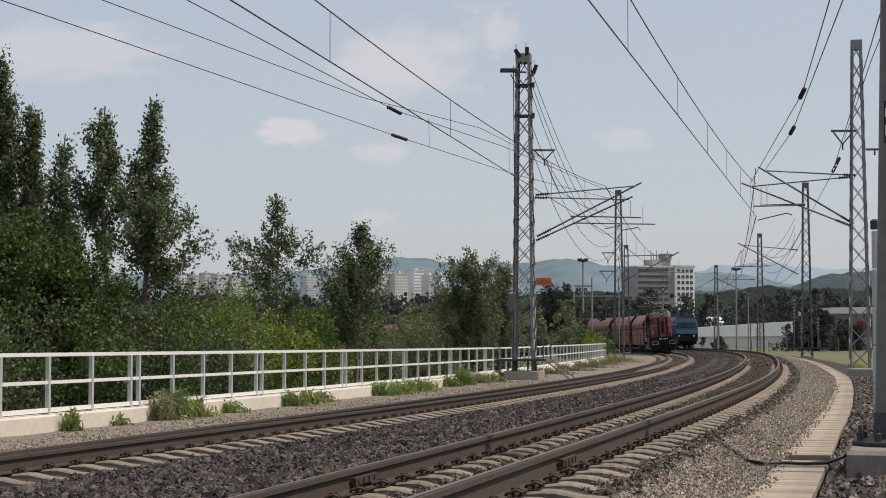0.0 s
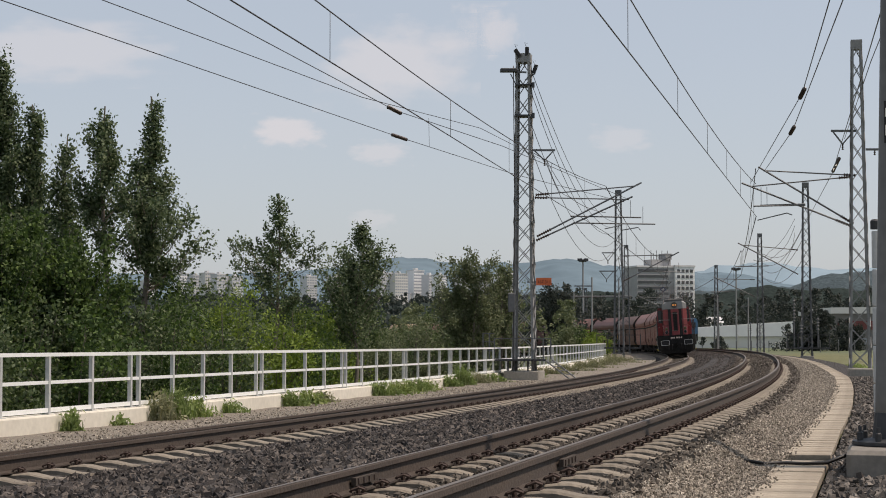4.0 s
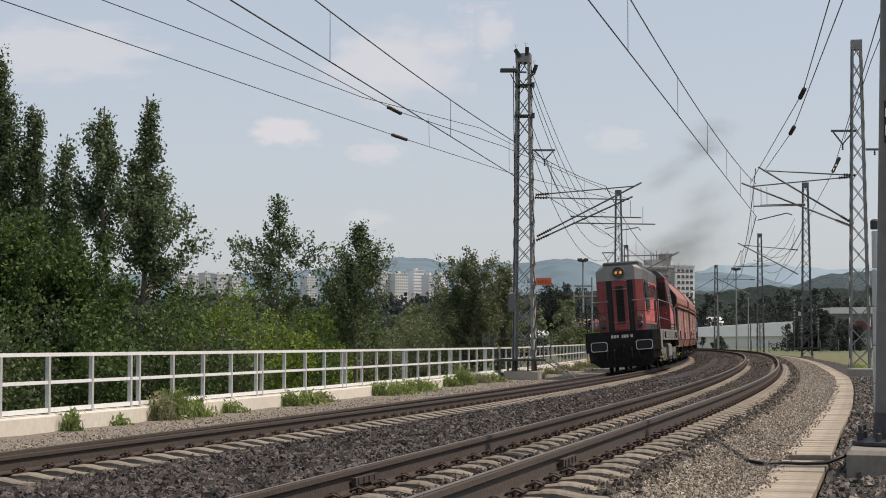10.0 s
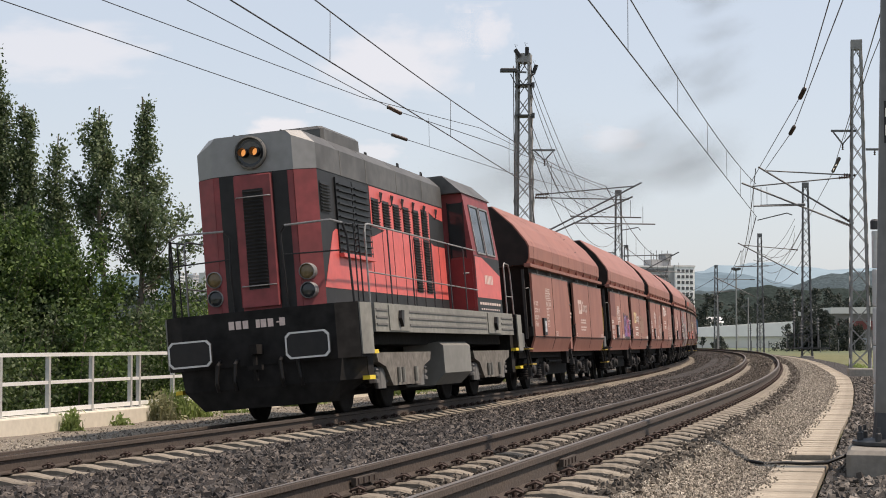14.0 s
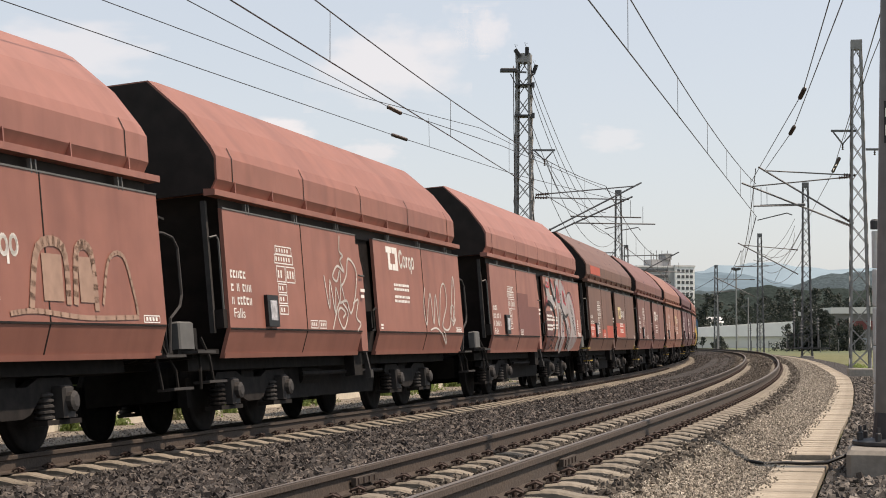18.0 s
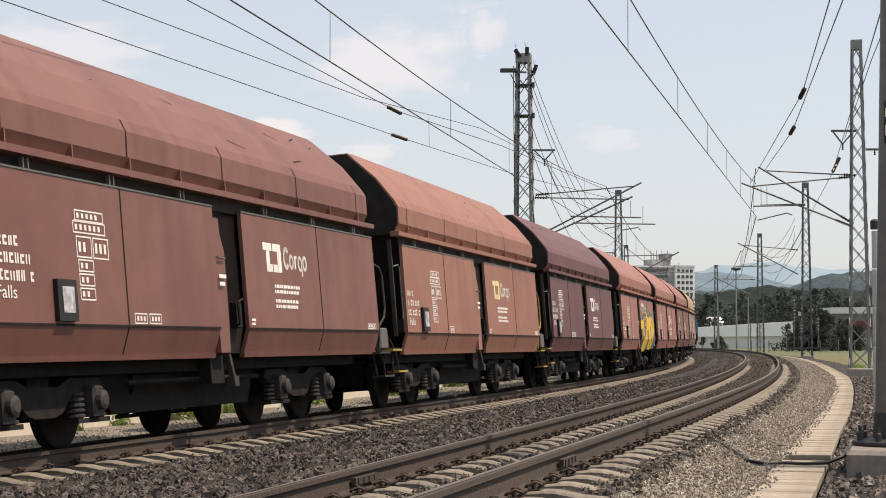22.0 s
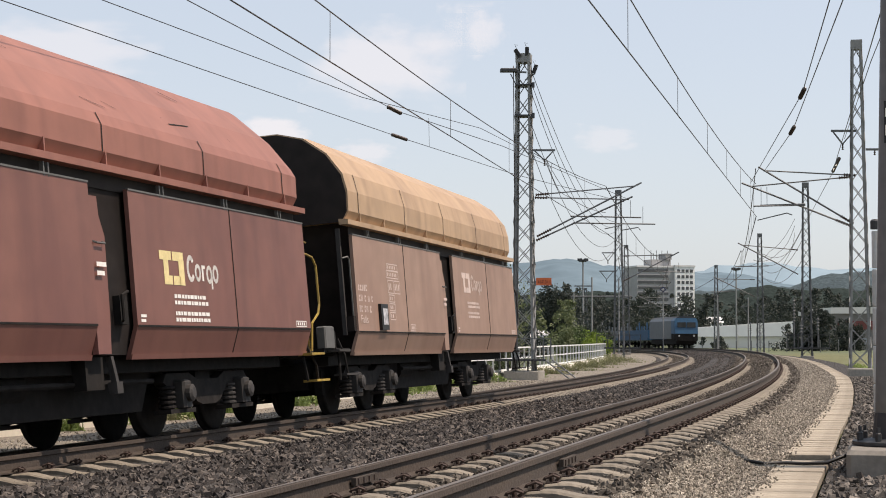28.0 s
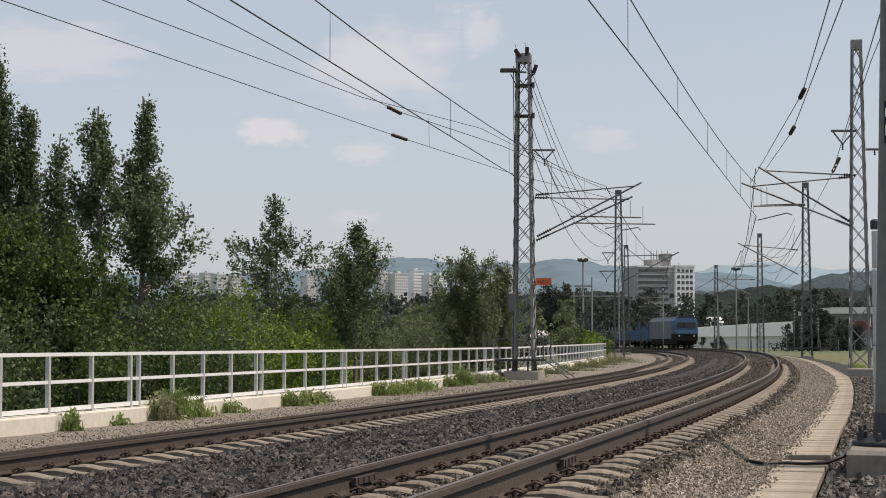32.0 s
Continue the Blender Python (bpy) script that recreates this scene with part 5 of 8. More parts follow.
# how far each wagon trails behind an even pitch of 13.5 m
TRAIL = [0.0, 0.52, 0.66, 1.66, 1.92, 1.9, 1.88, 2.23, 3.31, 3.69, 3.91, 4.39]
WORDS = dict(rust="rust-red", rose="faded rose-red", brown="dark brown", maroon="maroon", orange="orange-brown", plum="plum-coloured", dust="dusty beige", tan="dusty beige")
wagons, wheelsets = [], []
for i, (a, b, up, sign, card) in enumerate(CONSIST):
    w = thing("hopper_wagon", None, "%s covered hopper wagon on four axles" % WORDS[a], "freight wagon", "wagons of the train")
    wheelsets.append(wagon_parts(w, PM[a], PM[b], 0.05 if i in (1, 2, 3) else 0.0, card, i == 11, i in (0, 4, 6, 7, 10)))
    wagons.append(w)
    rw = np.random.default_rng(100 + i)
    lettering(w, rw, i in (0, 11), "yellow" if i in (1, 4, 6, 10) else "white", up, 4.12 if i == 7 else 3.55, sign)
    if i == 1:
        w["label"] = "rust-red hopper wagon with violet graffiti"
        decal(w, "repaint_patch", [[(5.32, 2.6), (3.98, 2.6), (3.98, 1.92), (4.15, 1.86), (5.32, 1.9)]], M["patch_old"], "darker repainted patch", 0.003)
        violet_piece(w)
        decal(w, "graffiti_tag", ribbon(flow([(-3.1, 1.27), (-3.6, 1.3), (-4.6, 1.25), (-5.8, 1.27)], 6), 0.05) + ribbon(flow([(-3.5, 1.35), (-3.7, 1.9), (-4.2, 1.92), (-4.25, 1.4)], 5), 0.1) + ribbon(flow([(-4.4, 1.4), (-4.5, 1.92), (-4.8, 1.9), (-4.85, 1.35)], 5), 0.1) + ribbon(flow([(-5.0, 1.4), (-5.2, 1.85), (-5.55, 1.9), (-5.75, 1.5), (-5.8, 1.3)], 5), 0.05) + [rect(-3.75, 1.4, 0.4, 0.45), rect(-4.5, 1.4, 0.3, 0.45)], M["spray_faint"], "faded pale spray tag", 0.009)
    if i == 2:
        w["label"] = "rust-red hopper wagon with white spray tags"
        decal(w, "graffiti_tag", ribbon(flow([(0.75, 2.56), (0.8, 2.35), (0.66, 2.28), (0.8, 2.2), (0.65, 2.05), (0.95, 2.12), (1.2, 1.97), (1.02, 1.9), (0.85, 2.05), (0.82, 1.85), (0.55, 2.0), (0.4, 2.25), (0.05, 2.1), (0.15, 1.75), (0.45, 1.45), (0.62, 1.62), (0.85, 1.6), (1.05, 1.55), (1.35, 1.22)], 6), 0.035)
              + ribbon(flow([(1.6, 1.95), (1.45, 1.5), (1.35, 1.9), (1.2, 1.45), (1.1, 1.8), (0.95, 1.6), (0.85, 1.85), (0.7, 1.62)], 5), 0.03) + ribbon(flow([(0.8, 1.58), (0.6, 1.45), (0.85, 1.22), (1.08, 1.4), (0.95, 1.52), (0.72, 1.45), (0.86, 1.38)], 6), 0.032) + ribbon(flow([(0.3, 1.6), (0.05, 1.65), (0.2, 1.4), (0.0, 1.3), (0.18, 1.2)], 5), 0.03), M["spray_white"], "white looping spray tag", 0.007)
        decal(w, "graffiti_tag", ribbon(flow([(-3.9, 1.95), (-3.75, 1.65), (-3.85, 1.32), (-4.05, 1.65), (-4.25, 1.85), (-4.35, 1.35), (-4.6, 1.85), (-4.7, 1.32), (-5.0, 1.95), (-5.3, 2.05), (-5.35, 1.7), (-4.95, 1.32), (-5.5, 1.32), (-5.95, 2.2), (-6.0, 1.85), (-5.7, 1.35), (-5.95, 1.45)], 6), 0.035)
              + ribbon(flow([(-4.1, 1.24), (-4.6, 1.26), (-5.3, 1.0), (-5.0, 1.22)], 5), 0.03) + ring_of(-5.75, 1.55, 0.3, 0.3, 0.025), M["spray_white"], "white looping spray tag", 0.009)
    if i == 3:
        w["label"] = "faded rose-red hopper wagon with silver graffiti"
        decal(w, "repaint_patch", [[(2.6, 2.12), (1.2, 2.12), (1.2, 1.85), (-0.05, 1.85), (-0.05, 1.2), (2.6, 1.2)]], M["patch_old"], "darker repainted patch", 0.003)
        silver_piece(w)
    if i == 4:
        w["label"] = "dark brown hopper wagon with bright red patches"
        for q in (rect(5.32, 1.21, 1.2, 0.38), rect(4.1, 1.21, 0.7, 0.28), rect(2.7, 1.21, 0.9, 0.24), rect(1.5, 1.21, 1.5, 0.36), rect(-1.0, 1.24, 2.4, 0.44)):
            decal(w, "repaint_patch", [q], M["patch_red"], "bright red repaired patch", 0.003)
        part("roof_patch", Mesh().prism([(1.479, 3.0), (1.484, 3.0), (1.486, 3.24), (1.481, 3.24)], 2.5, 4.7), M["patch_red"], w, "bright red repaired patch on the roof")
    if i == 8:
        w["label"] = "faded rose-red hopper wagon with yellow graffiti"
        yellow_piece(w)
    # scratches and coal dust on the roof slope
    st = Mesh()
    for k in range(16):
        x, zz = rw.uniform(-5.8, 5.0), rw.uniform(3.45, 4.05)
        y = 1.42 - (zz - 3.38) * 0.85 + 0.03 + (0.05 if i == 11 else 0)
        dx = rw.uniform(-0.7, 0.7)
        u = rw.uniform(0.004, 0.016)
        st.add([(x, y, zz), (x + dx, y - 0.05, zz + 0.06), (x + dx + 0.01, y - 0.05 - u, zz + 0.06 + u), (x, y - u, zz + u)], [(0, 1, 2, 3)])
    tagged(part("coal_streak", st, M["under"], w, "dark scratches and streaks of coal dust"), kind="stuff")


# ---- locomotive ----
M["soot"] = mat("matt_sooty_black", (0.018, 0.0172, 0.0165), 0.85, 0, 0.4, 5, 1.2, 0.15, (0.02, 0.017, 0.015), spec=0.15)
M["sooty_grey"] = mat("sooty_grey_paint", (0.085, 0.084, 0.08), 0.55, 0, 0.25, 5, 1.1, 0.05, (0.035, 0.033, 0.03), amount=0.8)
M["handrail"] = mat("worn_handrail", (0.2, 0.2, 0.195), 0.45, 0.2, 0.2, 20, 2, 0, (0.5, 0.5, 0.48))


def make_loco():
    t = thing("diesel_locomotive", None, "red, black and grey hood-type diesel locomotive with lit headlights", "locomotive")
    part("frame", Mesh().box(-5.9, 5.9, -1.2, 1.2, 1.02, 1.5), M["under"], t)
    # added dark block standing in for shadow and gear below the frame
    part("belly", Mesh().box(-5.2, 5.2, -0.6, 0.6, 0.26, 1.02), M["under"], t)
    part("platform", Mesh().box(-5.95, 5.95, -1.46, 1.46, 1.5, 1.57), M["frame_grey"], t)
    # ribbed grey skirt below the platform on both sides
    for sy in (1, -1):
        sk = part("skirt", Mesh().box(-5.2, 5.3, sy * 1.47, sy * 1.52, 1.19, 1.63), M["skirt_grey"], t, "ribbed grey frame skirt")
        for z in (1.29, 1.4, 1.51):
            for x0, x1 in ((5.25, 4.6), (3.3, -2.6), (-4.0, -5.15)):
                part("rib", Mesh().box(x1, x0, sy * 1.52, sy * 1.535, z, z + 0.03), M["frame_grey"], sk)
        for x in (3.95, -3.3):
            j = Mesh().box(x - 0.6, x + 0.6, sy * 1.52, sy * 1.54, 1.21, 1.61)
            part("jacking_plate", j, M["skirt_grey"], sk)
            part("hook", Mesh().rings([[(x - 0.1, sy * 1.545, 1.53), (x + 0.04, sy * 1.545, 1.53), (x + 0.1, sy * 1.545, 1.41), (x - 0.02, sy * 1.545, 1.27)], [(x - 0.1, sy * 1.6, 1.53), (x + 0.04, sy * 1.6, 1.53), (x + 0.1, sy * 1.6, 1.41), (x - 0.02, sy * 1.6, 1.27)]]), M["black"], sk)
    # end boxes with plough, at both ends
    for e in (1, -1):
        b = Mesh()
        b.rings([[(e * 6.3, -1.2, z), (e * 6.3, 1.2, z), (e * 6.1, 1.5, z), (e * 5.55, 1.52, z), (e * 5.55, -1.52, z), (e * 6.1, -1.5, z)] for z in (0.82, 1.63)])
        part("end_plate", b, M["soot"], t, "black end plate")
        p = Mesh()
        p.rings([[(e * 6.28, -1.25, 0.82), (e * 6.28, 1.25, 0.82), (e * 5.7, 1.45, 0.82), (e * 5.7, -1.45, 0.82)], [(e * 6.3, -1.2, 0.5), (e * 6.3, 1.2, 0.5), (e * 5.6, 1.42, 0.5), (e * 5.6, -1.42, 0.5)],
                 [(e * 6.2, -0.95, 0.2), (e * 6.2, 0.95, 0.2), (e * 5.75, 1.0, 0.2), (e * 5.75, -1.0, 0.2)]])
        part("plough", p, M["soot"], t, "black snow plough")
        for sy in (1, -1):
            part("corner_panel", Mesh().rings([[(e * 6.1, sy * 1.505, z), (e * 5.56, sy * 1.525, z), (e * 5.56, sy * 1.545, z), (e * 6.1, sy * 1.525, z)] for z in (0.86, 1.62)]), M["skirt_grey"], t, "grey side plate of the buffer beam")
        for y in (-0.9, 0.9):
            h = Mesh().lathe([(0.14, 0), (0.14, 0.3), (0.1, 0.31), (0.1, 0.42)], pose(e * 6.28, y, 1.05, 0, 90 * e), 14)
            bf = part("buffer", h, M["under"], t)
            x = e * 6.72
            def rr(w, h_):
                c = 0.06
                return [(y - w + c, 1.05 - h_), (y + w - c, 1.05 - h_), (y + w, 1.05 - h_ + c), (y + w, 1.05 + h_ - c), (y + w - c, 1.05 + h_), (y - w + c, 1.05 + h_), (y - w, 1.05 + h_ - c), (y - w, 1.05 - h_ + c)]
            part("buffer_head", Mesh().rings([[(x, a, b_) for a, b_ in rr(0.33, 0.19)], [(x + e * 0.05, a, b_) for a, b_ in rr(0.33, 0.19)]]), M["black"], bf)
            ring = Mesh()
            o, i = rr(0.333, 0.193), rr(0.308, 0.168)
            ring.add([(x + e * 0.054, a, b_) for a, b_ in o + i], [(k, (k + 1) % 8, 8 + (k + 1) % 8, 8 + k) for k in range(8)])
            part("white_edge", ring, M["chrome"], bf, "white buffer edge")
        part("coupling", Mesh().box(e * 6.3 - 0.05, e * 6.3 + 0.28 * e, -0.06, 0.06, 0.98, 1.12).tube([(e * 6.5, 0, 1.05), (e * 6.52, 0, 0.8), (e * 6.5, 0, 0.6)], 0.035).box(e * 6.46, e * 6.56, -0.11, 0.11, 0.75, 0.82), M["under"], t)
        for y in (-0.62, -0.35, 0.35, 0.62):
            part("brake_hose", Mesh().tube([(e * 6.3, y, 0.92), (e * 6.42, y, 0.86), (e * 6.42, y * 1.05, 0.6), (e * 6.36, y * 1.05, 0.48)], 0.03), M["black"], t)
    nb = Mesh()
    for k, (x, w) in enumerate(((0.36, 0.085), (0.25, 0.085), (0.14, 0.085), (-0.04, 0.06), (-0.14, 0.085), (-0.25, 0.085), (-0.35, 0.05), (-0.43, 0.085))):
        hgt = 0.12 if k != 6 else 0.02
        zz = 1.37 if k != 6 else 1.42
        nb.box(6.3, 6.306, -x - w, -x, zz, zz + hgt)
    part("number_bar", nb, M["pale"], t, "painted running number as plain bars")
    # long hood: bevelled front, pale grey upper band, black sides
    def ring(x, w, z0, z1, c, f=0.0):
        return [(x, -w + f, z0), (x, w - f, z0), (x, w - f, z1 - c), (x, w - c, z1), (x, -w + c, z1), (x, -w + f, z1 - c)]
    hood = Mesh()
    def low(x, w):
        return [(x, -w, 1.57), (x, w, 1.57), (x, w, 3.69), (x, -w, 3.69)]
    hood.rings([low(5.99, 0.63), low(5.8, 0.93), low(-2.1, 0.93)])
    hood_p = part("hood", hood, M["hood_black"], t, "black engine hood sides")
    def up(x, w, c=0.2):
        return [(x, -w, 3.69), (x, w, 3.69), (x, w, 4.28 - c), (x, w - c, 4.28), (x, -w + c, 4.28), (x, -w, 4.28 - c)]
    part("hood_brow", Mesh().rings([up(6.0, 0.64, 0.08), up(5.8, 0.94)]), M["loco_grey"], t, "pale grey brow over the hood front")
    part("upper_band", Mesh().rings([up(5.799, 0.94), up(-2.1, 0.94)]), M["sooty_grey"], t, "sooty grey upper hood")
    for x in (4.55, 3.1, 1.2, -0.6):
        part("band_joint", Mesh().rings([up(x, 0.944), up(x + 0.03, 0.944)]), M["frame_grey"], t)
    # raised cover on the roof, exhaust and small fittings
    part("roof_cover", Mesh().chamfer_box(2.7, 4.7, -0.75, 0.75, 4.26, 4.5, 0.05), M["sooty_grey"], t)
    part("exhaust", Mesh().lathe([(0.2, 4.2), (0.2, 4.42), (0.16, 4.42), (0.16, 4.25)], pose(1.0, 0, 0), 14), M["black"], t)
    for x, y in ((5.7, 0.4), (5.7, -0.35), (2.2, 0.7), (0.3, 0.75), (-1.4, 0.75)):
        part("lifting_eye", Mesh().tube([(x - 0.06, y, 4.26), (x - 0.04, y, 4.33), (x + 0.04, y, 4.33), (x + 0.06, y, 4.26)], 0.015, 5), M["dark_steel"], t)
    # front face: red, black stripes, red grille panel
    def front(y0, y1, z0, z1, x=5.995, d=0.006):
        return Mesh().box(x, x + d, y0, y1, z0, z1)
    part("front_panel", front(-0.63, 0.63, 1.6, 3.68), M["front_red"], t, "red hood front")
    for y0, y1 in ((-0.63, -0.30), (0.30, 0.63)):
        part("front_stripe", front(y0 + (0.09 if y0 < 0 else 0), y1 - (0.09 if y0 > 0 else 0), 1.6, 3.68, 6.0), M["black"], t, "black front stripe")
    part("grille_frame", Mesh().chamfer_box(-0.07, 0.0, -0.3, 0.3, -0.99, 0.99, 0.02, pose(6.07, 0, 2.68)), M["front_red"], t)
    gr = part("grille", front(-0.16, 0.16, 1.95, 3.45, 6.07), M["black"], t)
    sl = Mesh().box(-0.012, 0.012, -0.155, 0.155, -0.012, 0.012, pose(0, 0, 0, 0, 35)).data("slat", M["hood_black"])
    for k in range(28):
        part("slat", sl, None, gr, m=pose(6.085, 0, 1.99 + k * 0.0525))
    for z in (2.0, 3.33):
        part("grille_bar", Mesh().tube([(6.07, -0.27, z), (6.12, -0.25, z), (6.12, 0.25, z), (6.07, 0.27, z)], 0.01), M["handrail"], t)
    # chamfered red corners
    for sy in (-1, 1):
        c = Mesh().rings([[(5.993, sy * 0.632, z), (5.803, sy * 0.932, z), (5.81, sy * 0.94, z), (6.0, sy * 0.64, z)] for z in (1.62, 3.68)])
        part("front_corner", c, M["front_red"], t, "red hood corner")
        for z, lit in ((2.15, True), (1.87, False)):
            m = pose(6.0, sy * 0.73, z, 0, 90) @ pose(0, 0, 0)
            part("lamp_ring", Mesh().lathe([(0.125, -0.12), (0.125, 0.02), (0.114, 0.03), (0.11, 0.0)], m, 20), M["handrail"], t)
            part("lamp_glass", Mesh().lathe([(0.112, -0.1), (0.11, 0.005), (0.07, 0.02), (0.0, 0.025)], m, 18), M["amber_glass"] if lit else M["glass"], t)
    m = pose(6.0, 0, 4.0, 0, 90)
    part("headlight_housing", Mesh().lathe([(0.25, -0.02), (0.25, 0.075), (0.225, 0.09), (0.21, 0.02)], m, 26), M["frame_grey"], t)
    part("headlight_dish", Mesh().lathe([(0.206, -0.01), (0.2, 0.022), (0.0, 0.01)], m, 26), M["glass"], t)
    for y in (-0.09, 0.09):
        part("headlight_tube", Mesh().lathe([(0.072, 0.02), (0.072, 0.17), (0.064, 0.17), (0.064, 0.02)], pose(6.0, y, 4.0, 0, 90), 16), M["black"], t)
        part("headlight", Mesh().lathe([(0.062, 0.02), (0.05, 0.03), (0.0, 0.034)], pose(6.0, y, 4.0, 0, 90), 16), M["lamp"], t, "glowing amber headlight")
    # side panels on both hood sides
    for sy in (1, -1):
        def side(poly, y, d=0.005):
            return Mesh().rings([[(x, sy * y, z) for x, z in poly], [(x, sy * (y + d), z) for x, z in poly]])
        part("side_flash", side([(5.78, 1.9), (5.2, 2.76), (5.05, 2.82), (3.1, 2.82), (2.87, 2.84), (2.2, 2.97), (3.0, 3.0), (3.0, 3.67), (-2.08, 3.67), (-2.06, 3.42), (-1.45, 3.44), (-1.0, 3.52), (-0.95, 2.96), (-1.2, 2.9), (-2.06, 2.9), (-2.06, 1.9)], 0.931), M["red"], t, "bright red side flash with a dark wedge")
        # doors: thin gaps and handles
        for x in (3.05, 2.38, 1.72, 1.05, 0.4, -0.26, -1.0, -1.55):
            part("door_gap", Mesh().box(x - 0.012, x + 0.012, sy * 0.934, sy * 0.94, 1.62, 3.0), M["black"], t)
        for x in (2.45, 1.75, 1.05, 0.3, -0.5, -1.4):
            part("door_handle", Mesh().tube([(x, sy * 0.935, 3.42), (x, sy * 0.97, 3.44), (x, sy * 0.97, 3.6), (x - 0.12, sy * 0.97, 3.6), (x - 0.12, sy * 0.935, 3.45)], 0.014, 5), M["dark_steel"], t)
        # louvred vents
        slat = Mesh().box(-0.2, 0.2, 0, 0.03, -0.008, 0.008).data("louvre", M["hood_black"])
        for x, z0, n in ((5.5, 3.06, 9), (2.72, 3.03, 9), (2.05, 3.03, 9), (1.38, 3.03, 9), (0.71, 3.03, 9), (0.04, 3.03, 9), (-0.6, 3.03, 10), (0.1, 2.0, 20), (-0.62, 2.0, 20)):
            v = part("vent", Mesh().box(x - 0.21, x + 0.21, sy * 0.936, sy * 0.942, z0 - 0.02, z0 + n * 0.048 + 0.02), M["black"], t, "black louvred vent")
            for k in range(n):
                part("louvre", slat, None, v, m=pose(x, sy * 0.938, z0 + 0.02 + k * 0.048, -28 * sy, 0, 0 if sy > 0 else 180))
        # large radiator shutter with slats
        for x0, x1 in ((4.95, 4.12), (4.07, 3.2)):
            g = part("radiator_frame", Mesh().box(x1, x0, sy * 0.936, sy * 0.96, 2.45, 3.63), M["black"], t, "open radiator shutter")
            for k in range(11):
                part("shutter_slat", Mesh().box(x1 + 0.03, x0 - 0.03, sy * 0.955, sy * 1.0, 2.5 + k * 0.102, 2.52 + k * 0.102), M["black"], g)
            part("shutter_edge", Mesh().box(x1 - 0.02, x0 + 0.02, sy * 0.95, sy * 1.02, 2.39, 2.45), M["red"], g)
    # cab
    def cs(x, w=1.42):
        return [(x, -w, 1.57), (x, w, 1.57), (x, w, 2.75), (x, w - 0.14, 3.98), (x, w - 0.5, 4.3), (x, -w + 0.5, 4.3), (x, -w + 0.14, 3.98), (x, -w, 2.75)]
    cab = part("cab", Mesh().rings([cs(-2.4), cs(-4.75)]), M["front_red"], t, "red driver's cab")
    def cr(x, k=1.02):
        return [(x, -1.31, 3.97), (x, 1.31, 3.97), (x, 0.95, 4.33), (x, -0.95, 4.33)]
    part("cab_roof", Mesh().rings([cr(-2.25), cr(-4.9)]), M["sooty_grey"], t, "dark grey cab roof")
    def fy(z):
        return 1.42 if z < 2.75 else 1.42 - (z - 2.75) * 0.1138
    for sy in (1, -1):
        for x0, x1 in ((-2.75, -3.5), (-3.62, -4.4)):
            part("cab_window", Mesh().rings([[(x, sy * (fy(z) + o), z) for x, z in ((x0, 2.8), (x1, 2.8), (x1, 3.75), (x0, 3.75))] for o in (0.0, 0.006)]), M["glass"], t)
            fr = Mesh()
            for a, b in (((x0, 2.8), (x1, 2.8)), ((x1, 2.8), (x1, 3.75)), ((x1, 3.75), (x0, 3.75)), ((x0, 3.75), (x0, 2.8))):
                fr.bar((a[0], sy * (fy(a[1]) + 0.008), a[1]), (b[0], sy * (fy(b[1]) + 0.008), b[1]), 0.04, 0.03)
            part("window_frame", fr, M["handrail"], t)
        part("cab_band", Mesh().rings([[(x, sy * y, z) for x, z in ((-2.42, 1.6), (-4.73, 1.6), (-4.73, 2.74), (-2.42, 2.74))] for y in (1.421, 1.426)]), M["hood_black"], t, "black cab flash")
        part("cab_flash", Mesh().rings([[(x, sy * y, z) for x, z in ((-2.45, 2.72), (-3.05, 2.72), (-3.7, 2.6), (-4.7, 2.4), (-4.7, 1.92), (-2.45, 1.92))] for y in (1.427, 1.431)]), M["red"], t)
        nb = Mesh()
        for k in range(6):
            nb.box(-3.2 - k * 0.13, -3.28 - k * 0.13, sy * 1.431, sy * 1.436, 2.2, 2.38)
        part("number_bar", nb, M["pale"], t)
        nb = Mesh()
        for k in range(9):
            nb.box(-2.6 - k * 0.22, -2.76 - k * 0.22, sy * 1.427, sy * 1.432, 1.78, 1.83).box(-2.7 - k * 0.2, -2.8 - k * 0.2, sy * 1.427, sy * 1.432, 1.68, 1.71)
        part("note_bar", nb, M["pale"], t)
    for sy in (1, -1):
        part("cab_front_window", Mesh().box(-2.4, -2.385, sy * 0.98, sy * 1.27, 2.72, 3.78), M["glass"], t)
        part("front_window_frame", Mesh().box(-2.39, -2.38, sy * 0.965, sy * 0.985, 2.7, 3.8).box(-2.39, -2.38, sy * 1.265, sy * 1.285, 2.7, 3.8), M["black"], t)
        part("cab_door", Mesh().box(-2.4, -2.388, sy * 0.96, sy * 1.38, 1.7, 2.68), M["dark_red"], t, "dark red cab door")
        part("door_lever", Mesh().tube([(-2.385, sy * 1.3, 2.4), (-2.36, sy * 1.3, 2.4), (-2.36, sy * 1.2, 2.4)], 0.013), M["chrome"], t)
    # short hood behind the cab
    part("short_hood", Mesh().chamfer_box(-5.75, -4.75, -0.9, 0.9, 1.57, 3.2, 0.12), M["red"], t)
    # handrails: front loops, side rails with posts
    for sy in (1, -1):
        part("handrail", Mesh().tube([(6.05, sy * 0.42, 1.63), (6.12, sy * 0.42, 2.2), (6.12, sy * 0.4, 2.75), (6.14, sy * 0.48, 2.85)], 0.016), M["hood_black"], t, "dark front grab rail")
        part("handrail", Mesh().tube([(6.14, sy * 0.48, 2.85), (6.16, sy * 1.2, 2.86), (6.1, sy * 1.36, 2.8)], 0.017), M["handrail"], t, "worn pale top rail")
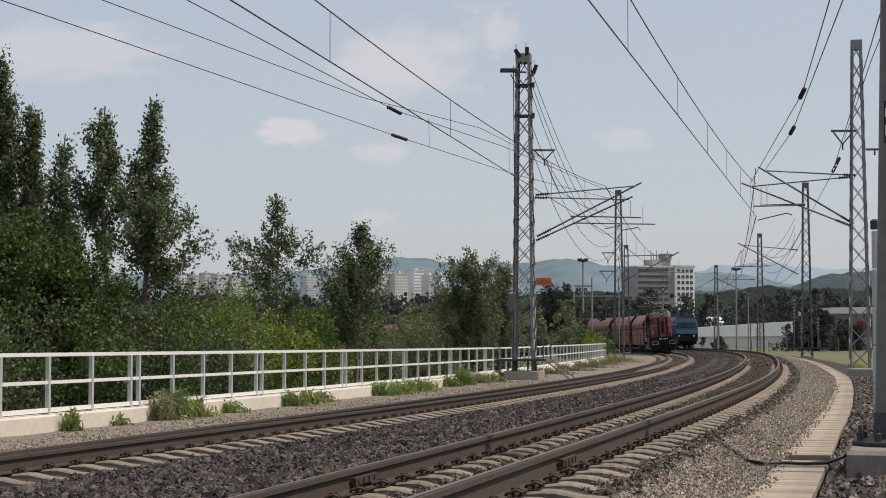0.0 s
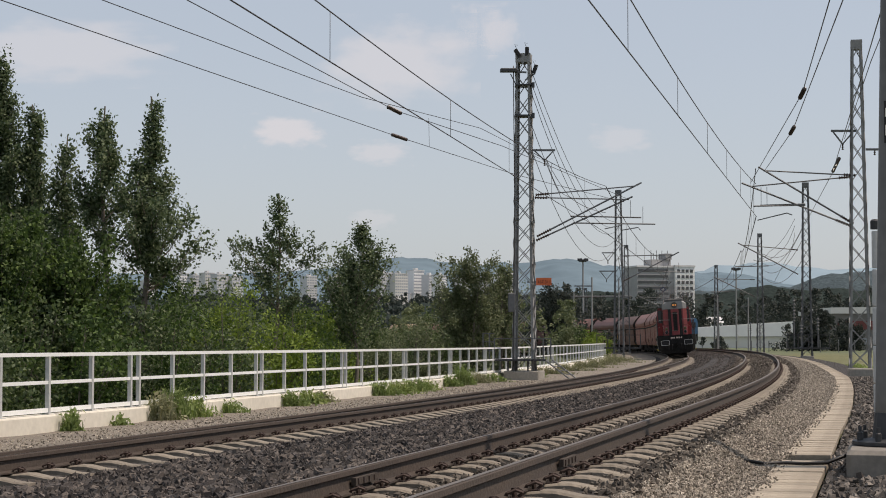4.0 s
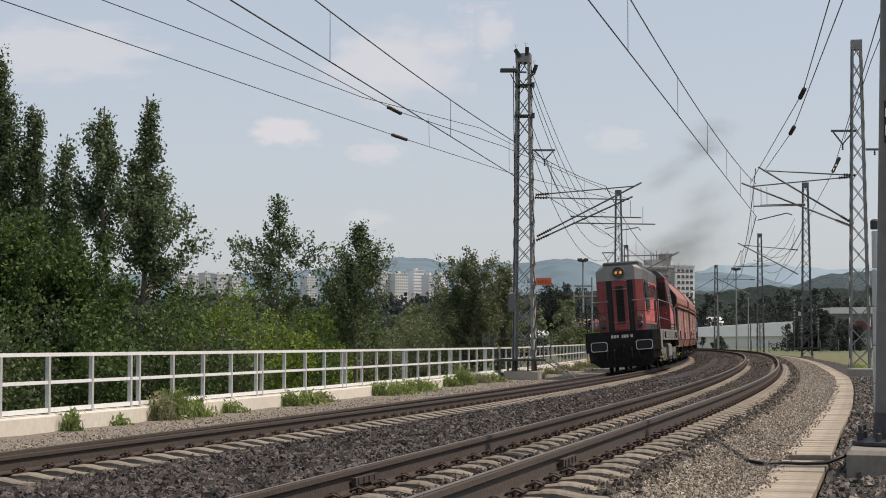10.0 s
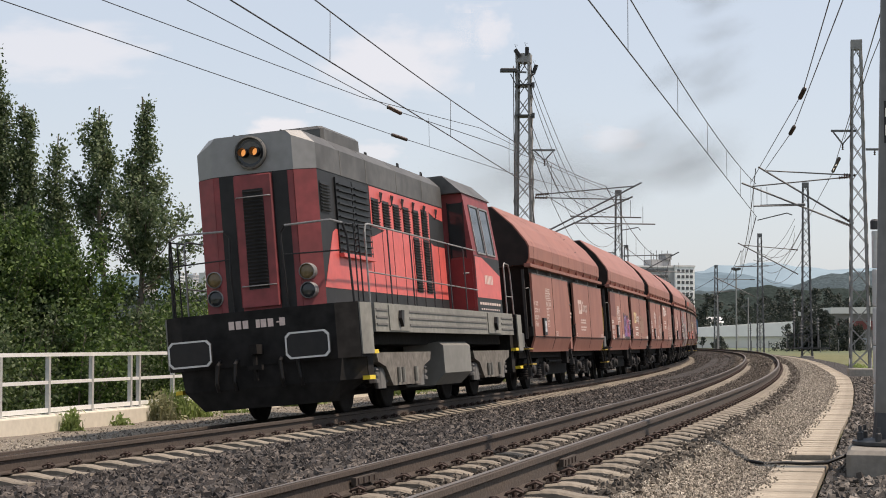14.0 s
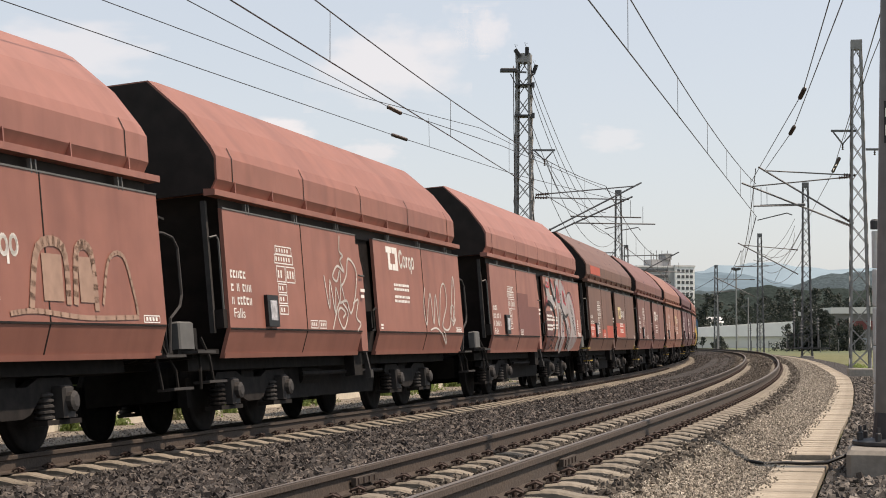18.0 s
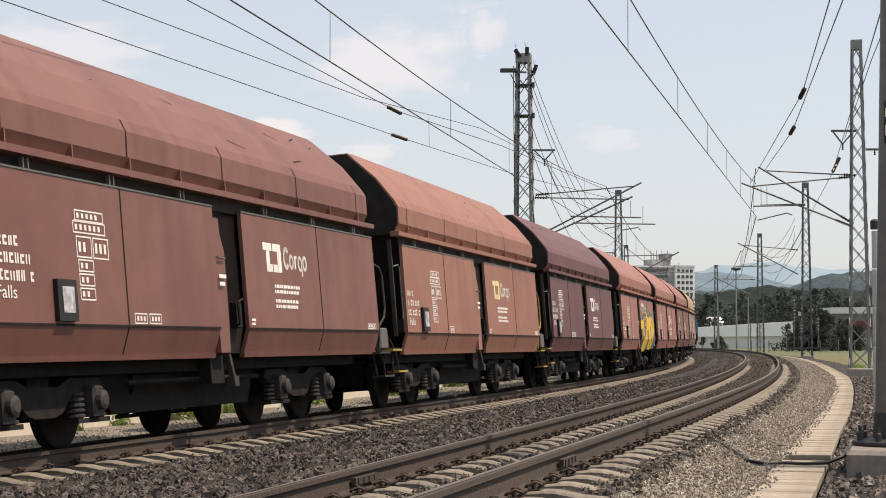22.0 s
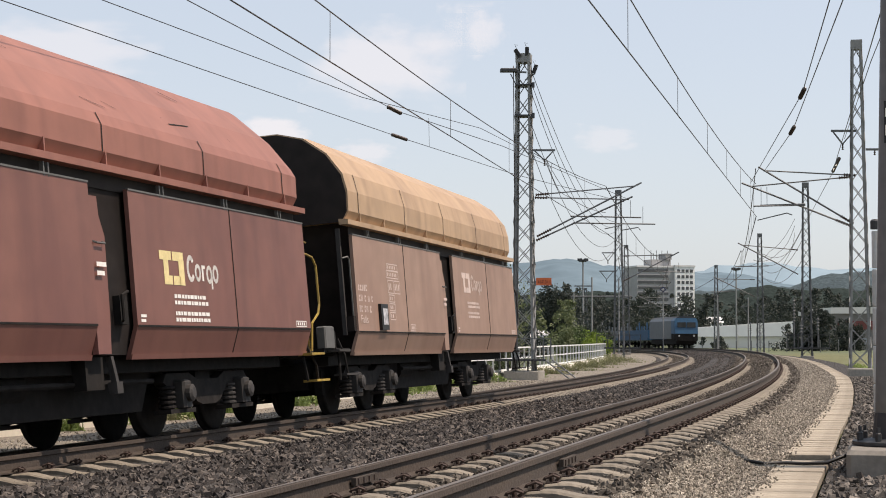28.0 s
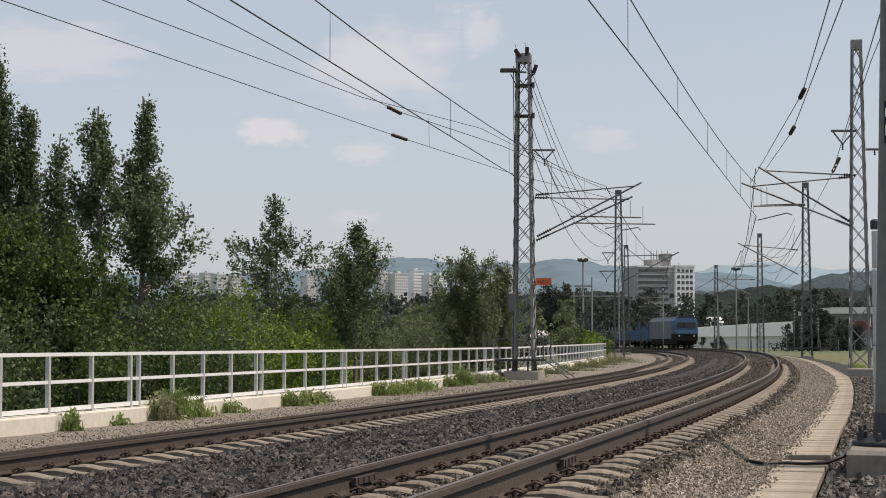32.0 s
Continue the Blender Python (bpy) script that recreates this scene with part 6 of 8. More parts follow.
        part("handrail_post", Mesh().tube([(6.1, sy * 1.36, 2.8), (6.05, sy * 1.4, 2.6), (6.0, sy * 1.42, 1.63)], 0.018), M["hood_black"], t)
        part("handrail_bar", Mesh().tube([(6.14, sy * 0.42, 2.42), (6.12, sy * 1.38, 2.4)], 0.012, 5), M["hood_black"], t)
        for x in (5.85, 5.6):
            part("handrail_post", Mesh().tube([(x, sy * 1.45, 1.57), (x, sy * 1.45, 2.8)], 0.013, 5), M["hood_black"], t)
        part("handrail_bar", Mesh().tube([(6.05, sy * 1.4, 2.78), (5.3, sy * 1.46, 2.8)], 0.014, 5), M["hood_black"], t)
        part("handrail", Mesh().tube([(5.3, sy * 1.46, 1.15), (5.3, sy * 1.46, 2.7), (5.24, sy * 1.46, 2.82), (5.1, sy * 1.46, 2.84), (-2.4, sy * 1.45, 2.82)], 0.015), M["handrail"], t, "pale side handrail")
        part("handrail_bar", Mesh().tube([(5.28, sy * 1.46, 2.1), (-2.4, sy * 1.45, 2.05)], 0.012, 5), M["handrail"], t)
        for x in (4.0, 2.6, 1.2, -0.1, -1.3):
            part("handrail_post", Mesh().tube([(x, sy * 1.46, 1.5), (x, sy * 1.46, 2.83)], 0.013, 5), M["dark_steel"], t)
        part("handrail", Mesh().tube([(-5.0, sy * 1.46, 1.57), (-5.0, sy * 1.46, 2.6), (-5.1, sy * 1.46, 2.7), (-5.5, sy * 1.46, 2.68), (-5.62, sy * 1.46, 2.5), (-5.75, sy * 1.46, 0.9)], 0.016), M["handrail"], t)
        part("handrail_bar", Mesh().tube([(-5.0, sy * 1.46, 2.0), (-5.65, sy * 1.46, 2.0)], 0.012, 5), M["handrail"], t)
        # fuel tank box, sand boxes, steps
        part("fuel_tank", Mesh().rings([[(x, sy * 0.75, 1.02), (x, sy * 1.38, 1.05), (x, sy * 1.47, 0.98), (x, sy * 1.47, 0.5), (x, sy * 1.25, 0.3), (x, sy * 0.75, 0.3)] for x in (0.92, -1.18)]), M["tank_grey"], t, "grey fuel tank")
        for e in (1, -1):
            for z, x in ((0.48, 5.72), (0.86, 5.42)):
                part("step", Mesh().box(e * x - 0.15, e * x + 0.15, sy * 1.42, sy * 1.53, z, z + 0.06), M["yellow"], t, "yellow step edge")
            part("step_well", Mesh().box(e * 5.4 - 0.15, e * 5.4 + 0.15, sy * 1.15, sy * 1.42, 0.42, 1.19), M["under"], t)
    wh = []
    for x in (3.35, -3.35):
        wh += bogie(t, x, 2.4, 0.5, M["under"])
        for sy in (1, -1):
            f = Mesh().rings([[(x - 1.7, sy * y, 0.88), (x + 1.7, sy * y, 0.88), (x + 1.62, sy * y, 0.74), (x + 1.2, sy * y, 0.66), (x + 0.85, sy * y, 0.36), (x - 0.85, sy * y, 0.36), (x - 1.2, sy * y, 0.66), (x - 1.62, sy * y, 0.74)] for y in (1.3, 1.42)])
            part("bogie_side", f, M["bogie"], t, "dusty grey bogie side frame")
            for dx in (-0.5, 0.3, 0.55):
                part("damper", Mesh().tube([(x + dx, sy * 1.45, 0.4), (x + dx, sy * 1.45, 0.64)], 0.035, 8), M["skirt_grey"], t)
            for dx in (-1.2, 1.2):
                part("axle_box", Mesh().chamfer_box(-0.17, 0.17, -0.06, 0.06, -0.17, 0.17, 0.04, pose(x + dx, sy * 1.3, 0.5)), M["frame_grey"], t)
                for k in (-0.3, 0.3):
                    part("spring", Mesh().lathe([(0.08, 0), (0.08, 0.05), (0.055, 0.055), (0.055, 0.1), (0.08, 0.105), (0.08, 0.155), (0.055, 0.16), (0.08, 0.2), (0.05, 0.24)], pose(x + dx + k, sy * 1.3, 0.42), 8), M["frame_grey"], t)
    return t, wh


M["hood_black"] = mat("hood_dark_grey", (0.013, 0.013, 0.0135), 0.55, 0, 0.3, 6, 1.0, 0.04, (0.035, 0.032, 0.03), spec=0.35)
M["skirt_grey"] = mat("skirt_grey", (0.2, 0.195, 0.17), 0.6, 0, 0.2, 8, 1.0, 0.04, (0.08, 0.075, 0.067), amount=0.6)
M["tank_grey"] = mat("tank_grey", (0.19, 0.186, 0.166), 0.55, 0, 0.12, 6, 1.0, 0.04, (0.1, 0.095, 0.085))
# darker copy of the side red; shade of front and cab is in the colour
M["front_red"] = mat("front_red_shaded", (0.23, 0.04, 0.042), 0.55, 0, 0.2, 6, 1.1, 0.04, (0.12, 0.024, 0.025), amount=0.6)
M["dark_red"] = mat("dark_red", (0.22, 0.02, 0.022), 0.45, 0, 0.1, 6, 0.9)
M["amber_glass"] = mat("amber_glass", (0.12, 0.08, 0.035), 0.12, 0, 0.2, 10, 2)
loco, loco_wheels = make_loco()


# ---- trees ----
TREES = []


def crown_leaves(centres, radii, n, size, r):
    """n leaves of four corners spread through clumps."""
    k = r.integers(0, len(centres), n)
    d = r.normal(size=(n, 3))
    d /= np.linalg.norm(d, axis=1)[:, None]
    p = centres[k] + d * (radii[k] * r.random(n) ** 0.45)[:, None] * np.array([1, 1, 0.9])
    a = r.normal(size=(n, 3))
    a /= np.linalg.norm(a, axis=1)[:, None]
    b = np.cross(a, r.normal(size=(n, 3)))
    b /= np.linalg.norm(b, axis=1)[:, None]
    s = size * r.uniform(0.6, 1.3, n)[:, None]
    v = np.stack([p - a * s, p + b * s * 0.62, p + a * s, p - b * s * 0.62], 1)
    return v.reshape(-1, 3), np.arange(n * 4).reshape(n, 4)


def tree(x, y, z, height, width, seed, n, leaf, mat_leaf, label, name="tree", low=0.15, peak=0.35, rise=0.9, trunks=1, branches=60, clump=0.26, sharp=0.8, tips=1.0, category="tree"):
    """A tree: leaning trunks, limbs that climb outwards, twigs, and leaves along them. peak: where the crown is widest; rise: how steeply the limbs climb."""
    r = np.random.default_rng(seed)
    t = thing(name, pose(x, y, z), label, category)
    wood = Mesh()
    A, B, C, W = [], [], [], []
    for k in range(trunks):
        lean = r.uniform(-0.5, 0.5, 2) * width * 0.35 if trunks > 1 else r.uniform(-0.03, 0.03, 2) * height
        h = height * (1 if k == 0 else r.uniform(0.78, 0.96))
        pts = [Vector((lean[0] * (i / 8) ** 0.8, lean[1] * (i / 8) ** 0.8, h * i / 8)) + Vector((*r.normal(0, 0.008 * height, 2), 0)) * (0 < i < 8) for i in range(9)]
        wood.tube(pts, 0.0125 * height, 8, 0.002 * height)
        nb = branches // trunks
        for j in range(nb):
            u = low + (0.97 - low) * ((j + r.random()) / nb)
            i = min(7, int(u * 8))
            base = pts[i].lerp(pts[i + 1], u * 8 - i)
            v = (u - low) / (1 - low)
            prof = (v / peak) ** 0.6 if v < peak else max(0.0, (1 - (v - peak) / (1 - peak))) ** sharp
            L = width / 2 * max(0.1, prof) * (r.uniform(0.75, 1.12) if tips < 1 else r.uniform(0.55, 1.15))
            a = r.uniform(0, 2 * math.pi)
            out = Vector((math.cos(a), math.sin(a), 0))
            mid = base + out * L * 0.55 + Vector((0, 0, L * rise * 0.45))
            tip = base + out * L * 0.95 + Vector((0, 0, L * rise * 1.15))
            wood.tube([base, mid, tip], 0.004 * height * (1.1 - u) + 0.006, 4, 0.004)
            A.append(base[:]), B.append(mid[:]), C.append(tip[:]), W.append(L + 0.12 * width)
            for _ in range(2):
                q = base.lerp(mid, r.uniform(0.5, 1.0))
                e = q + Vector(r.normal(0, 1, 3)) * L * 0.28 + Vector((0, 0, L * 0.22 * rise))
                A.append(q[:]), B.append(q.lerp(e, 0.5)[:]), C.append(e[:]), W.append(L * 0.7)
    A, B, C, W = (np.array(q) for q in (A, B, C, W))
    # leaves sit in small clumps along the limbs
    nc = n // 22
    k = r.choice(len(A), nc, p=W / W.sum())
    u = (0.12 + 0.88 * r.random(nc) ** tips)[:, None]
    c = A[k] * (1 - u) ** 2 + 2 * B[k] * u * (1 - u) + C[k] * u ** 2
    cr = clump * r.uniform(0.5, 1.3, nc)
    k = np.sort(r.integers(0, nc, n))
    p = c[k] + np.clip(r.normal(0, 1, (n, 3)), -1.5, 1.5) * cr[k][:, None] * np.array([0.55, 0.55, 0.7])
    a = r.normal(size=(n, 3))
    a /= np.linalg.norm(a, axis=1)[:, None]
    b = np.cross(a, r.normal(size=(n, 3)))
    b /= np.linalg.norm(b, axis=1)[:, None]
    s = leaf * r.uniform(0.6, 1.35, n)[:, None]
    v = np.stack([p - a * s, p + b * s * 0.6, p + a * s, p - b * s * 0.6], 1).reshape(-1, 3)
    part("trunk", wood, M["bark"], t)
    TREES.append((t, pose(x, y, z), r.uniform(0, 6.28), r.uniform(0.25, 0.45)))
    part("crown", arrays("crown", v, np.arange(n * 4).reshape(n, 4), mat_leaf), None, t)
    return t


def bush(x, y, z, rx, rz, seed, n, leaf, mat_leaf, label, name="bush"):
    r = np.random.default_rng(seed)
    t = thing(name, pose(x, y, z), label, "bush")
    st = Mesh()
    cs, rs = [], []
    for k in range(16):
        a, u = r.uniform(0, 6.28), r.uniform(0.1, 1)
        q = Vector((math.cos(a) * rx * u, math.sin(a) * rx * u * 0.8, rz * (1 - 0.55 * u * u) * r.uniform(0.55, 1.05)))
        st.tube([(0, 0, 0), q * 0.5 + Vector((0, 0, 0.1 * rz)), q], 0.03, 4, 0.008)
        for w in (1.0, 0.62, 0.3):
            cs.append((q * w + Vector(r.normal(0, 0.12 * rx, 3)))[:])
            rs.append(rx * r.uniform(0.22, 0.42))
    part("stem", st, M["bark"], t)
    v, f = crown_leaves(np.array(cs), np.array(rs), n, leaf, r)
    part("foliage", arrays("foliage", v, f, mat_leaf), None, t)
    return t


LEAF = dict(
    dark=leaf_mat("poplar_leaf", (0.04, 0.068, 0.028), (0.082, 0.122, 0.05), (0.2, 0.245, 0.135)),
    green=leaf_mat("green_leaf", (0.03, 0.055, 0.016), (0.056, 0.092, 0.026), (0.115, 0.155, 0.052)),
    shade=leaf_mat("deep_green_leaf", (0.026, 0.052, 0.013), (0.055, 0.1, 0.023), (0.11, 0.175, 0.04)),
    light=leaf_mat("light_leaf", (0.1, 0.16, 0.02), (0.16, 0.23, 0.032), (0.22, 0.29, 0.05)),
    # far and hazy: distance haze is mixed into the leaf greens
    far=leaf_mat("far_leaf_hazed", (0.038, 0.052, 0.044), (0.055, 0.073, 0.062), (0.085, 0.105, 0.09)),
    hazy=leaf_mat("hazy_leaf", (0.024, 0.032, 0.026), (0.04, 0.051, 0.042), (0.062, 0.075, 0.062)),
    olive=leaf_mat("olive_leaf", (0.08, 0.105, 0.045), (0.125, 0.15, 0.07), (0.19, 0.215, 0.115)),
)

# trees behind the parapet, rooted on the falling bank
tree(-12.1, 48, -3.0, 11.9, 4.6, 11, 60000, 0.049, LEAF["dark"], "tall dark green poplar with dense foliage", low=0.05, branches=130, peak=0.3, sharp=1.05)
tree(-11.2, 47.5, -3.0, 10.35, 3.0, 12, 34000, 0.049, LEAF["dark"], "slender dark green poplar among others", low=0.08, branches=85, peak=0.3, sharp=1.05)
tree(-10.45, 47, -2.9, 9.3, 2.6, 13, 25000, 0.049, LEAF["dark"], "slender dark green poplar in a thicket", low=0.08, branches=70, peak=0.3, sharp=0.95)
tree(-9.15, 46.0, -2.7, 9.75, 2.1, 14, 7600, 0.05, LEAF["dark"], "slender poplar with a pale trunk and a gap below its crown", low=0.56, branches=32, peak=0.25, sharp=1.0, rise=1.3, tips=0.7, clump=0.24)
tree(-7.75, 45.0, -2.6, 9.8, 3.9, 15, 14500, 0.05, LEAF["dark"], "pointed poplar with a pale slender trunk", low=0.46, branches=60, peak=0.06, sharp=1.5, rise=0.65, tips=0.75, clump=0.23)
tree(-10.9, 41, -2.4, 6.2, 4.2, 20, 30000, 0.058, LEAF["shade"], "broad green willow before the poplars", low=0.05, trunks=4, branches=90, peak=0.4, sharp=0.45, rise=1.0, tips=0.7)
tree(-9.2, 41.5, -2.4, 5.5, 3.6, 21, 26000, 0.056, LEAF["shade"], "dense green bushy tree before the poplars", low=0.05, trunks=4, branches=80, peak=0.4, sharp=0.45, rise=1.0, tips=0.7)
tree(-12.6, 42, -2.4, 6.6, 4.2, 22, 26000, 0.058, LEAF["shade"], "dense green bushy tree at the bank", low=0.05, trunks=4, branches=80, peak=0.4, sharp=0.45, rise=1.0, tips=0.7)
tree(-5.25, 55, -2.6, 8.1, 4.3, 16, 6200, 0.05, LEAF["dark"], "airy pointed young tree with thin branches", low=0.5, branches=36, peak=0.2, sharp=1.7, rise=0.7, tips=0.75, clump=0.22)
tree(-2.9, 58, -2.6, 7.3, 3.5, 17, 12500, 0.05, LEAF["dark"], "dense young tree with upright twigs", low=0.42, branches=62, peak=0.22, sharp=1.15, rise=1.0, tips=0.75)
tree(0.95, 76, -2.8, 7.2, 4.2, 18, 24700, 0.057, LEAF["olive"], "bushy round-topped tree beyond the railing", low=0.1, trunks=3, branches=80, peak=0.4, sharp=0.5, rise=1.1)
tree(2.95, 82, -2.8, 7.2, 2.9, 19, 14300, 0.057, LEAF["olive"], "narrow tree behind a mast", low=0.1, trunks=2, branches=55, peak=0.4, sharp=0.55, rise=1.3)
rb = np.random.default_rng(3)
for i in range(46):
    u = i / 45
    s = -6 + 62 * u + rb.uniform(-1, 1)
    o = 13.0 + rb.uniform(0, 3.0) + (i % 2) * 1.8
    p = spot(s, o)
    k = ("green", "green", "light", "olive", "green", "dark")[int(rb.integers(0, 6))]
    if u < 0.2:
        k = ("shade", "green", "shade", "dark")[i % 4]
    if 0.22 < u < 0.7:
        k = ("light", "light", "shade")[i % 3] if 0.47 < u else ("shade", "green", "dark")[i % 3]
    if u > 0.7:
        k = ("olive", "green", "olive")[i % 3]
    top = float(np.interp(u, [0, 0.15, 0.3, 0.5, 0.7, 1], [4.6, 4.5, 4.3, 4.9, 4.5, 3.7])) * rb.uniform(0.8, 1.08)
    bush(p.x, p.y, -2.3, rb.uniform(1.35, 1.95), top, 40 + i, 7200, 0.054, LEAF[k], {"green": "dense green shrub behind the railing", "light": "bright yellow-green shrub behind the railing", "olive": "grey-green shrub behind the railing", "dark": "dark green shrub behind the railing", "shade": "deep green shrub behind the railing"}[k])

for k, (x, y) in enumerate(((12.9, 170), (14.2, 173), (11.6, 168), (16.4, 184), (15.2, 178))):
    bush(x, y, -0.8, 1.7, 2.4 - 0.2 * (k % 2), 140 + k, 4000, 0.11, LEAF[("green", "light", "olive")[k % 3]], "green shrub beyond the end of the railing")


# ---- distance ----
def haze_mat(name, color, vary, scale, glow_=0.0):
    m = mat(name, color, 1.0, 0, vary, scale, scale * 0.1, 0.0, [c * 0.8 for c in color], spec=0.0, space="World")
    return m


def ridge(name, d, points, x0, x1, material, label, step=25, rough_=4, seed=1):
    """A range of hills at distance d: a smooth crest, sloping towards the camera."""
    xs = np.arange(x0, x1 + step, step)
    rg = np.random.default_rng(seed)
    crest = np.interp(xs, [p[0] for p in points], [p[1] for p in points])
    k = np.ones(7) / 7
    crest = np.convolve(np.pad(crest, 3, mode="edge"), k, "valid") + np.array([rough_ * noise.noise(Vector((x * 0.02, seed, 0))) + rough_ * 0.4 * noise.noise(Vector((x * 0.08, seed, 3))) for x in xs])
    rows = [(-0.25, 0.0), (-0.15, 0.5), (-0.06, 0.85), (0, 1.0), (0.12, 0.4)]
    v = [(x, d * (1 + a), -2 + (c + 2) * b + (0 if b in (0, 1) else 0.05 * c * noise.noise(Vector((x * 0.01, a * 20, seed))))) for a, b in rows for x, c in zip(xs, crest)]
    n = len(xs)
    f = [(j * n + i, j * n + i + 1, (j + 1) * n + i + 1, (j + 1) * n + i) for j in range(len(rows) - 1) for i in range(n - 1)]
    tagged(new(name, arrays(name, np.array(v), np.array(f), material, True)), label, "hills", kind="structure")


# distance haze is put into these hill colours, paler and bluer farther off
HILL_PALE = haze_mat("far_hill_haze_blue", (0.235, 0.315, 0.365), 0.05, 0.003)
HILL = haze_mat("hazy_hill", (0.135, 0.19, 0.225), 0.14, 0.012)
HILL2 = haze_mat("wooded_hill_hazed", (0.068, 0.09, 0.098), 0.5, 0.22)
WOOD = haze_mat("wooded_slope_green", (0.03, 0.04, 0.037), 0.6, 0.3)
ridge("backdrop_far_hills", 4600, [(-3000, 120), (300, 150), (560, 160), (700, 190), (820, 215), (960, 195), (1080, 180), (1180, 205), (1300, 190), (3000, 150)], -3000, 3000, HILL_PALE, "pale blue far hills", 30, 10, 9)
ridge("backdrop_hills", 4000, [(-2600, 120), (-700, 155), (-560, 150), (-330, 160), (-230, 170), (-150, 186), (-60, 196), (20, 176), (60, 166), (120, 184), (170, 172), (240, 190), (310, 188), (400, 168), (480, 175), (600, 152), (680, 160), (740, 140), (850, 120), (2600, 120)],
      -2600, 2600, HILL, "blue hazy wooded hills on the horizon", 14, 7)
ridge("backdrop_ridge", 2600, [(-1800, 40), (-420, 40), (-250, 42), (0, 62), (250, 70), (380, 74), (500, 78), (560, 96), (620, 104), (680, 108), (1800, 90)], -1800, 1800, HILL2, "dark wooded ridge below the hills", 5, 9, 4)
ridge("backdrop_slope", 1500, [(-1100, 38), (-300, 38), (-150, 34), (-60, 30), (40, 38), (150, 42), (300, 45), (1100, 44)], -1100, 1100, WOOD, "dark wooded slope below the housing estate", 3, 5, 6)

# walls lightened and panes paled blue-grey: distance haze put into the colours
WALLS = dict(grey=mat("panel_grey", (0.6, 0.6, 0.6), 0.9, 0, 0.05, 0.5, 0.05, space="World"), white=mat("panel_white", (0.8, 0.8, 0.79), 0.9, 0, 0.05, 0.5, 0.05, space="World"),
             cream=mat("panel_cream", (0.64, 0.63, 0.6), 0.9, 0, 0.05, 0.5, 0.05, space="World"))
PANE = mat("hazed_far_pane", (0.3, 0.33, 0.36), 0.3, 0, 0.1, 1, 0.1)


def block_of_flats(x, y, z, w, depth, h, wall, label, storeys=8, bays=8):
    t = thing("apartment_block", pose(x, y, z, 0, 0, 38), label, "apartment block", "blocks of flats in the distance")
    part("wall", Mesh().box(-w / 2, w / 2, 0, depth, -6, h), WALLS[wall], t)
    part("roof", Mesh().box(-w / 2 - 0.3, w / 2 + 0.3, -0.3, depth + 0.3, h, h + 0.9).box(-w * 0.12, w * 0.1, depth * 0.3, depth * 0.7, h + 0.9, h + 3.2), WALLS["grey"], t)
    wn_ = Mesh().box(-0.36 * w / bays, 0.36 * w / bays, -0.12, 0.05, 0, h / storeys * 0.5).data("window", PANE)
    for i in range(storeys):
        for j in range(bays):
            part("window", wn_, None, t, m=pose(-w / 2 + (j + 0.5) * w / bays, 0, (i + 0.35) * h / storeys))


rc = np.random.default_rng(5)
for x, z, w, h, k in ((-300, 50, 12, 28, "white"), (-284, 49, 14, 27, "grey"), (-268, 50, 12, 28, "cream"), (-252, 50, 14, 26, "grey"), (-330, 48, 16, 20, "cream"), (-235, 48, 14, 26, "grey"),
                      (-150, 50, 14, 24, "grey"), (-64, 50, 16, 27, "grey"), (-47, 50, 18, 26, "cream"), (-28, 53, 15, 29, "white"), (-12, 50, 11, 26, "grey"), (0, 50, 11, 25, "white"), (-52, 46, 30, 14, "grey"), (-33, 44, 14, 11, "white"),
                      (54, 50, 12, 26, "grey"), (68, 50, 13, 27, "white"), (82, 50, 12, 25, "grey"), (-120, 50, 14, 24, "cream"), (26, 50, 12, 23, "grey")):
    block_of_flats(x, 2000 + rc.uniform(-30, 30), z, w, 14, h, k, {"grey": "grey", "white": "white", "cream": "cream"}[k] + " concrete panel block of flats on a hillside", 8, max(4, int(w / 3)))


TOWER = mat("tower_grey", (0.33, 0.33, 0.33), 0.9, 0, 0.08, 0.6, 0.05, space="World")
DARK_PANE = mat("tower_pane", (0.06, 0.065, 0.07), 0.3, 0, 0.1, 1, 0.1)


def make_tower():
    t = thing("tower_block", pose(107, 850, -1, 0, 0, 20), "grey and white slab high-rise with a roof structure", "apartment block")
    # wider grey wing with long bands, and the white wing with separate windows
    part("wall", Mesh().box(-13.5, 6.5, 0, 14, 0, 37.5), TOWER, t, "grey wing")
    part("wall", Mesh().box(6.5, 17, -1.5, 12, 0, 37.9), WALLS["white"], t, "white wing")
    part("roof", Mesh().box(-13.8, 6.5, -0.3, 14.3, 37.5, 38.3).box(6.3, 17.3, -1.8, 12.3, 37.9, 38.7), WALLS["grey"], t)
    part("roof_house", Mesh().box(-4.5, 6.3, 3, 11, 38.3, 41.5).box(3.2, 6.3, 2, 10, 41.5, 44.5), TOWER, t)
    a = Mesh()
    for x in (-4, -2.5, -1, 0.5, 2, 3.5, 5, 6):
        a.bar((x, 4, 41.5), (x, 4, 44 + (x * 7 % 3)), 0.2)
    part("aerial", a, M["dark_steel"], t)
    band = Mesh().box(-13, 3.2, -0.25, 0.1, 0, 1.25).data("window", DARK_PANE)
    pane = Mesh().box(-0.75, 0.75, -0.2, 0.1, 0, 1.5).data("window", DARK_PANE)
    for i in range(13):
        part("window", band, None, t, m=pose(0, 0, 1.5 + i * 2.82))
        for x in (8.2, 10.6, 12.9, 15.2):
            part("window", pane, None, t, m=pose(x, -1.5, 1.3 + i * 2.82))


make_tower()


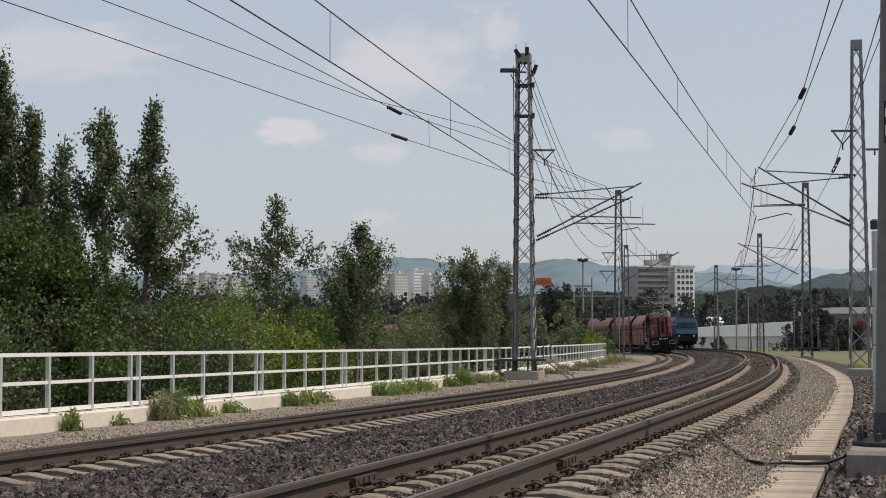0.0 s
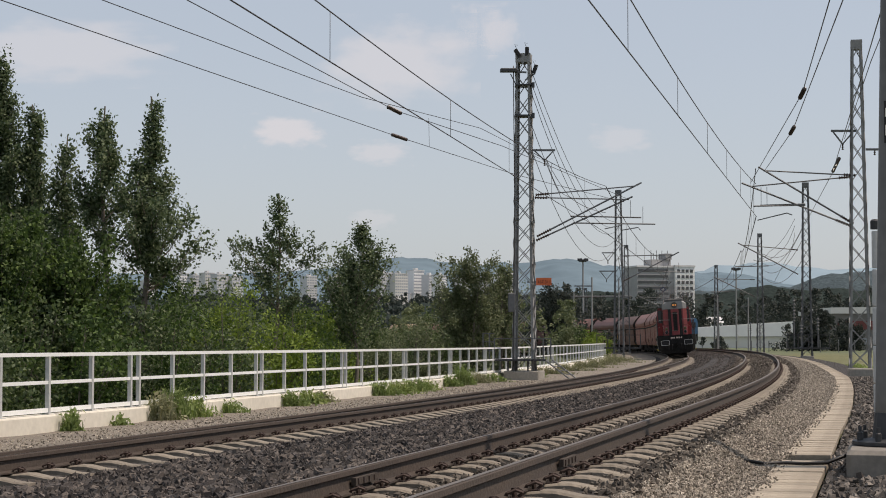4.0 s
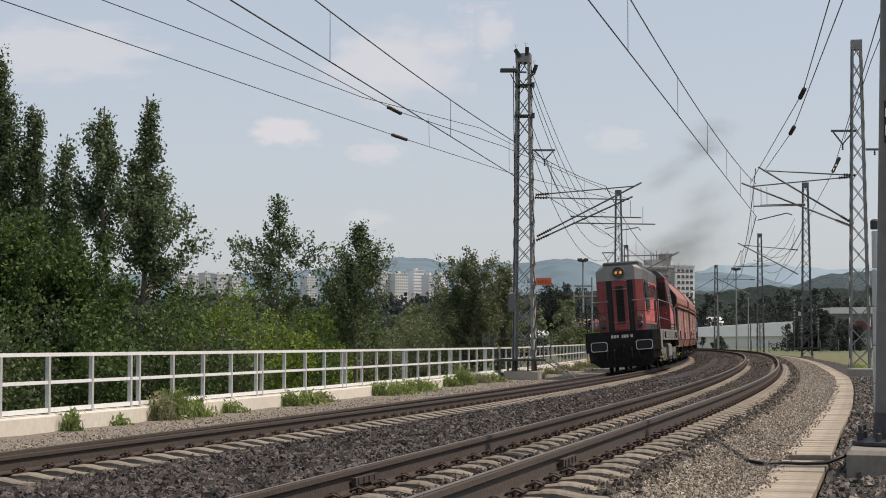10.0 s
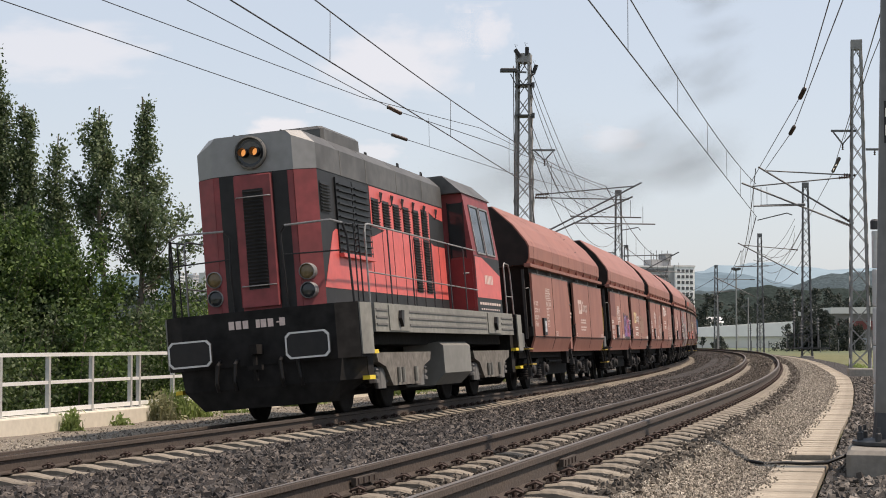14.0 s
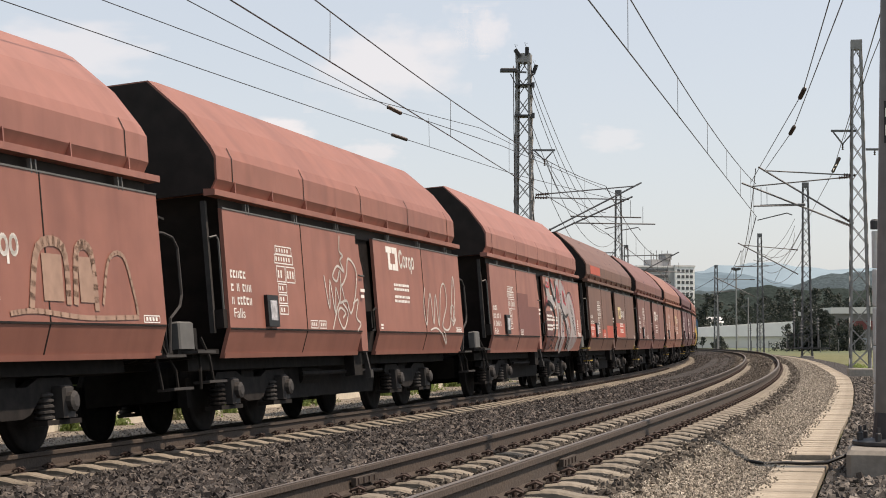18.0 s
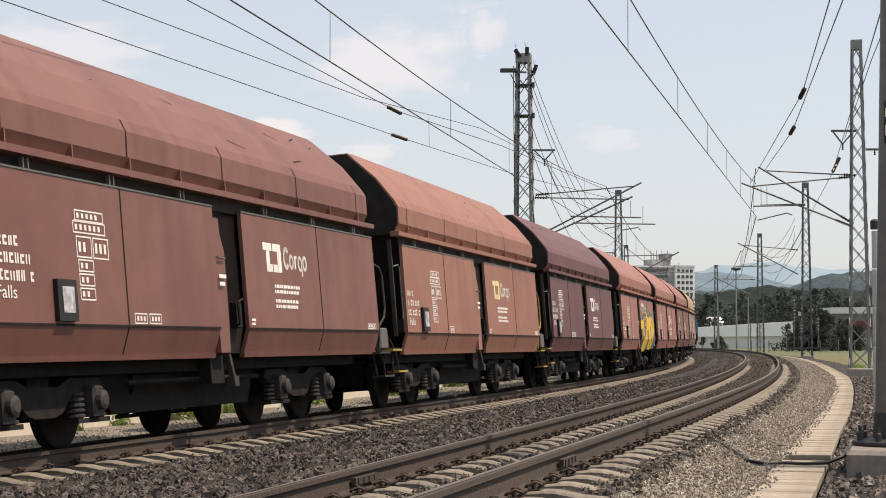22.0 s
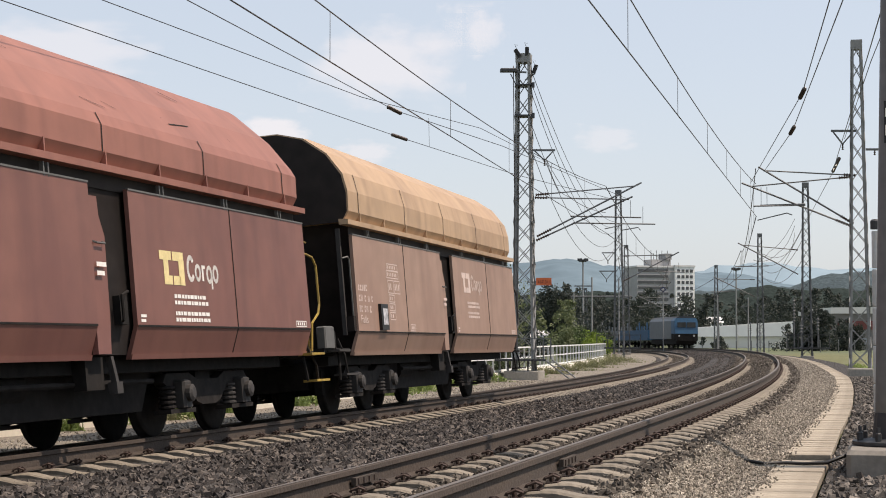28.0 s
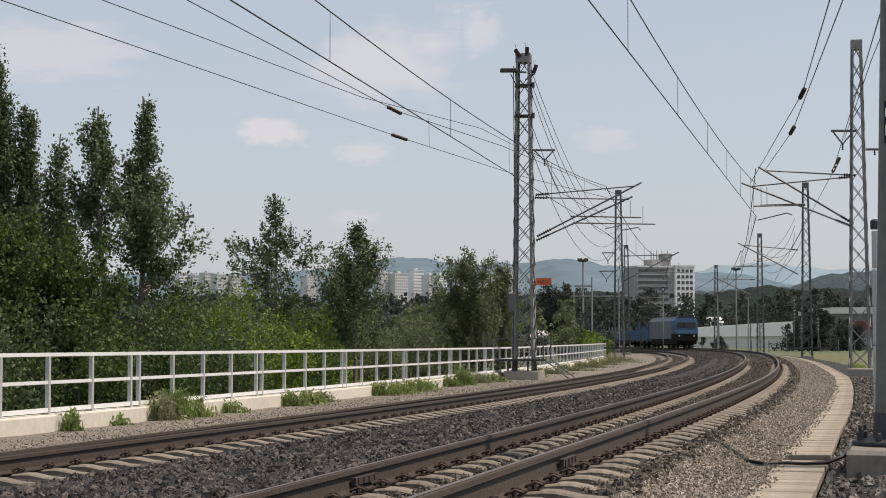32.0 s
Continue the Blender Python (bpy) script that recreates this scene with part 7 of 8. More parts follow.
def make_sheds():
    t = thing("long_shed", pose(0, 0, 0), "long low white shed with a grey base", "warehouse")
    part("wall", Mesh().box(50, 70.5, 352, 364, -0.9, 1.6), WALLS["cream"], t)
    part("cladding", Mesh().rings([[(50, 351.5, 1.6), (70.5, 351.5, 1.7), (70.5, 351.5, 4.7), (50, 351.5, 3.4)], [(50, 365, 1.6), (70.5, 365, 1.7), (70.5, 365, 4.7), (50, 365, 3.4)]]), WALLS["white"], t, "white upper cladding")
    t = thing("brick_warehouse", pose(0, 0, 0), "dark red and brown warehouse with a pale flat roof", "warehouse")
    RED = mat("dull_red_wall", (0.19, 0.06, 0.055), 0.9, 0, 0.1, 0.5, 0.05, space="World")
    GREYB = mat("dull_grey_wall", (0.2, 0.19, 0.18), 0.9, 0, 0.1, 0.5, 0.05, space="World")
    part("wall", Mesh().box(58.7, 92, 262, 285, -0.9, 4.9), GREYB, t)
    part("red_panel", Mesh().box(59.3, 92, 261.8, 262.05, 2.5, 3.8).box(58.6, 58.72, 263, 284, 2.5, 3.8), RED, t, "dull red cladding")
    part("roof", Mesh().rings([[(58.2, y, 4.9), (92.5, y, 4.9), (92.5, y, 6.3), (58.2, y, 5.8)] for y in (261.6, 285.5)]), WALLS["cream"], t)
    for x in (62, 66, 70, 74):
        part("window", Mesh().box(x, x + 1.6, 261.75, 262.05, 0.2, 1.2), PANE, t)


make_sheds()


def woods(name, n, x0, x1, y0, y1, top, seed, material, label, clump=2.2, leaf=0.5, per=110, z=-1.0):
    """A far wood of many small clumps."""
    r = np.random.default_rng(seed)
    cs, rs = [], []
    for i in range(n):
        x, y = r.uniform(x0, x1), r.uniform(y0, y1)
        h = top * r.uniform(0.55, 1.0)
        for k in range(7):
            u = r.uniform(0.12, 1)
            w = h * 0.26 * (1.15 - u)
            cs.append((x + r.normal(0, w), y + r.normal(0, w), z + h * u))
            rs.append(clump * r.uniform(0.4, 0.8) * (1.2 - 0.6 * u))
    v, f = crown_leaves(np.array(cs), np.array(rs), n * per, leaf, r)
    tagged(new(name, arrays(name, v, f, material)), label, "trees", kind="stuff")


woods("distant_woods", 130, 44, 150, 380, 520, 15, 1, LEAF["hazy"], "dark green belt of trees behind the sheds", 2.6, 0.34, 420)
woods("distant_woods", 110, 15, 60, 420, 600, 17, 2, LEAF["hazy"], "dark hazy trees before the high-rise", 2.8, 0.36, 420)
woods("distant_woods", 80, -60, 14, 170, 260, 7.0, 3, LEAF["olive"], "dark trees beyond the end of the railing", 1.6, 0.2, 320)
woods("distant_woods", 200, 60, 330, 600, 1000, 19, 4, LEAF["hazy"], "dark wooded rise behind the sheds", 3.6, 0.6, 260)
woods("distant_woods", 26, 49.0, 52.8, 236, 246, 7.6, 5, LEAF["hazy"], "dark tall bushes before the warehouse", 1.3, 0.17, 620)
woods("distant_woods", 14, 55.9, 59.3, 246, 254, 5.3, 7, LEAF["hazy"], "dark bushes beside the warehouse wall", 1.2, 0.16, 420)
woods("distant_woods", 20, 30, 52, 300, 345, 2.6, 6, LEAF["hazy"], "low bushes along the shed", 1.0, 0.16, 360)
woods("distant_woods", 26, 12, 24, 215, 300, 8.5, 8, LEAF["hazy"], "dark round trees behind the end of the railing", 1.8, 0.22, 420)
for x, y, h, w_, sd in ((14.6, 222, 8.4, 5.6, 171), (24.6, 262, 8.0, 6.5, 172)):
    tree(x, y, -0.9, h, w_, sd, 9000, 0.15, LEAF["hazy"], "dark round-topped tree in the distance", low=0.12, trunks=2, branches=60, peak=0.45, sharp=0.4, rise=0.7, clump=0.6)


def make_meadow():
    me = sweep("meadow", lambda s: [rough(spot(s, o, z), 0.05, 0.5) for o, z in ((-4.6, -0.62), (-5.5, -0.58), (-8, -0.55), (-14, -0.55), (-30, -0.56), (-60, -0.58))], stops(-60, 330, 2.0), M["grass"])
    tagged(new("meadow", me), "yellow-green meadow beside the line", "meadow", kind="structure")


make_meadow()
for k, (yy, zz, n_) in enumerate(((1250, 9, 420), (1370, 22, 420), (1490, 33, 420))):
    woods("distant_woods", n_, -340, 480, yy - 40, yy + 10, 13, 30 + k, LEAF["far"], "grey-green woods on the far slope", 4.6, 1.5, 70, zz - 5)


# ---- parked electric train far along the outer track ----
def make_blue_train():
    BLUE = mat("railcar_blue", (0.018, 0.085, 0.165), 0.5, 0, 0.15, 3, 0.5)
    SIDE = mat("railcar_grey", (0.11, 0.13, 0.145), 0.55, 0, 0.12, 3, 0.5, 0, (0.1, 0.1, 0.1))
    def at(s):
        p, q = on_track(False, s - 4), on_track(False, s + 4)
        fwd = (p - q).normalized()
        left = Vector((0, 0, 1)).cross(fwd).normalized()
        return Matrix.Translation((p + q) / 2) @ Matrix((fwd, left, fwd.cross(left))).transposed().to_4x4()
    t = thing("electric_locomotive", at(194.6), "blue and grey electric locomotive parked on the outer track", "locomotive")
    def sec(x, w, k=0.0, z0=1.15):
        return [(x, -w, z0), (x, w, z0), (x - k, w, 3.3), (x - k * 1.2, w - 0.22, 3.62), (x - k * 1.2, -w + 0.22, 3.62), (x - k, -w, 3.3)]
    part("cab", Mesh().rings([sec(7.6, 1.38, 0.2, 1.75), sec(7.1, 1.45, 0, 1.75), sec(5.6, 1.45, 0, 1.75)]), BLUE, t, "blue driver's cab")
    part("apron", Mesh().rings([[(x, -w, 1.0), (x, w, 1.0), (x, w, 1.75), (x, -w, 1.75)] for x, w in ((7.58, 1.36), (7.1, 1.44), (5.6, 1.44))]), M["under"], t, "dark lower front")
    part("body", Mesh().rings([sec(5.59, 1.45), sec(-7.6, 1.45)]), SIDE, t, "pale grey body side")
    part("windscreen", Mesh().box(7.3, 7.56, -1.1, -0.08, 2.5, 3.12), M["glass"], t)
    part("windscreen", Mesh().box(7.3, 7.56, 0.08, 1.1, 2.5, 3.12), M["glass"], t)
    for x in (5.0, 4.1, 2.9, 1.7, 0.5, -0.7, -1.9, -3.1, -4.3, -5.5):
        part("window", Mesh().box(x - 0.32, x + 0.32, 1.44, 1.47, 1.75 if x != 4.1 else 1.25, 3.05), M["dark_steel"], t)
    for x in (4.6, 3.5, 2.3, 1.1, -0.1, -1.3, -2.5, -3.7, -4.9):
        part("side_pillar", Mesh().box(x - 0.14, x + 0.14, 1.45, 1.475, 1.6, 3.25), BLUE, t, "blue pillar between the windows")
    part("side_stripe", Mesh().box(-7.5, 5.5, 1.45, 1.46, 1.2, 1.6), BLUE, t, "blue lower stripe")
    part("roof", Mesh().rings([[(x, -1.2, 3.62), (x, 1.2, 3.62), (x, 0.8, 3.85), (x, -0.8, 3.85)] for x in (7.0, -7.4)]), M["dark_steel"], t, "dark roof")
    pg = Mesh()
    for y in (-0.9, 0.9):
        pg.bar((6.4, y, 4.1), (1.4, y, 4.1), 0.07).bar((6.2, y, 3.8), (6.2, y, 4.1), 0.06).bar((1.6, y, 3.8), (1.6, y, 4.1), 0.06)
    pg.bar((3.9, 0, 4.1), (2.0, 0, 4.7), 0.06).bar((2.0, 0, 4.7), (4.2, 0, 5.0), 0.05).bar((4.2, -0.8, 5.0), (4.2, 0.8, 5.0), 0.08)
    part("roof_gear", pg, M["dark_steel"], t, "pantograph and busbars")
    part("underframe", Mesh().box(-7.4, 7.4, -1.25, 1.25, 0.5, 1.1).box(7.4, 7.75, -1.3, 1.3, 0.85, 1.2), M["under"], t)
    for x in (4.5, -4.5):
        bogie(t, x, 2.6, 0.55, M["under"])
    for y in (-0.9, 0.9):
        part("headlight", Mesh().lathe([(0.12, 0), (0.1, 0.05)], pose(7.6, y, 1.5, 0, 90), 12), M["chrome"], t)
    buffers(t, 7.7, 1)
    for k, s in enumerate((210.8, 226.4)):
        t = thing("works_wagon", at(s), "blue wagon with a framework load behind the locomotive", "freight wagon")
        b = Mesh().box(-7, 7, -1.35, 1.35, 1.0, 1.35)
        part("deck", b, BLUE, t)
        w = Mesh()
        for i in range(12):
            w.box(-6.8 + i * 1.2, -6.5 + i * 1.2, 1.25, 1.36, 1.35, 2.9 + 0.5 * (i % 3 == 1))
        w.box(-6.8, 6.8, -1.2, 1.2, 1.35, 2.3)
        part("framework", w, BLUE if k == 0 else SIDE, t)
        for x in (4.5, -4.5):
            bogie(t, x, 1.8, 0.46, M["under"])


make_blue_train()


# ---- overhead line ----
def wire(name, pts, r, label, material=None, sag=0.0, n=14, category="overhead wire", group="overhead wires"):
    """A wire through places; sag: how far it hangs between each two."""
    out = []
    for a, b in zip(pts, pts[1:]):
        a, b = Vector(a), Vector(b)
        for i in range(n):
            u = i / n
            out.append(a.lerp(b, u) - Vector((0, 0, sag * 4 * u * (1 - u))))
    out.append(Vector(pts[-1]))
    return tagged(new(name, Mesh().tube(out, r, 5).data(name, material or M["wire"], True)), label, category, group)


def insulator(parent, a, b, r=0.07):
    a, b = Vector(a), Vector(b)
    d = b - a
    n = max(3, int(d.length / 0.09))
    prof = []
    for i in range(n):
        z = d.length * i / n
        prof += [(r * 0.45, z), (r, z + d.length / n * 0.35), (r * 0.45, z + d.length / n * 0.7)]
    m = Matrix.Translation(a) @ d.to_track_quat("Z", "Y").to_matrix().to_4x4()
    part("insulator", Mesh().lathe(prof, m, 10), M["insulator"], parent, "brown ribbed insulator")


def cantilever(foot_top, foot_low, tip_top, tip_low, bar0, bar1, label, steady=None, r=0.035):
    """Tie tube, strut and registration bar that reach from a mast over its track."""
    t = thing("cantilever_arm", None, label, "cantilever arm", "cantilever arms")
    ft, fl, tt, tl = Vector(foot_top), Vector(foot_low), Vector(tip_top), Vector(tip_low)
    part("tie_tube", Mesh().tube([ft.lerp(tt, 0.12), tt], r * 0.75, 7), M["galv_dark"], t)
    part("strut", Mesh().tube([fl.lerp(tl, 0.12), tl], r, 7), M["galv_dark"], t)
    insulator(t, ft, ft.lerp(tt, 0.14))
    insulator(t, fl, fl.lerp(tl, 0.14))
    if bar0:
        b0, b1 = Vector(bar0), Vector(bar1)
        part("registration_bar", Mesh().tube([b0, b1], r * 0.8, 6), M["galv_dark"], t)
        part("hanger", Mesh().tube([b0.lerp(b1, 0.85), b0.lerp(b1, 0.85) + Vector((0, 0, 0.7))], 0.012, 4), M["wire"], t)
    if steady:
        part("steady_arm", Mesh().tube([Vector(p) for p in steady], 0.022, 5), M["galv_dark"], t)
    return t


M["galv_dark"] = mat("weathered_tube", (0.13, 0.135, 0.14), 0.5, 0.5, 0.15, 8, 1)

cantilever((3.75, 70.4, 6.74), (3.8, 70.4, 5.05), (7.79, 70.4, 7.1), (8.05, 70.4, 7.24), (5.25, 70.4, 5.6), (8.6, 70.4, 5.55), "galvanised cantilever arm over the inner track", [(7.2, 70.4, 5.3), (7.9, 70.4, 5.42), (8.0, 70.4, 5.3)])
cantilever((3.75, 71.0, 6.68), (3.8, 71.0, 4.92), (7.6, 71.0, 6.6), (7.75, 71.0, 6.72), (5.2, 71.0, 5.92), (8.1, 71.0, 5.86), "second galvanised cantilever arm on one mast", [(6.6, 71.0, 5.4), (7.3, 71.0, 5.55)])
cantilever((15.5, 65.2, 7.04), (15.4, 65.2, 5.22), (12.1, 65.2, 7.22), (11.85, 65.2, 7.36), (13.6, 65.2, 5.92), (11.65, 65.2, 5.88), "galvanised cantilever arm over the outer track", [(13.1, 65.2, 5.55), (12.9, 65.2, 5.62), (11.8, 65.2, 5.35)])
cantilever((15.5, 65.7, 7.04), (15.4, 65.7, 5.18), (11.6, 65.7, 6.66), (11.3, 65.7, 6.8), (13.7, 65.7, 6.0), (12.0, 65.7, 5.95), "second galvanised cantilever arm over the outer track")
cantilever((25.5, 125, 7.35), (25.5, 125, 5.6), (21.5, 125, 7.7), (21.2, 125, 7.85), (23.4, 125, 6.2), (21.0, 125, 6.15), "far cantilever arm over the outer track", r=0.045)
cantilever((13.3, 129, 7.1), (13.3, 129, 5.2), (17.2, 129, 7.2), (17.5, 129, 7.4), (15.0, 129, 6.0), (17.9, 129, 5.9), "far cantilever arm over the inner track", r=0.045)
cantilever((32.6, 182, 7.2), (32.6, 182, 5.4), (28.6, 182, 7.3), (28.3, 182, 7.5), (30.5, 182, 6.0), (28.0, 182, 5.9), "distant cantilever arm over the outer track", r=0.05)
cantilever((33.5, 260, 7.2), (33.5, 260, 5.3), (29.5, 260, 7.3), (29.2, 260, 7.5), (31.5, 260, 6.0), (29.0, 260, 5.9), "distant cantilever arm over the outer track", r=0.06)

NC = [(-7.9, -18, 5.5), (1.98, 23.6, 5.5), (11.75, 65.2, 5.5)]


def span(a, b, support, low, r, label, drops):
    """Contact wire from a to b at one height, with its sagging messenger and droppers."""
    a, b = Vector(a), Vector(b)
    wire("contact_wire", [a, b], r, "%s contact wire over the track" % label)
    def mz(u):
        w = abs(u - 0.5) * 2
        return low + (support - low) * w * w
    pts = [(*a.lerp(b, u / 24)[:2], mz(u / 24)) for u in range(25)]
    wire("messenger_wire", pts, r, "%s messenger wire over the track" % label, n=1)
    for u in drops:
        p = a.lerp(b, u)
        wire("dropper", [(p.x, p.y, mz(u)), p], r * 0.5, "thin copper dropper between two wires", n=1, category="dropper", group="droppers")


span((0.55, 17.5, 5.5), (11.75, 65.2, 5.5), 6.72, 6.27, 0.0115, "copper", (0.217, 0.385, 0.54, 0.68, 0.81, 0.93))
span((11.75, 65.2, 5.5), (21.4, 125, 5.55), 7.3, 6.3, 0.017, "copper", (0.08, 0.2, 0.32, 0.44, 0.56, 0.68, 0.8, 0.92))
span((21.4, 125, 5.55), (28.3, 182, 5.4), 7.3, 6.2, 0.022, "far", (0.2, 0.4, 0.6, 0.8))
span((28.3, 182, 5.4), (29.3, 260, 5.4), 7.3, 6.2, 0.026, "far", (0.2, 0.4, 0.6, 0.8))
span((-8.2, -6.5, 5.17), (6.6, 70.4, 5.2), 7.1, 5.95, 0.0115, "copper", (0.435, 0.455 + 0.11, 0.67, 0.78, 0.9))
span((6.6, 70.4, 5.2), (16.9, 129, 5.2), 7.1, 6.0, 0.017, "copper", (0.08, 0.2, 0.32, 0.44, 0.56, 0.68, 0.8, 0.92))
span((16.9, 129, 5.2), (23.0, 190, 5.1), 7.2, 6.0, 0.022, "far", (0.2, 0.4, 0.6, 0.8))

fe = wire("feeder_wire", [(-13.9, 8, 6.45), (-7.36, 28.7, 6.5), (-1.21, 48.3, 6.5), (2.53, 59.4, 6.5), (7.4, 71.0, 6.5)], 0.0095, "overhead wire with a section insulator", n=4)
insulator(fe, (-1.4, 47.7, 6.5), (-1.02, 48.9, 6.5), 0.052)
wire("feeder_wire", [(-12.2, 13.6, 7.6), (-6.31, 31.95, 7.14), (-2.11, 45, 7.16), (1.19, 55.2, 7.6), (4.12, 70.4, 8.12)], 0.0095, "overhead feeder wire to a mast bracket", n=4)
fe = wire("feeder_wire", [(-9.0, 8, 6.5), (-4.26, 28.7, 6.5), (-1.19, 42.6, 6.5), (1.76, 51, 6.55), (7.6, 71.0, 6.6)], 0.0095, "overhead wire with a section insulator", n=4)
insulator(fe, (-1.33, 42.0, 6.5), (-1.05, 43.2, 6.5), 0.052)
wire("dropper", [(-0.42, 50.8, 7.35), (-0.4, 50.8, 6.5)], 0.006, "thin copper dropper between two wires", n=1, category="dropper", group="droppers")
# tie wires with strain insulators between the outer mast and a near pole
fe = wire("tie_wire", [(12.05, 65.2, 7.17), (10.09, 50, 6.9), (6.95, 30, 6.75), (4.9, 17, 6.7)], 0.012, "steel tie wire with a strain insulator", n=4)
insulator(fe, (10.2, 50.9, 6.91), (9.95, 49.1, 6.89), 0.06)
fe = wire("tie_wire", [(11.55, 65.2, 6.75), (9.13, 44, 7.12), (6.75, 30, 6.85), (4.6, 17, 6.9)], 0.012, "steel tie wire with a strain insulator", n=4)
insulator(fe, (9.26, 44.9, 7.13), (9.0, 43.1, 7.1), 0.06)
fe = wire("tie_wire", [(21.3, 112, 4.6), (14.63, 65.2, 7.13), (9.72, 40, 7.08), (7.16, 28, 6.36), (5.0, 18, 6.0)], 0.012, "steel tie wire running towards a pole", n=4)
insulator(fe, (14.9, 65.2, 7.7), (14.5, 64.6, 7.1), 0.07)
wire("tie_wire", [(15.1, 65.2, 8.42), (9.9, 40, 7.3), (7.4, 28, 6.5), (5.2, 18, 6.1)], 0.011, "steel tie wire running towards a pole", n=4)
# sagging feeders from the tall mast to the next one
for k, (z0, z1, dx) in enumerate(((11.8, 9.6, 0.2), (11.3, 9.3, 0.35), (10.9, 9.0, 0.5), (9.6, 8.6, 0.7), (8.56, 8.2, 0.75))):
    wire("feeder_wire", [(3.6, 70.4, z0), (12.75 + dx * 0.3, 128.3, z1)], 0.014, "sagging feeder wire between two masts", sag=1.6 + 0.3 * k)
for k, (z0, z1) in enumerate(((9.4, 9.2), (8.5, 8.6), (7.0, 8.0))):
    wire("feeder_wire", [(12.95, 128.4, z0), (20.4, 194.3, z1)], 0.02, "sagging feeder wire between two masts", sag=1.5)
    wire("feeder_wire", [(26.1, 125.3, z0), (33.0, 181.4, z1)], 0.02, "sagging feeder wire between two masts", sag=1.6)
for k, (x, z) in enumerate(((21.9, 6.9), (22.6, 7.2), (23.3, 7.4))):
    wire("jumper_wire", [(25.3, 125, 9.6 - 0.5 * k), (x + 1.4, 124, 7.2), (x - 1.2, 120, 6.0 + 0.4 * k)], 0.016, "hanging jumper cable of a switch", sag=0.35, category="cable")
for x0, z0, x1, z1 in ((4.1, 8.1, 6.5, 5.95), (4.1, 8.1, 5.6, 6.5)):
    wire("jumper_wire", [(x0, 69.2, z0), ((x0 + x1) / 2 - 0.2, 69.4, (z0 + z1) / 2 - 0.5), (x1, 69.5, z1)], 0.012, "hanging jumper cable of a mast", sag=0.1, category="cable")


# ---- fittings on the masts ----
def bracket(x, y, z, w, h, label):
    t = thing("wire_bracket", None, label, "bracket", "brackets on the masts")
    part("beam", Mesh().bar((x, y, z), (x + w, y, z), 0.08), M["galv_dark"], t)
    part("brace", Mesh().bar((x + w * 0.1, y, z), (x + w * 0.55, y, z - h), 0.05), M["galv_dark"], t)
    part("brace", Mesh().bar((x + w * 0.95, y, z), (x + w * 0.55, y, z - h), 0.05), M["galv_dark"], t)
    insulator(t, (x + w * 0.55, y, z - h - 0.22), (x + w * 0.55, y, z - h + 0.02), 0.05)


bracket(3.6, 70.4, 8.56, 0.95, 0.42, "small triangular bracket on the tall mast")
bracket(15.55, 65.2, 8.72, -0.95, 0.5, "small triangular bracket on the outer mast")
bracket(15.9, 65.2, 8.02, 0.6, 0.0, "short side bracket on the outer mast")
bracket(12.7, 128.2, 7.3, -1.0, 0.6, "small triangular bracket on a far mast")
bracket(12.7, 128.2, 5.95, -1.2, 0.6, "lower triangular bracket on a far mast")

fl = thing("floodlight", None, "grey floodlight on an arm at the mast top", "floodlight")
part("housing", Mesh().chamfer_box(-0.34, 0.34, -0.18, 0.18, -0.06, 0.08, 0.03, pose(2.66, 70.3, 11.8)), M["dark_steel"], fl)
part("arm", Mesh().bar((2.7, 70.4, 11.78), (3.4, 70.4, 11.74), 0.07), M["galv_dark"], fl)
part("brace", Mesh().bar((2.75, 70.4, 11.68), (3.1, 70.4, 10.95), 0.04), M["galv_dark"], fl)
for x, z, tilt in ((3.02, 12.55, -35), (3.42, 12.62, 0), (3.75, 11.9, 20)):
    c = thing("camera_unit", None, "small dark surveillance camera on a mast", "camera", "cameras on the mast")
    part("body", Mesh().chamfer_box(-0.08, 0.08, -0.08, 0.08, -0.2, 0.16, 0.02, pose(x, 70.4, z, 0, tilt)), M["black"], c)
    part("mount", Mesh().bar((x, 70.4, z - 0.2), (3.35, 70.6, z - 0.45), 0.05), M["galv_dark"], c)
    part("spike", Mesh().tube([(x, 70.4, z + 0.1), (x - 0.1, 70.4, z + 0.35), (x + 0.02, 70.4, z + 0.3)], 0.01, 4), M["wire"], c)
for z in (11.2, 9.95):
    b = thing("mast_collar", None, "dark steel collar round the lattice mast", "collar", "collars on the mast")
    part("ring", Mesh().box(2.94, 3.66, 70.3, 71.05, z, z + 0.06), M["dark_steel"], b)
    part("clamp", Mesh().box(3.62, 3.72, 70.25, 70.5, z - 0.08, z + 0.12), M["dark_steel"], b)
cb = wire("down_cable", [(2.86, 70.3, 12.0), (2.9, 70.25, 6.0), (2.82, 70.2, -0.2)], 0.02, "thin cable running down the mast", category="cable")
j = thing("junction_box", None, "grey junction box fixed to the mast", "junction box")
part("case", Mesh().chamfer_box(2.62, 2.9, 70.1, 70.35, 2.0, 2.75, 0.02), M["galv_far"], j)
part("lid", Mesh().box(2.65, 2.87, 70.085, 70.1, 2.05, 2.7), M["galv_far"], j)

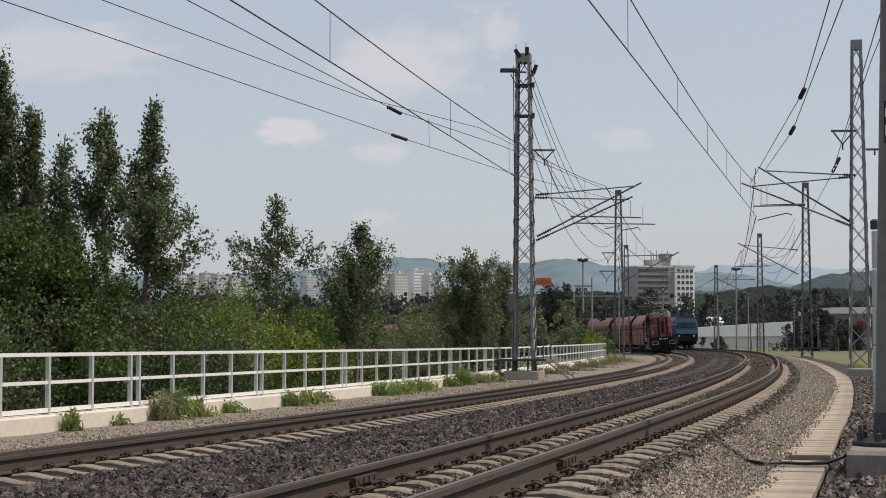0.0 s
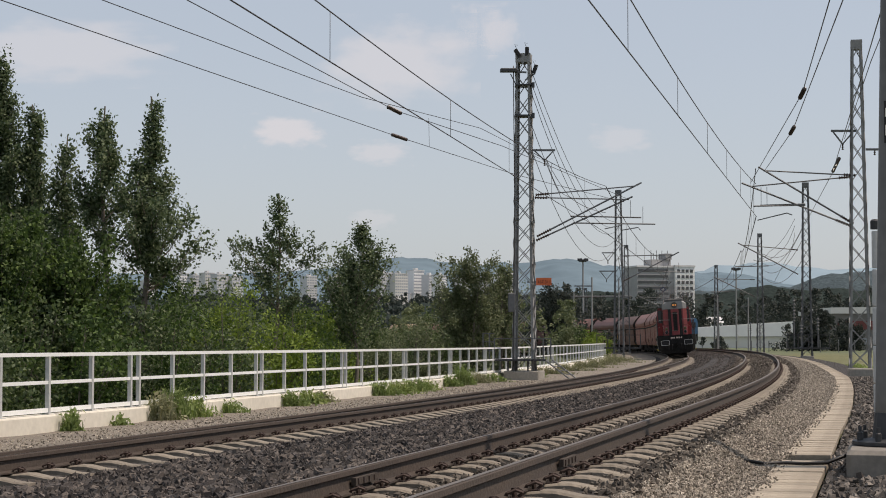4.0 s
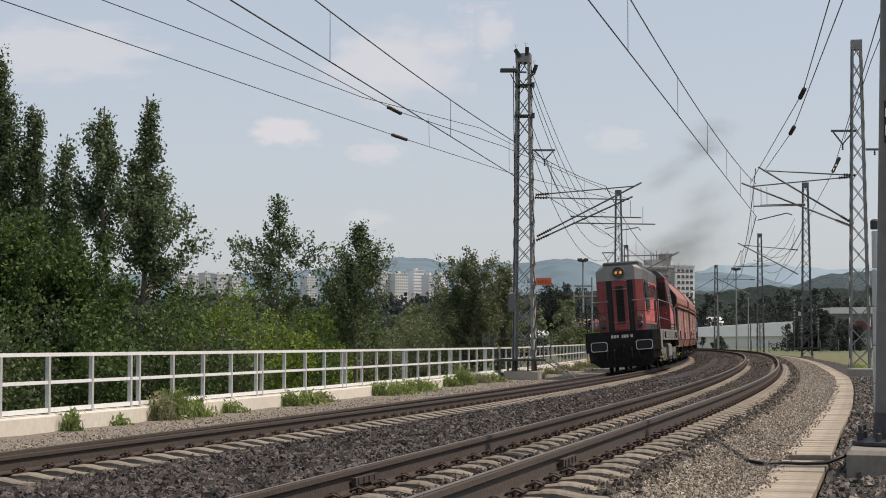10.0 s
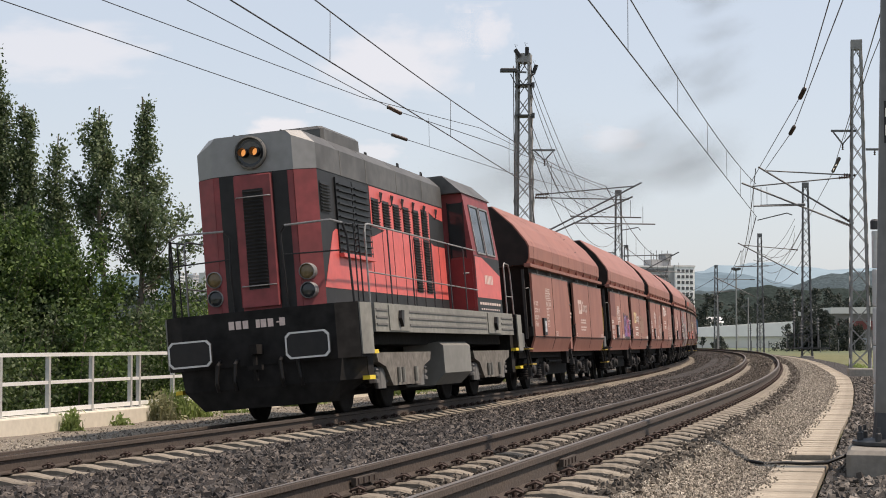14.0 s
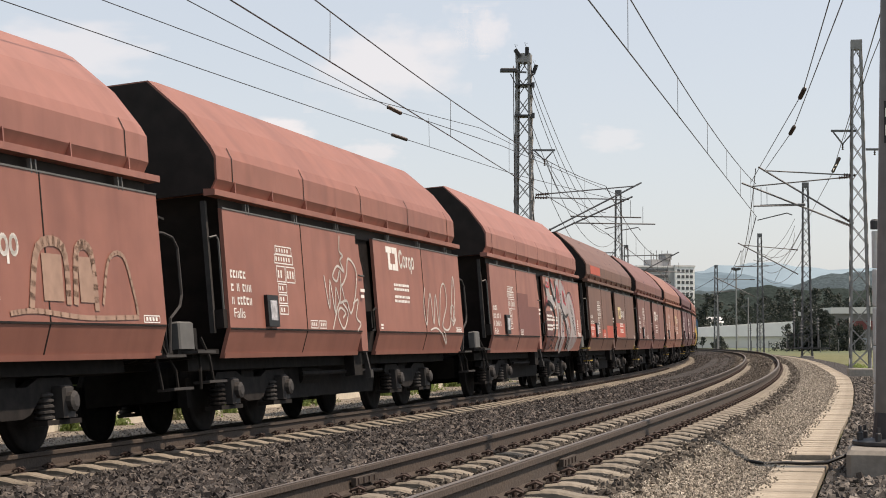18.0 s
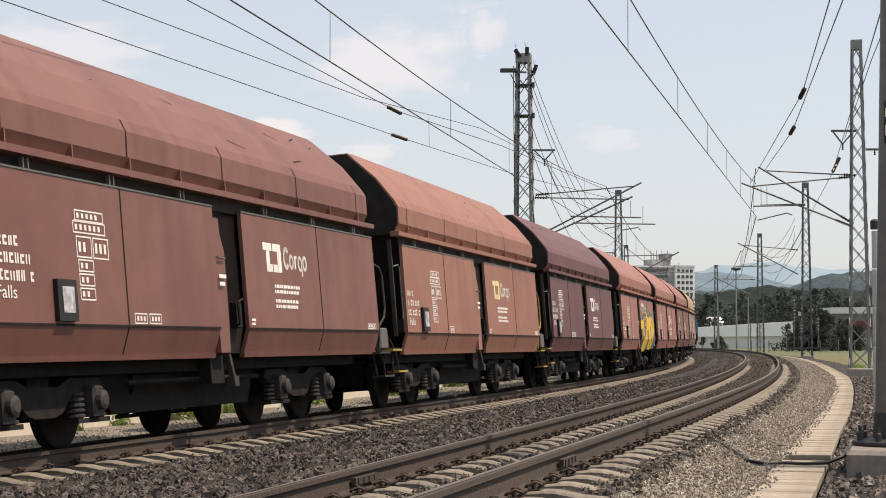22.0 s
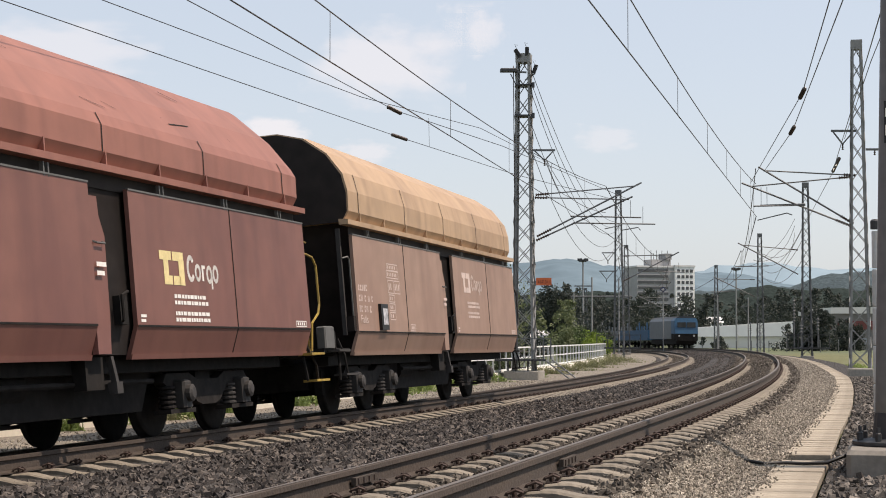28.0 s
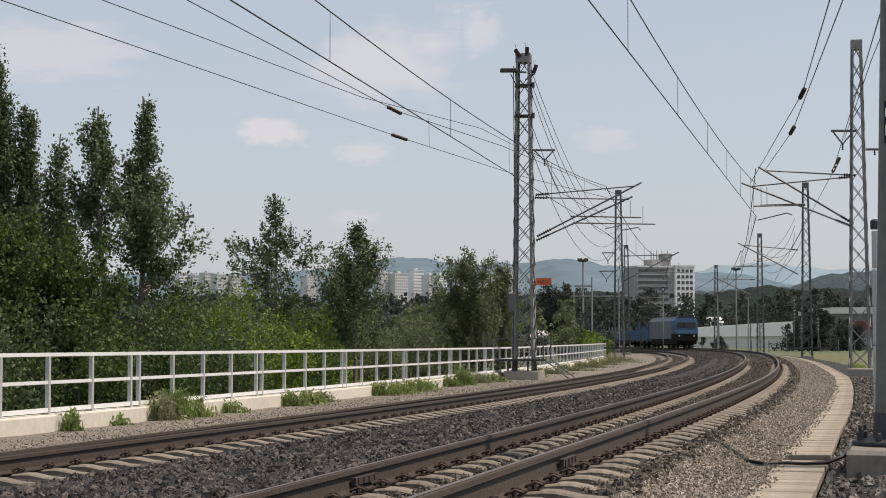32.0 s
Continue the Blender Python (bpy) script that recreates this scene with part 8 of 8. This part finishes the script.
# orange kilometre sign
sg = thing("distance_sign", None, "orange kilometre sign with black figures", "sign")
part("plate", Mesh().box(3.74, 4.36, 69.96, 69.98, 3.06, 3.36), mat("sign_orange", (0.62, 0.13, 0.04), 0.5, 0, 0.06, 10, 2), sg)
part("arm", Mesh().bar((3.4, 70.3, 3.2), (4.2, 69.99, 3.2), 0.05), M["galv_dark"], sg)
cu = bpy.data.curves.new("figures", "FONT")
cu.body, cu.size, cu.extrude = "167.311", 0.17, 0.002
cu.materials.append(M["black"])
fg = new("figures", cu)
fg.parent = sg
fg.matrix_basis = pose(3.79, 69.955, 3.14, 90)
# service platform round the mast foot
pf = thing("service_platform", None, "dark steel service platform with guard rail at the mast", "platform")
part("deck", Mesh().box(1.6, 4.1, 69.6, 71.2, 0.02, 0.1), M["dark_steel"], pf)
for x in (1.6, 1.85, 2.05, 4.0, 4.3):
    part("rail_post", Mesh().bar((x, 69.65, 0.1), (x, 69.65, 1.15 if x < 2 else 0.95), 0.05), M["galv_dark"], pf)
for z in (0.45, 0.8, 1.12):
    part("guard_rail", Mesh().bar((1.6, 69.65, z), (2.05, 69.65, z), 0.035), M["galv_dark"], pf)
part("guard_rail", Mesh().bar((2.05, 69.65, 0.92), (4.3, 69.65, 0.92), 0.035), M["galv_dark"], pf)
for x in (2.6, 3.4):
    part("support", Mesh().bar((x, 69.9, -0.9), (x, 69.9, 0.05), 0.07), M["dark_steel"], pf)
st = thing("service_steps", None, "narrow steel steps leaning on the platform", "steps")
for x in (4.05, 4.35):
    part("stringer", Mesh().bar((x, 69.7, 0.08), (x + 0.95, 68.9, -0.68), 0.035, 0.05), M["galv"], st)
for k in range(4):
    part("tread", Mesh().box(4.2 + 0.22 * k, 4.5 + 0.22 * k, 69.45 - 0.2 * k, 69.6 - 0.2 * k, -0.03 - 0.16 * k, 0.0 - 0.16 * k), M["galv"], st)
for x, y, w, ang in ((12.9, 128.4, 3.2, 0), (26.2, 125.3, 3.0, 0)):
    g = thing("switch_platform", None, "dark steel switch platform low on a far mast", "platform")
    part("deck", Mesh().box(x - w / 2, x + w / 2, y - 0.4, y + 0.3, 0.25, 0.35), M["dark_steel"], g)
    for k in range(5):
        part("rail_post", Mesh().bar((x - w / 2 + k * w / 4, y - 0.35, 0.3), (x - w / 2 + k * w / 4, y - 0.35, 1.3), 0.06), M["dark_steel"], g)
    part("guard_rail", Mesh().bar((x - w / 2, y - 0.35, 1.25), (x + w / 2, y - 0.35, 1.25), 0.05), M["dark_steel"], g)
for x, y, z, n in ((25.2, 125.1, 2.2, 7), (26.9, 125.1, 1.6, 4), (25.7, 125.1, 1.4, 3), (32.0, 181.4, 1.6, 5), (32.9, 181.0, 1.6, 5)):
    g = thing("insulator_stack", None, "ribbed dark insulator stack on a mast", "insulator", "insulator stacks")
    part("rod", Mesh().tube([(x, y, 0.3 if y < 150 else -0.75), (x, y, z + n * 0.24)], 0.05, 6), M["galv_dark"], g)
    for k in range(n):
        part("disc", Mesh().lathe([(0.05, 0), (0.13, 0.04), (0.05, 0.1)], pose(x, y, z + k * 0.24), 10), M["galv_dark"], g)

# ---- near pole and its block ----
po = thing("steel_pole", pose(4.33, 16.6, -0.14), "tall grey tapered steel pole on a concrete block", "pole")
part("shaft", Mesh().lathe([(0.225, 0.06), (0.215, 0.5), (0.12, 4.3), (0.105, 8.0), (0.0, 8.02)], pose(0, 0, 0), 22), M["pole_grey"], po, smooth=True)
part("flange", Mesh().lathe([(0.44, 0.0), (0.44, 0.03), (0.25, 0.06), (0.225, 0.3)], pose(0, 0, 0), 22), M["dark_steel"], po)
for k in range(8):
    part("bolt", Mesh().lathe([(0.03, 0), (0.03, 0.09), (0.018, 0.1), (0.018, 0.15)], pose(0.37 * math.cos(k * 0.785), 0.37 * math.sin(k * 0.785), 0.02), 6), M["dark_steel"], po)
part("notice", Mesh().box(-0.155, -0.02, -0.2, -0.19, 2.85, 3.25), M["black"], po, "small black notice plate")
part("notice_mark", Mesh().box(-0.145, -0.03, -0.205, -0.2, 2.92, 3.02).box(-0.145, -0.03, -0.205, -0.2, 3.1, 3.18), M["white"], po)
tagged(new("pole_block", Mesh().chamfer_box(0, 1.5, 0, 1.6, -0.9, -0.15, 0.04, pose(3.64, 15.8, 0, 0, 0, -14)).data("pole_block", M["block"])), "large grey concrete block under a pole", "foundation block")
ps = thing("marker_post", pose(7.46, 30, -0.6), "grey segmented post with a round cap", "post")
for k in range(5):
    part("segment", Mesh().lathe([(0.058, 0), (0.066, 0.02), (0.066, 0.62), (0.058, 0.64)], pose(0, 0, 0.05 + k * 0.66), 14), M["grey_post"], ps)
part("cap", Mesh().lathe([(0.085, 0), (0.088, 0.14), (0.06, 0.17), (0.0, 0.18)], pose(0, 0, 3.36), 14), M["dark_steel"], ps)

# insulated rail joints on the outer track
for side in (-0.755, 0.755):
    jb = thing("rail_joint", None, "dark bolted joint bar on the rail web", "rail joint", "rail joints")
    for dy in (-0.045, 0.045):
        p, q = on_track(False, -11.95, side + dy, -0.09), on_track(False, -11.4, side + dy, -0.09)
        part("joint_bar", Mesh().bar(p, q, 0.035, 0.052), M["rail_side"], jb)
        for k in range(4):
            c = p.lerp(q, 0.14 + 0.24 * k)
            part("bolt", Mesh().box(c.x - 0.02, c.x + 0.02, c.y - 0.03, c.y + 0.02, c.z - 0.02, c.z + 0.02), M["clip"], jb)


# ---- weeds along the parapet ----
WEED = dict(green=leaf_mat("weed_green", (0.13, 0.19, 0.05), (0.18, 0.25, 0.07), (0.25, 0.31, 0.12)), light=leaf_mat("weed_light", (0.19, 0.26, 0.06), (0.25, 0.33, 0.09), (0.33, 0.38, 0.15)),
            olive=leaf_mat("weed_dry", (0.18, 0.19, 0.09), (0.25, 0.26, 0.14), (0.34, 0.33, 0.2)))

def weed(s, o, z, w, h, n, seed, material, label, flower=False):
    r = np.random.default_rng(seed)
    t = thing("weed_clump", pose(*spot(s, o, z)), label, "weeds", "weeds by the parapet")
    v, f = [], []
    for k in range(n):
        x, y = r.normal(0, w * 0.42), r.normal(0, 0.11)
        hh = h * r.uniform(0.15, 1.05) * math.exp(-(x / w) ** 2)
        a = r.uniform(0, 6.28)
        lean = Vector((math.cos(a), math.sin(a), 0)) * hh * r.uniform(0.1, 0.45)
        side = Vector((-math.sin(a), math.cos(a), 0)) * r.uniform(0.004, 0.011)
        b, m_, e = Vector((x, y, 0)), Vector((x, y, hh * 0.6)) + lean * 0.45, Vector((x, y, hh)) + lean
        i = len(v)
        v += [(b - side)[:], (b + side)[:], (m_ + side)[:], (m_ - side)[:], (e + side * 0.2)[:], (e - side * 0.2)[:]]
        f += [(i, i + 1, i + 2, i + 3), (i + 3, i + 2, i + 4, i + 5)]
        if k % 2 == 0:
            for _ in range(3):
                q = m_.lerp(e, r.uniform(-0.6, 1.0)) + Vector(r.normal(0, 0.03, 3))
                d1, d2 = Vector(r.normal(0, 0.028, 3)), Vector(r.normal(0, 0.018, 3))
                i = len(v)
                v += [(q - d1)[:], (q + d2)[:], (q + d1)[:], (q - d2)[:]]
                f.append((i, i + 1, i + 2, i + 3))
    tagged(part("foliage", arrays("foliage", np.array(v), np.array(f), material), None, t), kind="stuff")


for i, (s, w, h, n, k) in enumerate(((2.95, 0.22, 0.42, 170, "green"), (6.9, 0.35, 0.62, 300, "olive"), (7.6, 0.4, 0.7, 360, "green"), (8.7, 0.4, 0.45, 260, "light"), (5.0, 0.15, 0.2, 60, "green"), (10.8, 0.35, 0.3, 140, "green"),
                                     (15.0, 0.5, 0.36, 320, "green"), (16.4, 0.6, 0.34, 320, "light"), (17.6, 0.5, 0.3, 240, "olive"), (23.5, 0.7, 0.42, 380, "green"), (25.4, 0.8, 0.4, 380, "light"), (27.6, 0.8, 0.42, 380, "green"), (29.3, 0.7, 0.4, 300, "light"),
                                     (33.5, 0.5, 0.42, 360, "green"), (36.0, 0.45, 0.75, 420, "green"), (38.5, 0.7, 0.45, 480, "olive"), (41.5, 0.8, 0.35, 400, "green"), (50, 1.2, 0.35, 600, "green"), (57, 1.5, 0.35, 700, "olive"), (65, 2.0, 0.4, 800, "olive"),
                                     (74, 2.2, 0.45, 800, "olive"), (84, 2.5, 0.5, 800, "olive"), (95, 3.0, 0.5, 800, "olive"), (104, 2.5, 0.6, 800, "olive"))):
    weed(s, 10.08, -0.66, w, h, n, 300 + i, WEED[k], {"green": "green weeds at the foot of the parapet", "light": "bright green low weeds in gravel", "olive": "dry grey-green weeds in gravel"}[k])
for i in range(34):
    rw = np.random.default_rng(700 + i)
    weed(rw.uniform(22, 75), rw.uniform(-6.5, -4.9), -0.6, 0.8, 0.35, 120, 800 + i, WEED["light"], "meadow grass tuft beside the ballast")


# ---- poles and small things far off ----
def far_pole(x, y, h, r, label, lamp=None, arm=None):
    t = thing("street_lamp" if lamp else "utility_pole", pose(x, y, -0.8), label, "pole", "poles beyond the tracks")
    part("shaft", Mesh().tube([(0, 0, 0), (0, 0, h)], r, 8, r * 0.7), M["galv"], t)
    if lamp:
        part("lamp_ring", Mesh().lathe([(0.5, 0), (0.7, 0.15), (0.7, 0.3), (0.5, 0.35)], pose(0, 0, h - 0.2), 12), M["dark_steel"], t)
        for k in range(6):
            part("floodlamp", Mesh().box(-0.16, 0.16, -0.1, 0.1, 0, 0.4, pose(0.65 * math.cos(k * 1.05), 0.65 * math.sin(k * 1.05), h - 0.1)), M["dark_steel"], t)
    if arm:
        part("arm", Mesh().bar((0, 0, h - 1), (arm, 0, h - 1), 0.12), M["galv_dark"], t)
        part("arm_brace", Mesh().bar((0, 0, h - 1.8), (arm * 0.9, 0, h - 1), 0.08), M["galv_dark"], t)


far_pole(20.9, 260, 13.6, 0.16, "tall floodlight pole with a lamp ring", lamp=True)
far_pole(17.1, 200, 8.9, 0.13, "grey utility pole with a short arm", arm=-2.0)
far_pole(15.4, 205, 7.2, 0.1, "thin grey utility pole")
far_pole(22.8, 250, 6.0, 0.12, "thin grey utility pole with an arm", arm=1.2)
far_pole(35.2, 201, 6.6, 0.09, "slim grey lamp post", arm=-0.8)
far_pole(31.5, 200, 6.9, 0.1, "slim grey post beside the outer track")
far_pole(21.2, 210, 9.0, 0.1, "slim post with a diamond sign")
sg = thing("diamond_sign", pose(26.6, 210.5, 7.0), "dark blue diamond signal board on a post", "sign")
part("board", Mesh().box(-0.28, 0.28, -0.05, 0.0, -0.28, 0.28, pose(0, 0, 0, 0, 45)), mat("board_blue", (0.02, 0.03, 0.09), 0.5), sg)
part("mark", Mesh().box(-0.05, 0.05, -0.08, -0.05, -0.16, 0.16).box(-0.18, -0.1, -0.08, -0.05, -0.08, 0.08).box(0.1, 0.18, -0.08, -0.05, -0.08, 0.08), M["white"], sg)
part("post", Mesh().tube([(0, 0.05, -7.7), (0, 0.05, 0)], 0.07, 8), M["galv"], sg)
for x, y in ((16.9, 240), (17.6, 250)):
    lattice_mast(pose(x, y, -0.7), 7.8, 0.7, 0.5, "distant low lattice mast on a siding", base=False)
wire("gantry_beam", [(16.6, 240, 6.9), (26, 240, 6.9)], 0.12, "distant steel gantry beam between masts", M["galv_dark"], category="gantry", group="distant gantry")
lattice_mast(pose(27.0, 330, -0.7), 11.5, 0.9, 0.5, "distant lattice mast before the high-rise", base=False)
far_pole(50.5, 300, 13.9, 0.16, "tall slim floodlight pole behind the line", lamp=True)
# low white barrier, wire fence, pale sheds and a parked car
b = thing("white_barrier", pose(58.6, 300, -0.6), "low white concrete barrier in the grass", "barrier")
part("slab", Mesh().chamfer_box(-1.7, 1.7, -0.15, 0.15, 0, 1.2, 0.03), WALLS["cream"], b)
for k in range(30):
    f = thing("fence_post", pose(22 + k * 1.9 + (k % 3) * 0.1, 232 - k * 1.2, -0.7), "thin grey fence post in the grass", "fence post", "fence posts by the meadow")
    part("shaft", Mesh().box(-0.05, 0.05, -0.05, 0.05, 0, 1.5), M["pole_grey"], f)
    part("top", Mesh().box(-0.07, 0.07, -0.07, 0.07, 1.5, 1.55), M["grey_post"], f)
for x, y, w, h, k in ((18.0, 290, 5, 2.6, "cream"), (21.6, 300, 3.4, 3.2, "cream"), (14.5, 260, 2.4, 2.2, "cream")):
    b = thing("small_building", pose(x, y, -0.9), "low pale building behind the bushes", "building", "low pale buildings")
    part("wall", Mesh().box(-w / 2, w / 2, 0, 5, 0, h), WALLS[k], b)
    part("roof", Mesh().prism([(-0.3, h), (5.3, h), (2.5, h + 0.9)], -w / 2 - 0.3, w / 2 + 0.3), WALLS["grey"], b)
for x, y in ((60, 700), (76, 690), (118, 760), (150, 740), (172, 700), (196, 720)):
    b = thing("distant_house", pose(x, y, 4), "small white house on a wooded rise", "house", "houses on the rise")
    part("wall", Mesh().box(-4, 4, 0, 7, -6, 4.5), WALLS["white"], b)
    part("roof", Mesh().prism([(-0.5, 4.5), (7.5, 4.5), (3.5, 7.2)], -4.4, 4.4), WALLS["grey"], b)


# ---- clouds ----
def cloud_mat(seed, strength):
    m = bpy.data.materials.new("cloud")
    m.use_nodes = True
    N, L = m.node_tree.nodes, m.node_tree.links
    N.clear()
    out, mix, tr, em = N.new("ShaderNodeOutputMaterial"), N.new("ShaderNodeMixShader"), N.new("ShaderNodeBsdfTransparent"), N.new("ShaderNodeEmission")
    em.inputs[0].default_value, em.inputs[1].default_value = (0.9, 0.97, 1.08, 1), 0.86
    tc, gr, no, sub, ramp = N.new("ShaderNodeTexCoord"), N.new("ShaderNodeTexGradient"), N.new("ShaderNodeTexNoise"), N.new("ShaderNodeMath"), N.new("ShaderNodeValToRGB")
    gr.gradient_type = "SPHERICAL"
    mp = N.new("ShaderNodeMapping")
    mp.inputs["Location"].default_value = (seed * 3.7, seed * 1.3, 0)
    L.new(tc.outputs["Object"], gr.inputs[0])
    L.new(tc.outputs["Object"], mp.inputs[0])
    L.new(mp.outputs[0], no.inputs["Vector"])
    no.inputs["Scale"].default_value, no.inputs["Detail"].default_value = 1.9, 6
    sub.operation = "MULTIPLY_ADD"
    sub.inputs[1].default_value = 0.85
    L.new(gr.outputs["Fac"], sub.inputs[0])
    L.new(no.outputs["Fac"], sub.inputs[2])
    ramp.color_ramp.elements[0].position, ramp.color_ramp.elements[1].position = 0.5, 1.0
    ramp.color_ramp.interpolation = "EASE"
    ramp.color_ramp.elements[0].color, ramp.color_ramp.elements[1].color = (0, 0, 0, 1), (strength,) * 3 + (1,)
    L.new(sub.outputs[0], ramp.inputs[0])
    L.new(ramp.outputs[0], mix.inputs[0])
    L.new(tr.outputs[0], mix.inputs[1])
    L.new(em.outputs[0], mix.inputs[2])
    L.new(mix.outputs[0], out.inputs[0])
    return m


CLOUDS = []
for i, (x, z, w, h, a) in enumerate(((-110, 690, 210, 125, 0.6), (-385, 520, 105, 48, 0.75), (-150, 466, 85, 36, 0.5), (110, 770, 85, 75, 0.55), (-940, 720, 290, 95, 0.5), (450, 500, 95, 40, 0.35), (-170, 300, 70, 30, 0.3), (150, 770, 60, 60, 0.4))):
    me = Mesh().add([(-1, -1, 0), (1, -1, 0), (1, 1, 0), (-1, 1, 0)], [(0, 1, 2, 3)])
    c = new("backdrop_cloud", me.data("cloud", cloud_mat(i + 1, a)))
    tagged(c, "small soft white fair-weather cloud", "cloud", "clouds in the sky", "structure")
    c.scale = (w, h, 1)
    CLOUDS.append((c, x, z))


# ---- exhaust smoke, in drifting puffs ----
def smoke_mat():
    m = bpy.data.materials.new("exhaust_smoke")
    m.use_nodes = True
    N, L = m.node_tree.nodes, m.node_tree.links
    N.clear()
    out, mix, tr, di = N.new("ShaderNodeOutputMaterial"), N.new("ShaderNodeMixShader"), N.new("ShaderNodeBsdfTransparent"), N.new("ShaderNodeBsdfDiffuse")
    di.inputs[0].default_value = (0.2, 0.19, 0.18, 1)
    tl, both = N.new("ShaderNodeBsdfTranslucent"), N.new("ShaderNodeMixShader")
    tl.inputs[0].default_value = (0.2, 0.19, 0.18, 1)
    L.new(di.outputs[0], both.inputs[1])
    L.new(tl.outputs[0], both.inputs[2])
    tc, gr, no, mul, ramp = N.new("ShaderNodeTexCoord"), N.new("ShaderNodeTexGradient"), N.new("ShaderNodeTexNoise"), N.new("ShaderNodeMath"), N.new("ShaderNodeValToRGB")
    gr.gradient_type = "SPHERICAL"
    oi, mp = N.new("ShaderNodeObjectInfo"), N.new("ShaderNodeVectorMath")
    mp.operation = "ADD"
    L.new(tc.outputs["Object"], gr.inputs[0])
    L.new(tc.outputs["Object"], mp.inputs[0])
    L.new(oi.outputs["Location"], mp.inputs[1])
    L.new(tc.outputs["Object"], no.inputs["Vector"])
    no.inputs["Scale"].default_value, no.inputs["Detail"].default_value = 1.3, 3
    mul.operation = "MULTIPLY"
    L.new(gr.outputs["Fac"], mul.inputs[0])
    L.new(no.outputs["Fac"], mul.inputs[1])
    ramp.color_ramp.elements[0].position, ramp.color_ramp.elements[1].position = 0.0, 0.55
    ramp.color_ramp.interpolation = "EASE"
    ramp.color_ramp.elements[0].color, ramp.color_ramp.elements[1].color = (0, 0, 0, 1), (0.2, 0.2, 0.2, 1)
    L.new(mul.outputs[0], ramp.inputs[0])
    L.new(ramp.outputs[0], mix.inputs[0])
    L.new(tr.outputs[0], mix.inputs[1])
    L.new(both.outputs[0], mix.inputs[2])
    L.new(mix.outputs[0], out.inputs[0])
    return m


SMOKE = smoke_mat()
PUFFS = []
rs = np.random.default_rng(21)
disc = Mesh().add([(math.cos(a), 0, math.sin(a)) for a in (2 * math.pi * k / 24 for k in range(24))], [tuple(range(24))]).data("smoke_puff", SMOKE)
for i in range(17):
    p = new("smoke_puff", disc)
    tagged(p, "thin dark puff of exhaust smoke", "smoke", "puffs of exhaust smoke")
    p.scale = (rs.uniform(3.0, 3.6), 1, rs.uniform(1.4, 1.55))
    p.visible_shadow = False
    PUFFS.append((p, 0.9 + i * 0.74, rs.uniform(-0.7, 0.7), rs.uniform(0.3, 1.5), rs.uniform(-0.3, 0.4), rs.uniform(-24, 24)))


def motions():
    for i, w in enumerate(wagons):
        walk(w, [(t, vehicle_pose(front_arc(t) + 20.25 + 13.5 * i + TRAIL[i], 3.69)) for t in TIMES])
    walk(loco, [(t, vehicle_pose(front_arc(t) + 6.8, 3.35)) for t in TIMES])
    # the crowns sway a little in the wind
    for tr, base, ph, amp in TREES:
        gust = lambda t: float(np.interp(t, [0, 9.5, 11.5, 14, 20, 30, 32], [0, 0, -0.8, -1.1, -0.8, -1.1, -1.0])) * amp / 0.38
        walk(tr, [(t, base @ pose(0, 0, 0, amp * 0.5 * math.sin(1.1 * t + ph), gust(t) + amp * 0.8 * (math.sin(0.9 * t + ph) + 0.4 * math.sin(2.3 * t + 2 * ph)))) for t in TIMES])
    for c, x, z in CLOUDS:
        walk(c, [(t, pose(x - 1.5 * t, 4300, z, 90)) for t in (0, 16, 32)])
    # each puff rides in the hood until it leaves the exhaust, then turns across the view and drifts up
    for p, t0, side, rise, drift, turn in PUFFS:
        rows = [(t, vehicle_pose(front_arc(t) + 6.8, 3.35) @ pose(1.85, 0, 2.92)) for t in TIMES if t < t0 - 0.4]
        rows += [(round(t0 - d, 2), vehicle_pose(front_arc(t0 - d) + 6.8, 3.35) @ pose(1.85, 0, 2.92)) for d in (0.3, 0.2, 0.1, 0.05)]
        m = vehicle_pose(front_arc(t0) + 6.8, 3.35) @ pose(1.85, 0, 2.92)
        rows.append((round(t0, 2), m))
        for dt in (0.05, 0.12, 0.25, 0.4, 0.9, 1.6, 2.4, 3.2, 4.0, 5.0, 6.0, 7.5, 9.0):
            up = 1.5 * min(1, dt / 0.4) + rise * dt * 0.62 + 0.3 * max(0, dt - 2.2) ** 2
            k = max(0, min(1, (dt - 0.15) / 0.7))
            q = Matrix.Translation((side * dt + drift * dt * 0.8, -1.2 * min(dt, 1.0), up)) @ m @ pose(0, 0, 0, 0, turn * min(1, dt / 0.9), 78 * k)
            if t0 + dt < 31.0:
                rows.append((round(t0 + dt, 2), q))
        rows.append((32, Matrix.Translation((-9, 6, 90)) @ m @ pose(0, 0, 0, 0, turn, 78)))
        walk(p, rows)
    # the wheels roll
    for body, base, r, sets in [(loco, 6.8, 0.5, loco_wheels)] + [(w, 20.25 + 13.5 * i, 0.46, wheelsets[i]) for i, w in enumerate(wagons)]:
        start = front_arc(0)
        turns = [(f / FPS, (start - front_arc(f / FPS)) / r) for f in range(0, 32 * FPS + 1)]
        for ws in sets:
            loc = ws.location.copy()
            walk(ws, [(t, Matrix.Translation(loc) @ Matrix.Rotation(a, 4, "Y")) for t, a in turns])


motions()
